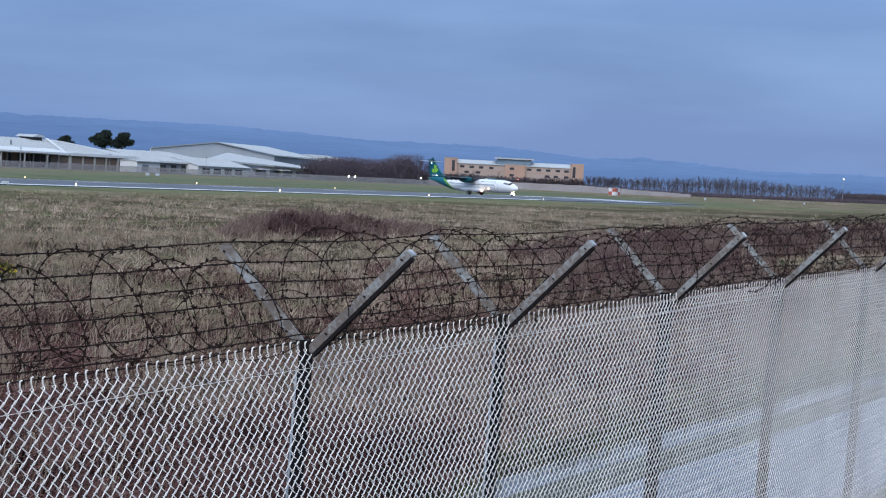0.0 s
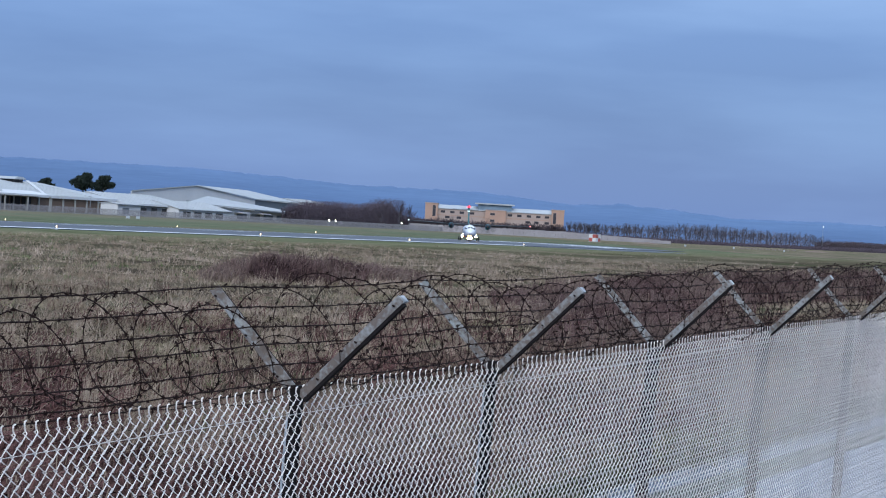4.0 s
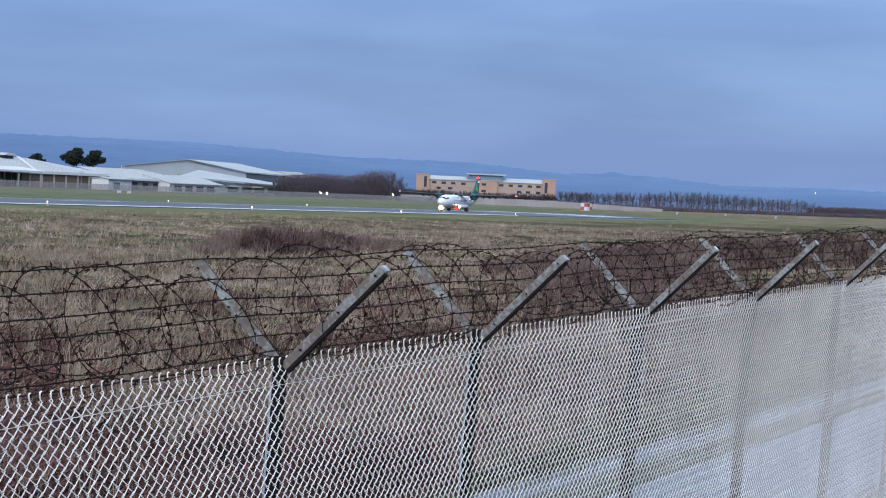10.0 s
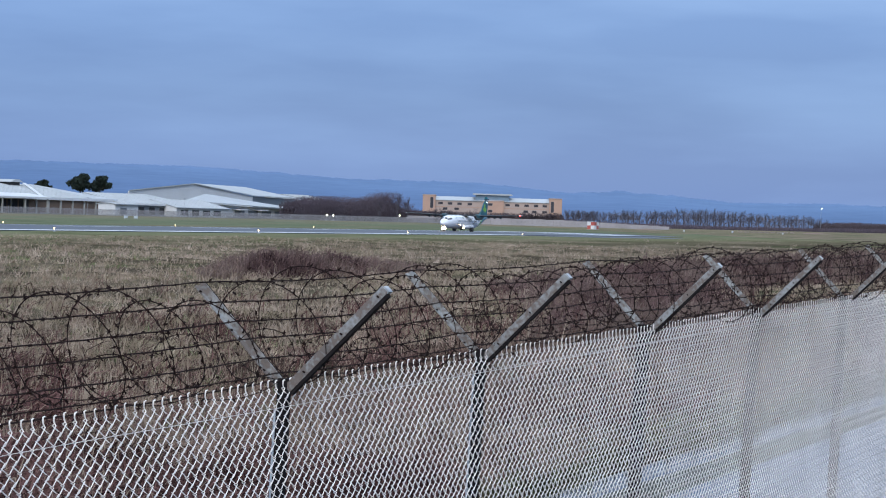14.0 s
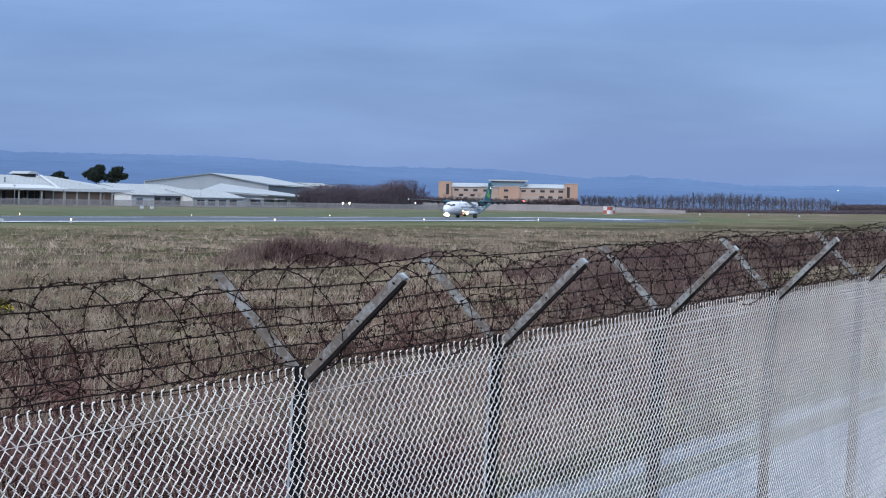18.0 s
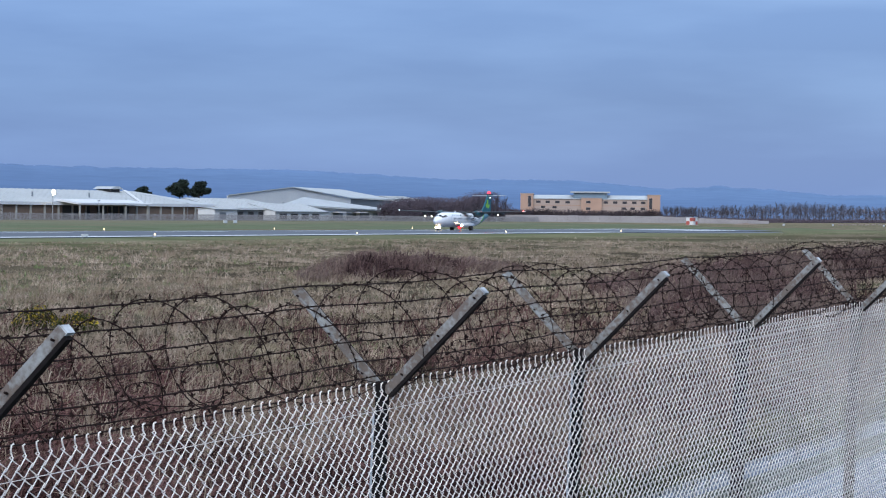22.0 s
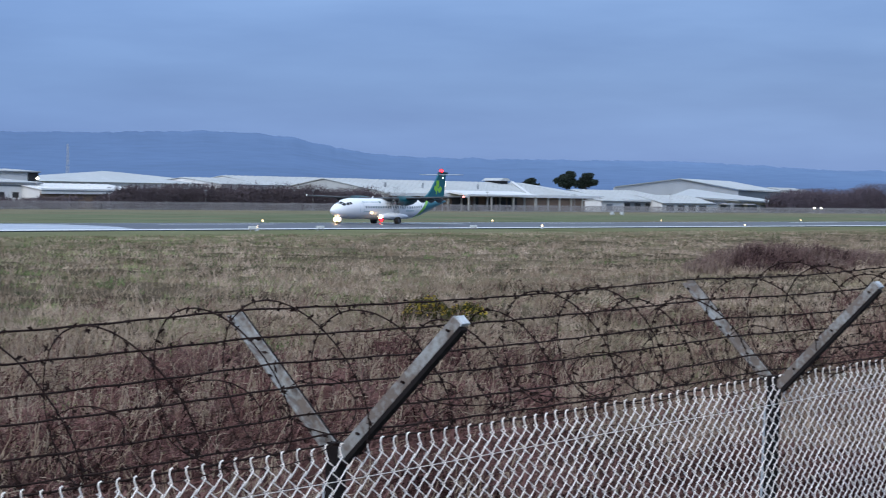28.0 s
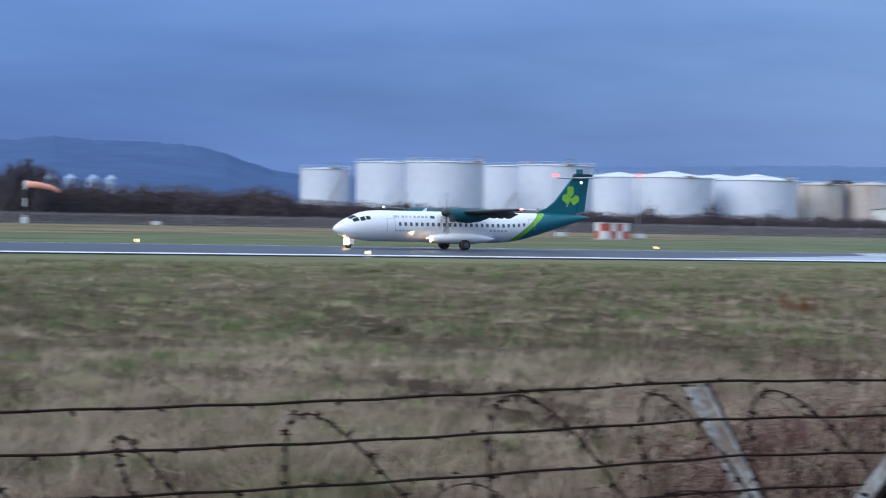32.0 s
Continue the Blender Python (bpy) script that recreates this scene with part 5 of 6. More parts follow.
for loc, flip in (((-13.6, 0, 7.85), 1), ((1.0, 0, 0.86), -1)):
    hub = new("beacon")
    hub.parent = plane
    hub.location = loc
    part("lamp", prism([(0.0, 0.27 * math.cos(k * math.pi / 6), 0.27 * math.sin(k * math.pi / 6)) for k in range(12)], (0.03, 0, 0)), M_BEACON, hub, "red anti-collision lamp")
    bm = bmesh.new()
    box(bm, -0.04, -0.01, -0.30, 0.30, -0.30, 0.30)
    for q in (-1, 1):
        box(bm, -0.01, 0.40, q * 0.29 - 0.012, q * 0.29 + 0.012, -0.30, 0.30)
        box(bm, -0.01, 0.10, -0.27, 0.27, q * 0.285 - 0.012, q * 0.285 + 0.012)
    part("shield", bm, M_TEAL if flip > 0 else M_DARK, hub)
    beacons.append(hub)

# runway edge lights


def runway_light(x, y):
    t = thing("runway_light", "small lit runway edge light on a short stem", "light", "runway edge lights", at=(x, y, 0))
    part("base", tubed([(0, 0, 0), (0, 0, 0.08)], [0.2, 0.16], 10), M_STEEL, t)
    part("stem", tubed([(0, 0, 0.08), (0, 0, 0.28)], 0.04, 6), M_STEEL, t)
    part("lens", tubed([(0, 0, 0.28), (0, 0, 0.40), (0, 0, 0.52), (0, 0, 0.58)], [0.06, 0.085, 0.07, 0.02], 10), M_LAMP, t, "glowing warm lens")


for k, e in zip(range(-3, 5), (0.0, 0.1, 0.34, -0.66, 0.18, 0.15, -0.09, 0)):
    runway_light(200.4 + 60 * k + e, 163.5)
for k, e in zip(range(-3, 5), (0, -0.7, 0.27, 0.59, -0.42, 0.93, -0.72, 0)):
    runway_light(199.2 + 60 * k + e, 210.8)

# ---- plants ----


def tint(name, lo, hi, rough=0.95, blade=0.34, third=None, share=0.6):
    """Plant colour that runs between two tones from piece to piece, with stretches of a third."""
    m = bpy.data.materials.new(name)
    m.use_nodes = True
    n, l = m.node_tree.nodes, m.node_tree.links
    b = n["Principled BSDF"]
    b.inputs["Roughness"].default_value = rough
    b.inputs["Specular IOR Level"].default_value = 0.0
    g = n.new("ShaderNodeNewGeometry")
    co = n.new("ShaderNodeTexCoord")
    last = None
    for sc, w in ((0.07, 0.55), (0.7, 1.0), (0.0, blade)):       # stretches, single tufts, single blades
        if sc:
            t = n.new("ShaderNodeTexNoise")
            t.inputs["Scale"].default_value, t.inputs["Detail"].default_value = sc, 3
            l.new(co.outputs["Object"], t.inputs["Vector"])
            src = t.outputs["Fac"]
        else:
            src = g.outputs["Random Per Island"]
        ad = n.new("ShaderNodeMath")
        ad.operation = "MULTIPLY_ADD"
        ad.inputs[1].default_value = w
        l.new(src, ad.inputs[0])
        if last:
            l.new(last, ad.inputs[2])
        else:
            ad.inputs[2].default_value = 0.0
        last = ad.outputs[0]
    r = n.new("ShaderNodeMapRange")
    r.inputs["From Min"].default_value, r.inputs["From Max"].default_value = 0.53 + 0.5 * blade, 1.03 + 0.5 * blade
    l.new(last, r.inputs["Value"])
    mx = n.new("ShaderNodeMix")
    mx.data_type = "RGBA"
    mx.inputs[6].default_value, mx.inputs[7].default_value = (*lo, 1), (*hi, 1)
    l.new(r.outputs["Result"], mx.inputs["Factor"])
    out = mx.outputs[2]
    if third:
        t = n.new("ShaderNodeTexNoise")
        t.inputs["Scale"].default_value, t.inputs["Detail"].default_value = 0.22, 5
        l.new(co.outputs["Object"], t.inputs["Vector"])
        r = n.new("ShaderNodeMapRange")
        r.inputs["From Min"].default_value, r.inputs["From Max"].default_value, r.inputs["To Max"].default_value = 0.46, 0.60, share
        l.new(t.outputs["Fac"], r.inputs["Value"])
        mx = n.new("ShaderNodeMix")
        mx.data_type = "RGBA"
        l.new(r.outputs["Result"], mx.inputs["Factor"])
        l.new(out, mx.inputs[6])
        mx.inputs[7].default_value = (*third, 1)
        out = mx.outputs[2]
    l.new(out, b.inputs["Base Color"])
    return m


M_STRAWT = tint("straw_grass", (0.030, 0.020, 0.015), (0.56, 0.42, 0.325), blade=0.34, third=(0.185, 0.112, 0.090), share=0.72)
M_STRAWFAR = tint("bleached_grass", (0.160, 0.120, 0.088), (0.60, 0.475, 0.37), blade=0.26, third=(0.25, 0.19, 0.13), share=0.6)
M_TURF = tint("matted_turf", (0.120, 0.093, 0.063), (0.54, 0.43, 0.315), blade=0.2, third=(0.19, 0.18, 0.095), share=0.5)
M_HUMMOCK = tint("hummock_grass", (0.026, 0.034, 0.014), (0.40, 0.42, 0.21), blade=0.2, third=(0.105, 0.160, 0.058), share=0.8)
M_GREENT = tint("green_grass", (0.046, 0.044, 0.024), (0.34, 0.315, 0.190), third=(0.20, 0.155, 0.100), share=0.6)
M_VERGE = tint("verge_grass", (0.014, 0.017, 0.008), (0.15, 0.15, 0.075))
M_WEED = tint("leafy_weeds", (0.026, 0.032, 0.016), (0.20, 0.210, 0.120))
M_BRAMBLE = tint("bramble_stems", (0.016, 0.008, 0.008), (0.225, 0.122, 0.108))
M_MAROON = tint("maroon_bramble_stems", (0.010, 0.005, 0.005), (0.170, 0.088, 0.080), blade=0.5, third=(0.26, 0.18, 0.15), share=0.25)
M_THICKET = tint("thicket_stems", (0.024, 0.014, 0.014), (0.190, 0.120, 0.112), blade=0.45, third=(0.33, 0.255, 0.205), share=0.45)
M_STALK = tint("pale_stalks", (0.20, 0.145, 0.105), (0.42, 0.34, 0.255))
M_DOCK = tint("rusty_seed_heads", (0.10, 0.045, 0.030), (0.22, 0.10, 0.065))
M_GORSE = tint("gorse_leaves", (0.020, 0.026, 0.010), (0.085, 0.090, 0.030))
M_BLOOM = tint("gorse_flowers", (0.28, 0.20, 0.03), (0.60, 0.44, 0.06))


def blades(x, y, h, spread, lean, width, per):
    """Triangles: per blades on each tuft at x, y with height h."""
    n = len(x)
    x, y, h, spread, width = (np.repeat(np.broadcast_to(a, n), per) for a in (x, y, h, spread, width))
    m = n * per
    a = rng.random(m) * 2 * np.pi
    rad = spread * np.sqrt(rng.random(m))
    bx, by = x + rad * np.cos(a), y + rad * np.sin(a)
    hh = h * (0.45 + 0.65 * rng.random(m))
    la = np.repeat(rng.random(n) * 2 * np.pi, per) + rng.normal(0, 0.9, m)      # a tuft leans together
    tx, ty = bx + hh * lean * np.cos(la) * rng.random(m) + 0.10 * hh, by + hh * lean * np.sin(la) * rng.random(m)
    wa = rng.random(m) * np.pi
    wx, wy = 0.5 * width * np.cos(wa), 0.5 * width * np.sin(wa)
    z0 = ground_z(bx, by) - 0.03
    return np.stack([np.stack([bx - wx, by - wy, z0], 1), np.stack([bx + wx, by + wy, z0], 1), np.stack([tx, ty, z0 + hh], 1)], 1)


def scatter(n, y0, y1, az0=9.5, az1=76.0, r1=520.0, keep=None):
    """Ground places seen from the bank, thinned with distance."""
    az = np.radians(rng.uniform(az0, az1, n))
    u = rng.random(n)
    r = 1.0 / (1 / 18.0 + u * (1 / r1 - 1 / 18.0))
    r = np.where(rng.random(n) < 0.35, rng.uniform(18, r1 * 0.6, n), r)
    x, y = r * np.cos(az), r * np.sin(az)
    ok = (y > y0) & (y < y1)
    x, y, r = x[ok], y[ok], r[ok]
    if keep is not None:
        ok = keep(x, y) > rng.random(len(x))
        x, y, r = x[ok], y[ok], r[ok]
    return x, y, r


def field(x, y, s, seed):
    return np.array([noise.noise((a * s, b * s * 1.6, seed)) for a, b in zip(x, y)]) * 0.5 + 0.5


# straw grass, thick near the fence, patchy further out
def bearing(x, y):
    return np.degrees(np.arctan2(y, x))


x, y, r = scatter(66000, 10.5, 139, keep=lambda x, y: np.clip(0.30 + 1.2 * (field(x, y, 0.06, 1.0) - 0.28), 0.10, 1) * (1 - 0.6 * smoothstep(90, 130, y)) * (1 - 0.86 * smoothstep(40, 54, np.degrees(np.arctan2(y, x))) * smoothstep(30, 60, y)) * (1 - 0.35 * (1 - smoothstep(18, 34, y)) * (1 - smoothstep(52, 58, bearing(x, y)))) * (1 - 0.6 * (1 - smoothstep(24, 34, y)) * smoothstep(30, 36, bearing(x, y)) * (1 - smoothstep(50, 55, bearing(x, y)))) * (1 - 0.45 * smoothstep(50, 60, bearing(x, y))))
s = np.clip(r / 55, 0.8, 3.2)
hm = hummocks(x, y)
q = rng.random(len(x)) < 0.25 + 0.9 * smoothstep(0.36, 0.52, hm)
x, y, r, s, hm = x[q], y[q], r[q], s[q], hm[q]
tall = (0.20 + 0.46 * field(x, y, 0.11, 4.0) * (1 - 0.5 * smoothstep(95, 135, y))) * (0.6 + 0.8 * hm)
for far_, m_, l_ in ((False, M_STRAWT, "dry straw-coloured rough winter grass"), (True, M_STRAWFAR, "pale bleached tussocks of rough winter grass")):
    q = (y > 27) == far_
    tagged(tris("rough_grass", blades(x[q], y[q], tall[q], 0.18 * s[q], 1.25 if far_ else 0.9, 0.018 * s[q], 13), m_), l_, "grass", kind="stuff")
x, y, r = scatter(46000, 10.5, 142, keep=lambda x, y: np.clip(1.5 * (field(x, y, 0.045, 9.0) - 0.46 + 0.60 * smoothstep(38, 54, np.degrees(np.arctan2(y, x)))), 0, 1) * (0.15 + 1.0 * smoothstep(40, 100, y)) * (0.1 + 0.9 * smoothstep(0.36, 0.48, hummocks(x, y))) + 0.6 * (y < 12))
s = np.clip(r / 55, 0.8, 3.2)
tagged(tris("green_grass", blades(x, y, 0.16 + 0.22 * field(x, y, 0.1, 2.0), 0.22 * s, 0.8, 0.018 * s, 13), M_GREENT), "tufted green and olive grass", "grass", kind="stuff")
# matted turf under the tussocks
x, y, r = scatter(90000, 24, 143, keep=lambda x, y: (0.04 + 0.96 * smoothstep(0.35, 0.47, hummocks(x, y))) * (1 - 0.65 * smoothstep(31, 42, bearing(x, y)) * smoothstep(44, 58, y) * smoothstep(0.44, 0.56, field(x, y, 0.30, 21.0))))
s = np.clip(r / 60, 0.8, 3.0)
tagged(tris("matted_turf", blades(x, y, 0.10 + 0.16 * hummocks(x, y), 0.28 * s, 1.8, 0.036 * s, 8), M_TURF), "matted tan and olive turf of the rough field", "grass", kind="stuff")
# low green and olive hummocks where the field is wetter
x, y, r = scatter(60000, 14, 143, az0=26, keep=lambda x, y: np.clip(4.0 * (field(x, y, 0.30, 21.0) - 0.46), 0, 1) * (0.15 + 0.85 * smoothstep(31, 44, bearing(x, y))) * (0.6 + 0.6 * smoothstep(36, 60, y)) * smoothstep(0.36, 0.48, hummocks(x, y)))
s = np.clip(r / 60, 0.8, 2.6)
tagged(tris("hummock_grass", blades(x, y, 0.14 + 0.26 * field(x, y, 0.30, 21.0), 0.26 * s, 1.3, 0.030 * s, 11), M_HUMMOCK), "low olive-green grass hummocks in the field", "grass", kind="stuff")
# broad-leaved weeds in a band across the field
x, y, r = scatter(40000, 58, 124, az0=28, keep=lambda x, y: np.clip(2.8 * (field(x, y, 0.05, 12.0) - 0.44), 0, 1) * np.clip(3.0 * (field(x, y, 0.4, 71.0) - 0.38), 0, 1))
s = np.clip(r / 70, 0.9, 2.4)
tagged(tris("leafy_weeds", blades(x, y, 0.20 + 0.14 * field(x, y, 0.2, 5.0), 0.20 * s, 1.5, 0.055 * s, 9), M_WEED), "dark green leafy weeds in the field", "weeds", kind="stuff")
# verge between fence and track
n = 5200
x, y = rng.uniform(2, 120, n), rng.uniform(4.25, 5.6, n)
tagged(tris("verge_grass", np.concatenate([blades(x, y, 0.16 + 0.2 * rng.random(n), 0.16, 0.7, 0.014, 10)]), M_VERGE), "ragged green verge grass along the fence foot", "grass", kind="stuff")
n = 2200
x, y = rng.uniform(4, 140, n), rng.uniform(9.4, 11.5, n)
tagged(tris("verge_grass", blades(x, y, 0.22 + 0.3 * rng.random(n), 0.16, 0.7, 0.014, 10), M_VERGE), "brown and green grass edging the wet track", "grass", kind="stuff")


def stems(x, y, h, per, reach, width, up=0.5):
    """Arching stems as thin ribbons of four pieces."""
    n = len(x)
    X, Y, H, R, W = (np.repeat(np.broadcast_to(a, n), per) for a in (x, y, h, reach, width))
    m = n * per
    a = rng.random(m) * 2 * np.pi
    off = rng.normal(0, 0.25, (m, 2)) * R[:, None]
    hh, rr = H * (0.5 + 0.65 * rng.random(m)), R * (0.3 + rng.random(m))
    out = []
    prev = None
    k = 5
    wa = rng.random(m) * np.pi
    wv = np.stack([np.cos(wa) * W / 2, np.sin(wa) * W / 2, 0.3 * W], 1)
    bend = up + 0.5 * rng.random(m)
    gz = ground_z(X + off[:, 0], Y + off[:, 1])
    for i in range(k):
        t = i / (k - 1)
        d = rr * t ** 1.5
        z = hh * (np.sin(np.pi * t * bend) / np.maximum(np.sin(np.pi * np.minimum(bend, 0.5)), 0.3))
        p = np.stack([X + off[:, 0] + d * np.cos(a) + 0.04 * rng.normal(size=m), Y + off[:, 1] + d * np.sin(a) + 0.04 * rng.normal(size=m), gz + np.maximum(z, 0.02) - 0.05 * (i == 0)], 1)
        if prev is not None:
            w0, w1 = wv * (1.1 - (i - 1) / k), wv * (1.1 - i / k)
            out += [np.stack([prev - w0, prev + w0, p + w1], 1), np.stack([prev - w0, p + w1, p - w1], 1)]
        prev = p
    return np.concatenate(out)


# low dead bramble behind the fence; close to the track it is thickest
n = 4200
x, y = rng.uniform(4, 26, n), 9.9 + 9.0 * rng.random(n) ** 1.3
q = (bearing(x, y) < 57) & (field(x, y, 0.25, 31.0) > 0.36)
x, y = x[q], y[q]
tagged(tris("low_bramble", stems(x, y, 0.30 + 0.40 * rng.random(len(x)), 6, 0.6, 0.021), M_BRAMBLE), "dark purple-brown bramble along the track edge", "bramble", kind="stuff")
# the densest bramble, opposite the gorse
n = 6500
x, y = rng.uniform(8, 42, n), 10.5 + 21.0 * rng.random(n)
b_ = bearing(x, y)
q = (b_ > 31) & (b_ < 55) & (field(x, y, 0.35, 61.0) + 0.10 * (y < 20) - 0.012 * (y - 20) + 0.16 * (rng.random(n) - 0.5) > 0.47)
x, y = x[q], y[q]
tagged(tris("low_bramble", stems(x, y, 0.32 + 0.42 * rng.random(len(x)), 6, 0.7, 0.028), M_MAROON), "thick maroon bramble patch behind the fence", "bramble", kind="stuff")
# pale tussocks that stand up through the bramble
n = 420
x, y = rng.uniform(9, 44, n), 12.0 + 26.0 * rng.random(n)
q = (bearing(x, y) > 29) & (bearing(x, y) < 58)
x, y = x[q], y[q]
tagged(tris("dead_stalks", stems(x, y, 0.45 + 0.55 * rng.random(len(x)), 16, 0.30, 0.017, 0.40), M_STALK), "pale tussocks of dead grass among the bramble", "stalks", kind="stuff")
n = 2600
x, y = rng.uniform(2, 24, n), rng.uniform(9.9, 18, n)
q = (bearing(x, y) > 55) | (field(x, y, 0.3, 41.0) > 0.62)
x, y, n = x[q], y[q], int(q.sum())
tagged(tris("rough_grass", blades(x, y, 0.28 + 0.35 * rng.random(n), 0.16, 0.6, 0.012, 12), M_STRAWT), "dry brown grass between the brambles", "grass", kind="stuff")
x, y, r = scatter(14000, 10.6, 50, az0=11, az1=62, r1=170, keep=lambda x, y: np.clip(0.30 + 2.6 * (field(x, y, 0.11, 6.0) - 0.46) + 0.75 * (1 - smoothstep(11, 18, y)), 0.03, 1) * (1 - 0.85 * smoothstep(26, 48, y)) * (1 - smoothstep(54, 60, bearing(x, y))) * np.clip(0.25 + 3.0 * (field(x, y, 0.5, 51.0) - 0.42), 0.1, 1.2))
s = np.clip(r / 50, 0.9, 2.4)
tagged(tris("low_bramble", stems(x, y, 0.35 + 0.45 * field(x, y, 0.14, 8.0), 7, 0.7, 0.017 * s), M_BRAMBLE), "tangled reddish-brown dead bramble stems", "bramble", kind="stuff")
x, y, r = scatter(14000, 10.8, 90, az0=11, az1=72, r1=200, keep=lambda x, y: 0.40 * (1 - 0.75 * smoothstep(50, 58, bearing(x, y))) * (1 - 0.7 * smoothstep(50, 80, y)))
s = np.clip(r / 50, 0.8, 2.5)
tagged(tris("dead_stalks", stems(x, y, 0.55 + 0.5 * rng.random(len(x)), 2, 0.45, 0.015 * s, 0.36), M_STALK), "pale dead grass stalks standing in the scrub", "stalks", kind="stuff")


def thicket(name, cx_, cy_, rx, ry, hgt, count, label):
    a, q = rng.random(count) * 2 * np.pi, np.sqrt(rng.random(count))
    x, y = cx_ + rx * q * np.cos(a), cy_ + ry * q * np.sin(a)
    h = hgt * np.sqrt(np.maximum(1 - q ** 2 * 0.85, 0.05)) * (0.65 + 0.5 * field(x, y, 0.5, cx_))
    w = 0.02 * np.clip(math.hypot(cx_, cy_) / 60, 1, 2.6)
    return tagged(tris(name, stems(x, y, h, 10, 0.55, w, 0.38), M_THICKET), label, "thicket", kind="stuff")


thicket("bramble_thicket", 109, 54, 7, 3.4, 1.6, 420, "dark reddish-brown bramble mound in straw grass")
thicket("bramble_thicket", 122, 55, 6, 2.6, 1.2, 220, "dark reddish-brown bramble mound in straw grass")
for cx_, cy_, rx, ry, hg, c in ((104, 33, 14, 5, 1.6, 400), (128, 36, 15, 5, 1.85, 420), (150, 36, 16, 6, 1.95, 380), (178, 38, 18, 6, 2.05, 330), (86, 27, 10, 4, 1.3, 280), (74, 22, 10, 3.5, 1.15, 280), (210, 40, 20, 6, 2.1, 260)):
    thicket("bramble_thicket", cx_, cy_, rx, ry, hg, c, "long reddish-brown bramble thicket behind the fence")
# gorse in flower
for gx_, gy_, gw, gh in ((53.6, 37.5, 0.75, 0.62), (55.8, 37.6, 0.6, 0.42)):
    g = thing("gorse_bush", "low dark gorse bush with yellow flowers", "bush", at=(gx_, gy_, 0))
    m = 2600
    a, q, u = rng.random(m) * 2 * np.pi, rng.random(m) ** 0.5, rng.random(m)
    p = np.stack([gw * q * np.cos(a), gw * q * np.sin(a), gh * u * np.sqrt(1.05 - q ** 2) * 1.3 + 0.02], 1)
    d = rng.normal(size=(m, 3))
    d /= np.linalg.norm(d, axis=1, keepdims=True)
    e = np.cross(d, rng.normal(size=(m, 3)))
    e /= np.linalg.norm(e, axis=1, keepdims=True)
    tris("foliage", np.stack([p - e * 0.012, p + e * 0.012, p + d * 0.13], 1), M_GORSE, g)
    top = p[:, 2] > gh * 0.45
    pf = p[top][:190]
    df = rng.normal(size=pf.shape) * 0.032
    ef = rng.normal(size=pf.shape) * 0.032
    tagged(tris("blossom", np.stack([pf + df, pf - df, pf + ef + [0, 0, 0.05]], 1), M_BLOOM, g), kind="stuff")
for dx_, dy_ in ((55.5, 73.3), (60.8, 67.5)):
    tagged(tris("dock_plants", stems(np.full(16, dx_) + rng.normal(0, 0.45, 16), np.full(16, dy_) + rng.normal(0, 0.45, 16), 0.75, 4, 0.3, 0.045, 0.35), M_DOCK), "rust-red dead dock seed heads in the grass", "plant", kind="stuff")

# ---- hedges, woods and trees of the far side ----


def brush(pts, density, size, depth, seed):
    """Twiggy mass along a line of (x, y, height): coarse slanted pieces inside, fine twigs in front and on top."""
    out = []
    for (xa, ya, ha), (xb, yb, hb) in zip(pts, pts[1:]):
        L = math.hypot(xb - xa, yb - ya)
        for share, big, fill in ((0.42, 2.4, 0.84), (1.0, 1.0, 1.04)):
            n = int(density * share * L * 0.5 * (ha + hb))
            t = rng.random(n)
            h = ha + (hb - ha) * t
            px = xa + (xb - xa) * t
            wob = np.array([0.75 + 0.42 * (0.5 + 0.5 * noise.noise((v * 0.09, seed, 0))) + 0.14 * noise.noise((v * 0.45, seed, 3)) for v in px])
            z = h * wob * fill * rng.random(n) ** 0.8
            p = np.stack([px, ya + (yb - ya) * t + depth * (0.4 + 0.6 * rng.random(n) if big > 1 else rng.random(n)), z], 1)
            d = rng.normal(size=(n, 3)) * [0.4, 0.35, 0.8]
            e = rng.normal(size=(n, 3)) * ([0.5, 0.2, 0.4] if big > 1 else [0.22, 0.2, 0.16])
            out.append(np.stack([p - e * size * big, p + e * size * big, p + d * size * big * (1.2 if big > 1 else 1.7)], 1))
    return np.concatenate(out)


def line_at(y, spec):
    return [(at_x(az, y), y, max(0.6, up_z(el, az, y))) for az, el in spec]


hedge_spec = ((76, 0.60), (73, 0.68), (70, 0.62), (68, 0.58), (66, 0.52), (65.2, 0.40), (64, 0.22), (62.5, 0.30), (61, 0.15), (59, 0.20), (57, 0.10), (55, 0.16), (53, 0.12), (51, 0.10), (49.2, 0.12))
tagged(tris("hedge", brush(line_at(466, hedge_spec), 64.0, 0.24, 9, 1.0), M_TWIG), "dark bare winter scrub along the airfield fence", "hedge", kind="stuff")
tagged(tris("hedge", brush(line_at(462, ((49.2, 0.03), (47, 0.0), (45, -0.02), (43.5, 0.0))), 22.0, 0.34, 5, 2.0), M_TWIG), "low dark hedge at the fence line", "hedge", kind="stuff")
tagged(tris("hedge", brush(line_at(468, ((43.0, 0.05), (42.4, 0.26), (41.6, 0.36), (40, 0.33), (38.4, 0.37), (37.2, 0.30), (36.4, 0.33), (35.8, 0.12))), 34.0, 0.34, 8, 3.0), M_TWIG), "tall dark bare hedge before the factory roofs", "hedge", kind="stuff")
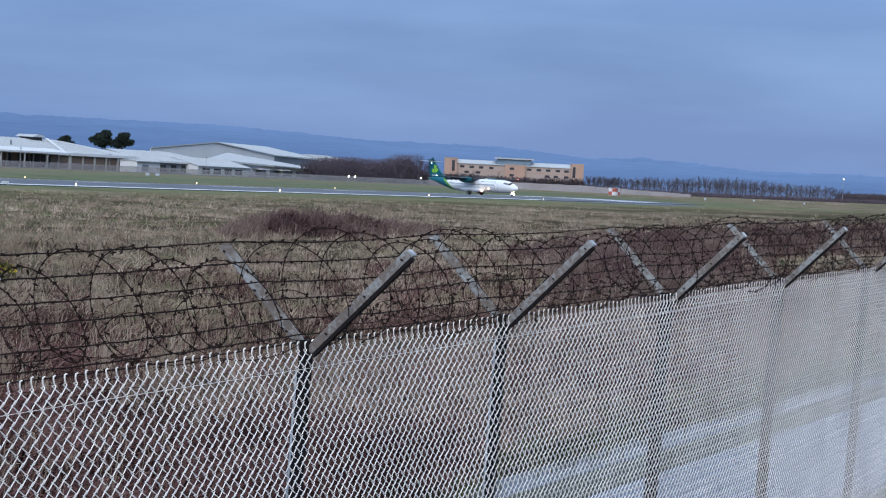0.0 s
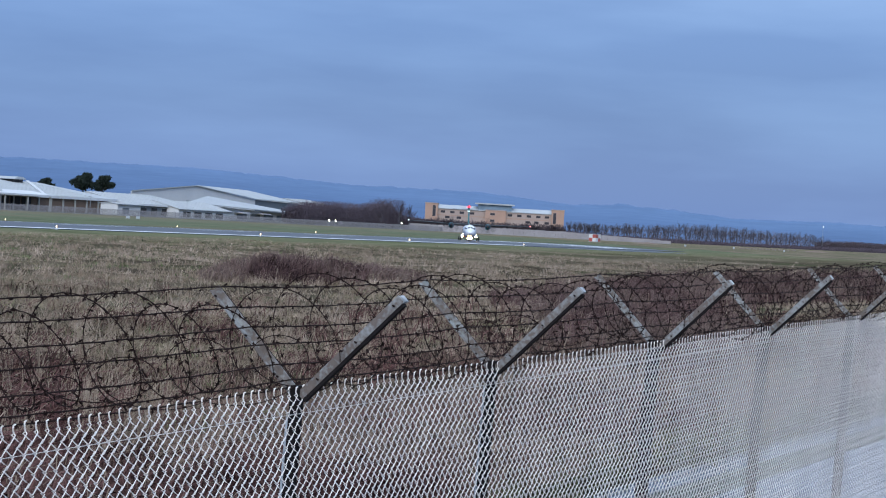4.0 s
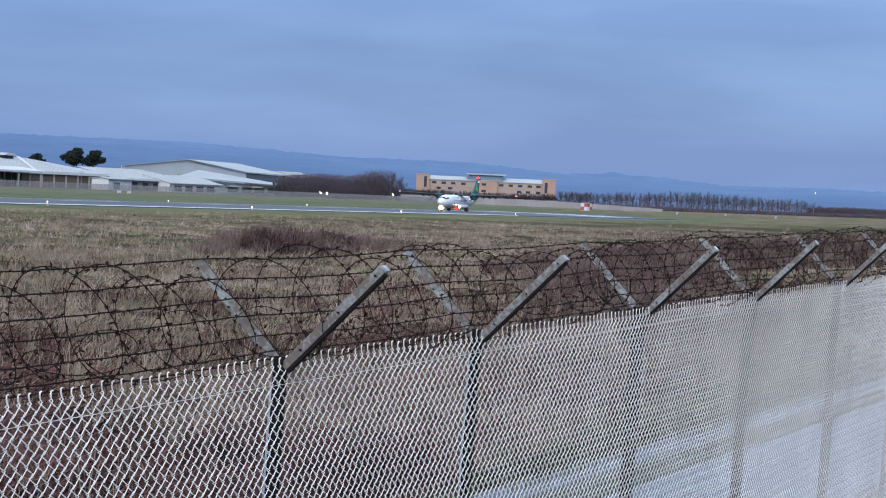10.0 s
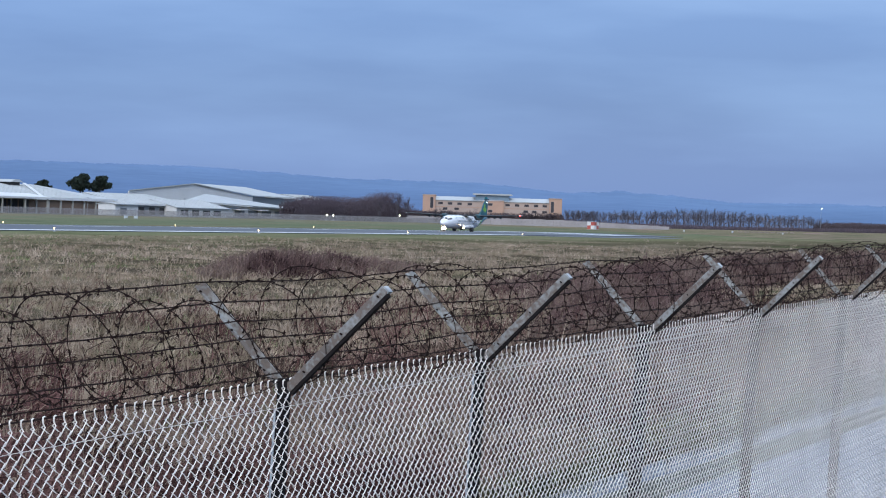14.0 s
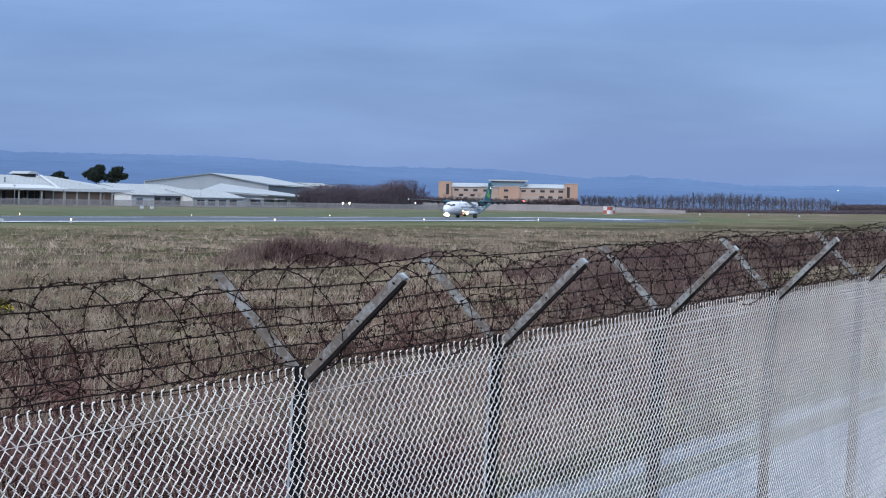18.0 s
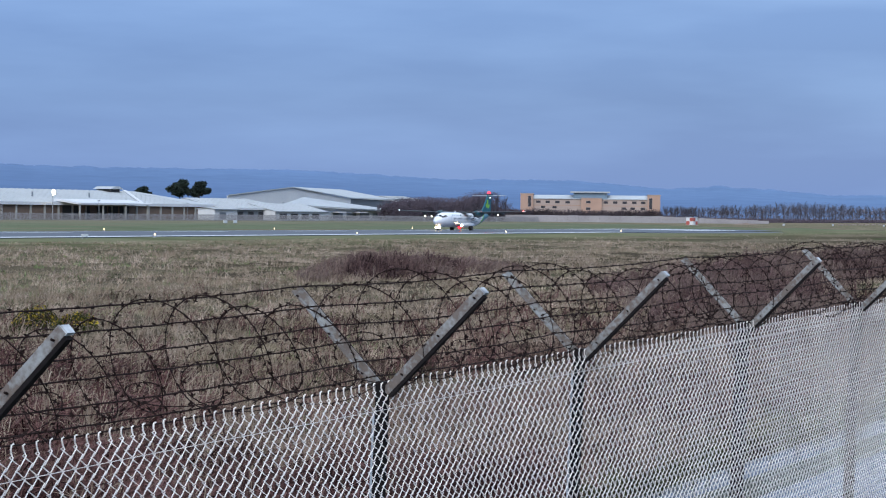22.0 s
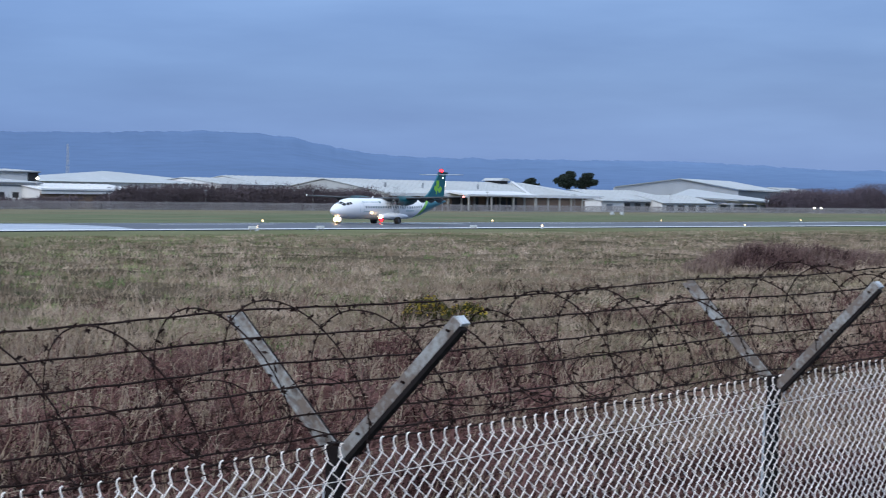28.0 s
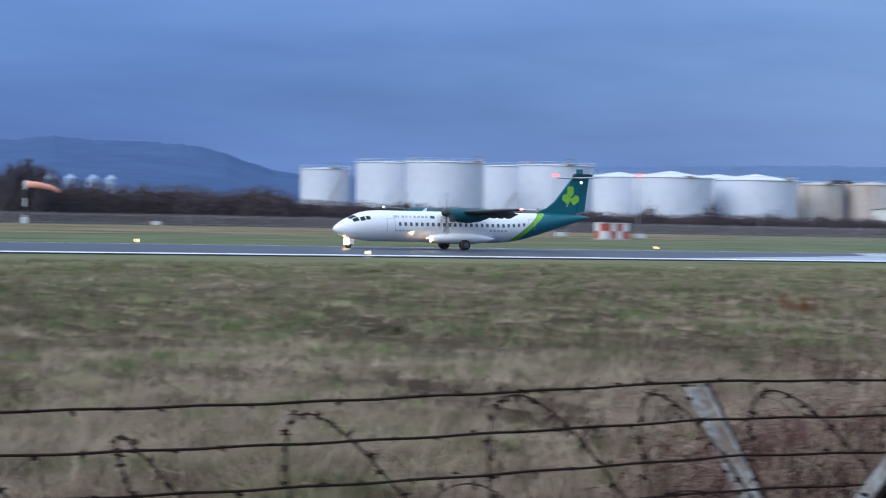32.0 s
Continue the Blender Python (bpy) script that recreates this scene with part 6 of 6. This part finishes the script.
tagged(tris("woodland", brush(line_at(470, ((25.88, 0.28), (25.5, 0.40), (24.9, 0.41), (24.1, 0.38), (23.85, 0.46), (23.58, 0.57), (23.35, 0.44), (23.05, 0.20), (22.9, 0.14), (22.0, 0.06))), 42.0, 0.30, 14, 4.0), M_WOOD), "dense bare brown wood beside the office block", "woodland", kind="stuff")
tagged(tris("hedge", brush([(at_x(az, 405), 405, up_z(el, az, 405)) for az, el in ((19.3, 0.0), (19.0, 0.0), (18, -0.04), (15, -0.05), (13, -0.03), (11, 0.01), (9.5, 0.03))], 22.0, 0.32, 8, 5.0), M_WOOD), "dark low hedge along the far field edge", "hedge", kind="stuff")
office_hedge = [(1196 * math.cos(radians(a_)), 1196 * math.sin(radians(a_)), EYE_Z + 1196 * math.tan(radians(e_))) for a_, e_ in ((23.2, 0.10), (22.3, 0.14), (21.4, 0.12), (20.4, 0.14), (19.2, 0.11))]
tagged(tris("hedge", brush(office_hedge, 30.0, 0.42, 6, 7.0), M_TWIG), "dark bare hedge before the office block", "hedge", kind="stuff")
for az_, el_, w_ in ((56.53, 0.42, 5.0), (54.95, 0.62, 4.0), (53.4, 0.42, 6.0), (58.2, 0.30, 5.0), (52.2, 0.30, 4.5), (51.0, 0.28, 6.0), (67.9, 0.62, 6.0), (66.3, 0.60, 6.0)):
    bx_, bz_ = at_x(az_, 463), up_z(el_, az_, 463)
    tagged(tris("bare_bush", brush([(bx_ - w_, 463, bz_ * 0.45), (bx_ - w_ * 0.4, 463, bz_ * 0.9), (bx_ + w_ * 0.3, 463, bz_), (bx_ + w_, 463, bz_ * 0.4)], 20.0, 0.20, 4, az_), M_TWIG), "bare brown bush standing before the tanks", "bush", kind="stuff")
# boundary wall at the foot of the hedge
M_WALL = mat("dull_concrete_panel", (0.33, 0.305, 0.305), rough=0.9, vary=0.2, scale=0.1, fine=1.0, rand=0.08)
bwall = thing("boundary_wall", "dull grey-brown concrete panel wall below the office hedge", "wall")
for k in range(25):
    a_, b_ = (Vector((1184 * math.cos(radians(v)), 1184 * math.sin(radians(v)), 0)) for v in (23.3 - 0.265 * k, 23.3 - 0.265 * k - 0.263))
    n_ = Vector((a_.y - b_.y, b_.x - a_.x, 0)).normalized() * 0.25
    part("panel", prism([a_, b_, b_ + n_, a_ + n_], (0, 0, 3.45 + 0.08 * math.sin(k * 2.3) - 0.17 * max(0, k - 14))), M_WALL, bwall)
tagged(tris("hedge", brush([(at_x(az, 430), 430, up_z(el, az, 430)) for az, el in ((12.8, 0.10), (12, 0.14), (11.2, 0.12), (10, 0.15))], 9.0, 0.5, 10, 6.0), M_TWIG), "dark low hedge along the far field edge", "hedge", kind="stuff")


# twig colour lightened and greyed to hold the haze before the far trees
M_CROWN = mat("haze_grey_twigs", (0.165, 0.155, 0.182), rough=1.0, spec=0.0, vary=0.4, scale=0.1, fine=1, island=0.4)


def bare_tree(x, y, hgt, spread, label, group, twig_m=None):
    t = thing("bare_tree", label, "tree", group, at=(x, y, 0))
    tip = Vector((rng.normal(0, 0.3), rng.normal(0, 0.3), hgt * 0.85))
    part("trunk", tubed([(0, 0, 0), tip * 0.4, tip * 0.75, tip], [hgt * 0.02, hgt * 0.014, hgt * 0.008, hgt * 0.003], 6), M_BARKGREY, t)
    bm = bmesh.new()
    tw = []
    for k in range(14):
        f = 0.22 + 0.65 * k / 14
        a = rng.random() * 2 * math.pi
        base = tip * f
        ln = spread * (1.25 - f) * (0.7 + 0.5 * rng.random())
        end = base + Vector((math.cos(a) * ln, math.sin(a) * ln, ln * 1.5 + 0.08 * hgt))
        tube(bm, [base, base.lerp(end, 0.5) + Vector((0, 0, -0.1 * ln)), end], [hgt * 0.007, hgt * 0.004, hgt * 0.0015], 4)
        for j in range(34):
            p = base.lerp(end, 0.25 + 0.75 * rng.random())
            d = Vector((rng.normal(0, 0.35), rng.normal(0, 0.35), 1.0)) * ln * 0.55
            tw.append([p - Vector((0.09, 0.05, 0)), p + Vector((0.09, -0.05, 0)), p + d])
    part("branchwork", bm, M_BARKGREY, t)
    tris("crown", np.array([[tuple(v) for v in q] for q in tw]), twig_m or M_CROWN, t)


tagged(tris("tree_belt", brush(line_at(440, ((19.25, 0.16), (18.3, 0.20), (17, 0.25), (15.8, 0.33), (15.1, 0.34), (14.5, 0.28), (13.1, 0.25), (12.75, 0.05))), 1.1, 0.55, 8, 9.0), M_CROWN), "grey-lilac bare twigs of a windbreak belt", "trees", kind="stuff")
az = 19.2
k = 0
while az > 12.75:
    yy = 425 + 14 * rng.random()
    el = float(np.interp(az, [12.7, 13.1, 14.5, 15.1, 15.8, 17, 18.3, 19.2], [0.12, 0.33, 0.36, 0.45, 0.44, 0.35, 0.30, 0.26])) * (0.8 + 0.3 * rng.random())
    bare_tree(at_x(az, yy), yy, up_z(el, az, yy), 2.2 + 1.2 * rng.random(), "slender bare winter tree in a windbreak row", "windbreak trees")
    az -= 0.05 + 0.13 * rng.random() ** 1.5
for az, el in ((72.9, 1.0), (72.6, 1.15), (72.3, 1.30), (72.1, 1.22), (71.9, 1.05), (24.0, 0.42), (23.55, 0.58), (23.3, 0.45)):
    yy = 462.0
    bare_tree(at_x(az, yy), yy, up_z(el, az, yy), 3.5, "bare winter tree behind the airfield fence", "", M_WOOD)


def conifer(az, el, y, w, label):
    z = up_z(el, az, y)
    t = thing("pine_tree", label, "tree", at=(at_x(az, y), y, 0))
    part("trunk", tubed([(0, 0, 0), (0.2, 0, z * 0.5), (0, 0, z * 0.9)], [0.5, 0.35, 0.1], 8), M_TRUNKFAR, t)
    bm = bmesh.new()
    cl = []
    for k in range(16):
        a, f = rng.random() * 2 * math.pi, 0.64 + 0.29 * (k / 15)
        rr = w * (1.0 if f < 0.80 else 0.5) * rng.random() ** 0.5
        c = Vector((rr * math.cos(a), rr * math.sin(a), z * f))
        tube(bm, [(0, 0, z * (f - 0.12)), c], [0.16, 0.05], 5)
        cl.append(c)
    part("branchwork", bm, M_TRUNKFAR, t)
    tr = []
    for c in cl:
        m = 240
        v = rng.normal(size=(m, 3))
        v /= np.linalg.norm(v, axis=1, keepdims=True)
        p = np.array(c) + v * (w * 0.40 * rng.random((m, 1)) ** 0.4) * [1, 1, 0.62]
        d, e = rng.normal(size=(m, 3)) * 0.55, rng.normal(size=(m, 3)) * 0.4
        tr.append(np.stack([p - e, p + e, p + d], 1))
    tris("crown", np.concatenate(tr), M_CONIFER, t)


conifer(31.50, 0.80, 575, 5.5, "dark evergreen pine rising behind the hall roof")
conifer(31.03, 0.76, 575, 4.8, "dark evergreen pine rising behind the hall roof")
conifer(32.42, 0.61, 575, 3.4, "smaller dark evergreen behind the hall roof")

# ---- airfield details ----
M_ORANGE = mat("windsock_cloth", (0.80, 0.36, 0.27), rough=0.8, vary=0.1)
M_REDLAMP = mat("obstruction_glow", (0.9, 0.1, 0.08), emit=(1.0, 0.06, 0.05), power=8.0)


def mast(az, y, el, label, lamp=None, wide=0.18, lamp_r=0.3):
    z = up_z(el, az, y)
    t = thing("light_mast", label, "mast", at=(at_x(az, y), y, 0))
    part("pole", tubed([(0, 0, 0), (0, 0, z * 0.5), (0, 0, z)], [wide, wide * 0.8, wide * 0.6], 8), M_STEEL, t)
    part("base", boxed(-0.4, 0.4, -0.4, 0.4, 0, 0.25, bevel=0.03), M_COLUMN, t)
    head = part("lamp_head", boxed(-0.5, 0.5, -0.3, 0.3, z - 0.1, z + 0.25, bevel=0.05), M_STEEL, t)
    if lamp:
        part("lamp", tubed([(0, -0.32, z + 0.05), (0, -0.40, z + 0.05)], lamp_r, 10), lamp, head, "lit lamp")
    return t


mast(56.96, 460, 1.09, "steel mast with a red obstruction light", M_REDLAMP, 0.11, 0.4)
mast(59.07, 460, 1.05, "steel mast with a red obstruction light", M_REDLAMP, 0.11, 0.4)
mast(34.64, 486, 0.44, "floodlight mast at the factory hall", M_FLOOD, 0.2, 1.1)
mast(44.79, 498, 0.45, "small floodlight by the white works", M_FLOOD, 0.2, 0.45)
mast(12.92, 420, 0.47, "far light mast beyond the bare trees", M_FLOOD, 0.14, 0.38)
mast(25.33, 446, -0.06, "low lit approach light", M_FLOOD, 0.12, 0.42)
mast(25.17, 446, -0.06, "low lit approach light", M_FLOOD, 0.12, 0.42)
mast(23.5, 446, -0.02, "low lit approach light", M_FLOOD, 0.12, 0.35)
# lattice mast
LM = thing("lattice_mast", "thin grey lattice radio mast", "mast", at=(at_x(44.04, 620), 620, 0))
zt = up_z(1.32, 44.04, 620)
for sx_, sy_ in ((-0.7, -0.7), (0.7, -0.7), (0, 0.8)):
    part("leg", tubed([(sx_, sy_, 0), (sx_ * 0.3, sy_ * 0.3, zt)], 0.09, 5), M_STEEL, LM)
for k in range(9):
    z, f = zt * k / 9, 1 - 0.7 * k / 9
    part("brace", tubed([(-0.7 * f, -0.7 * f, z), (0.7 * f * 0.93, -0.7 * f, z + zt / 9)], 0.05, 4), M_STEEL, LM)

# windsock
WX, WY = at_x(72.34, 449), 449
ws = thing("windsock", "orange windsock blown level on a banded pole", "windsock", at=(WX, WY, 0))
wz = up_z(0.62, 72.34, WY)
for k in range(5):
    part("pole_band", tubed([(0, 0, wz * k / 5), (0, 0, wz * (k + 1) / 5)], 0.22, 8), M_SIGNWHITE if k % 2 == 0 else M_SHADE, ws)
bm = bmesh.new()
tube(bm, [(0.2, -0.1, wz - 0.6), (2.6, -0.6, wz - 0.75), (5.0, -1.1, wz - 1.2), (6.9, -1.4, wz - 2.0)], [0.75, 0.66, 0.52, 0.36], 12)
smooth(part("sock", bm, M_ORANGE, ws, "orange tapered cloth sleeve"))
part("hoop", tubed([(0, 0, wz - 0.6), (0.3, -0.12, wz - 0.6)], 0.8, 12), M_SIGNWHITE, ws)
part("footing", boxed(-0.55, 0.55, -0.55, 0.55, 0, 1.3, bevel=0.05), M_SIGNWHITE, ws)


def small_sign(az, y, w, hgt, label, m_=None):
    t = thing("airfield_sign", label, "sign", "airfield signs", at=(at_x(az, y), y, 0))
    for s in (-0.35, 0.35):
        part("leg", tubed([(s * w, 0, 0), (s * w, 0, 0.35)], 0.04, 6), M_STEEL, t)
    part("panel", boxed(-w / 2, w / 2, -0.12, 0.12, 0.3, 0.3 + hgt, bevel=0.03), m_ or M_SIGNWHITE, t)


for az in (39.41, 37.71, 33.84):
    small_sign(az, 158.5, 1.3, 0.3, "low pale airfield sign board beside the runway")
for az, y in ((30.35, 330), (30.1, 330), (16.31, 250), (13.85, 222), (15.1, 250), (58.9, 330), (56.9, 320), (69.1, 430)):
    small_sign(az, y, 1.2 if y < 217 else 1.9, 0.5 if y < 217 else 0.75, "small white airfield equipment box on legs")
# added boards stand in for a reddish line of bare earth
for k in range(9):
    az = 14.9 - 0.16 * k
    small_sign(az, 265, 8.5, 0.4, "low rust-coloured board in place of an earth bank", M_RUSTSTAIR)
# light posts before the factory
for k, az in enumerate((45.9, 43.0, 40.6, 37.9, 36.0, 33.5, 31.3, 28.9)):
    mast(az, 470, 0.24 if k % 2 else 0.2, "thin grey lamp post inside the works fence", None, 0.1)
M_EARTH = mat("bare_earth", (0.20, 0.13, 0.085), rough=0.95, vary=0.3, scale=0.2, fine=2)
# raised earth banks on the far grass
for az, y, L in ((13.4, 270, 60), (17.6, 300, 40)):
    bm = bmesh.new()
    n = 14
    rows_ = []
    for i in range(n + 1):
        xx, hh = L * i / n, 0.9 * math.sin(math.pi * i / n) * (0.8 + 0.2 * math.sin(i * 2.1))
        rows_.append([bm.verts.new((xx, d, max(q * hh, -0.05))) for d, q in ((-4, 0), (-1.5, 0.8), (0, 1), (1.5, 0.8), (4, 0))])
    for a, b in zip(rows_, rows_[1:]):
        for j in range(4):
            bm.faces.new((a[j], b[j], b[j + 1], a[j + 1]))
    bank = smooth(part("earth_bank", bm, M_EARTH))
    bank.location = (at_x(az, y), y, 0)
    tagged(bank, "low bank of bare brown earth on the grass", "earth bank", kind="stuff")

# rough brown ground before the windbreak
M_ROUGH = zoned("rough_brown_field", "Y", [(150, (0.200, 0.160, 0.115)), (300, (0.190, 0.160, 0.105)), (360, (0.225, 0.178, 0.125)), (450, (0.235, 0.190, 0.140))], 0.95, 0.35, 0.03, 0.4, wobble=14.0, patches=(((0.125, 0.130, 0.070), (0.02, 0.05, 0.0), 0.46, 0.60, 0.8), ((0.31, 0.245, 0.170), (0.03, 0.09, 0.0), 0.52, 0.66, 0.7), ((0.09, 0.075, 0.052), (0.05, 0.16, 0.0), 0.58, 0.70, 0.6)))
edge = [(r_ * math.cos(radians(a_)), r_ * math.sin(radians(a_))) for a_, r_ in ((22.5, 1060), (20.5, 980), (19.4, 900), (18.2, 820), (17.0, 760), (16.0, 790), (15.0, 700), (14.0, 680), (12.0, 640), (9.0, 620))]
back = [(at_x(9.0, 449), 449), (at_x(22.9, 449), 449)]
tagged(part("rough_field", prism([(a, b, 0.004) for a, b in edge + back], (0, 0, 0.03)), M_ROUGH), "rough brown grass before the bare trees", "field", kind="structure")

brown = [(at_x(a_, y_), y_, 0.004) for a_, y_ in ((78, 285), (73, 300), (71, 292), (69, 312), (66, 300), (64, 318), (61, 305), (58.5, 330), (56, 322), (54.5, 360), (55, 448), (66, 449), (78, 449))]
tagged(part("rough_field", prism(brown[::-1], (0, 0, 0.03)), M_ROUGH), "rough brown grass strip before the tank farm", "field", kind="structure")


def motions():
    """The airliner turns round at the runway's end and rolls off to take off."""
    track = [(0, 470.8, 191.1, 250), (0.5, 470.6, 189.9, 244), (1, 470.1, 189.2, 236), (1.5, 469.7, 188.5, 228), (2, 469.3, 187.9, 223.5), (2.5, 469.0, 187.6, 218), (3, 468.8, 187.3, 213), (3.5, 468.6, 187.1, 207),
             (5.5, 467.9, 187.1, 197), (6, 467.6, 187.1, 194), (6.5, 467.4, 187.1, 192.6), (7, 467.3, 187.1, 191.2), (8, 467.2, 187.1, 188), (9, 467.1, 187.1, 185.2), (10, 466.9, 187.1, 183.2), (12, 466.3, 187.1, 181), (14, 466.1, 187.1, 180)]
    nose = [(16.5, 451.8), (17, 450.3), (17.5, 448.6), (18, 446.6), (18.5, 443.7), (19, 439.8), (19.5, 435.0), (20, 429.4), (20.5, 423.4), (21, 416.6), (21.5, 408.9), (22, 400.5), (22.5, 391.5), (23, 381.5), (23.5, 370.7), (24, 359.2), (24.5, 347.1),
            (26.5, 292.6), (27, 277.7), (27.5, 261.6), (28, 244.8), (28.5, 227.5), (29, 210.2), (29.5, 191.9), (30, 172.5), (30.5, 152.5), (31, 131.9), (31.5, 110.6), (32, 89.05)]
    rows = track + [(t, x + 12.1, 187.1, 180) for t, x in nose]
    walk(plane, [(t, pose(x, y, 0.332 - GEAR, 0, 0, h)) for t, x, y, h in rows])
    ts = [0.1 * k for k in range(321)]
    for hub in props:
        at = Matrix.Translation(hub.location)
        walk(hub, [(k / FPS, at @ pose(0, 0, 0, 86.0 * k, 0, 0)) for k in range(32 * FPS + 1)])
    xs_ = np.interp(ts, [r[0] for r in rows], [r[1] for r in rows])
    for hub, r in wheels:
        at = Matrix.Translation(hub.location)
        turn = np.cumsum([min(70.0, math.degrees(abs(x - xs_[max(k - 1, 0)]) / r)) for k, x in enumerate(xs_)])
        walk(hub, [(t, at @ pose(0, 0, 0, 0, float(a), 0)) for t, a in zip(ts, turn)])
    # the beacons flash towards the fence every 1.2 s and rest turned away
    hd = np.interp(ts, [r[0] for r in rows], [r[3] for r in rows])
    ys_ = np.interp(ts, [r[0] for r in rows], [r[2] for r in rows])
    for hub in beacons:
        at = Matrix.Translation(hub.location)
        rs = []
        for k, t in enumerate(ts):
            face = math.degrees(math.atan2(-ys_[k], -xs_[k])) - hd[k]
            turn, part_ = divmod(round(10 * t) - 4 + 6, 12)
            swing = float(np.interp(part_ - 6, range(-6, 7), (-180, -176, -170, -160, -120, -45, 0, 45, 120, 160, 170, 176, 180)))
            rs.append((t, at @ pose(0, 0, 0, 0, 0, face + swing + 360.0 * turn)))
        walk(hub, rs)


motions()
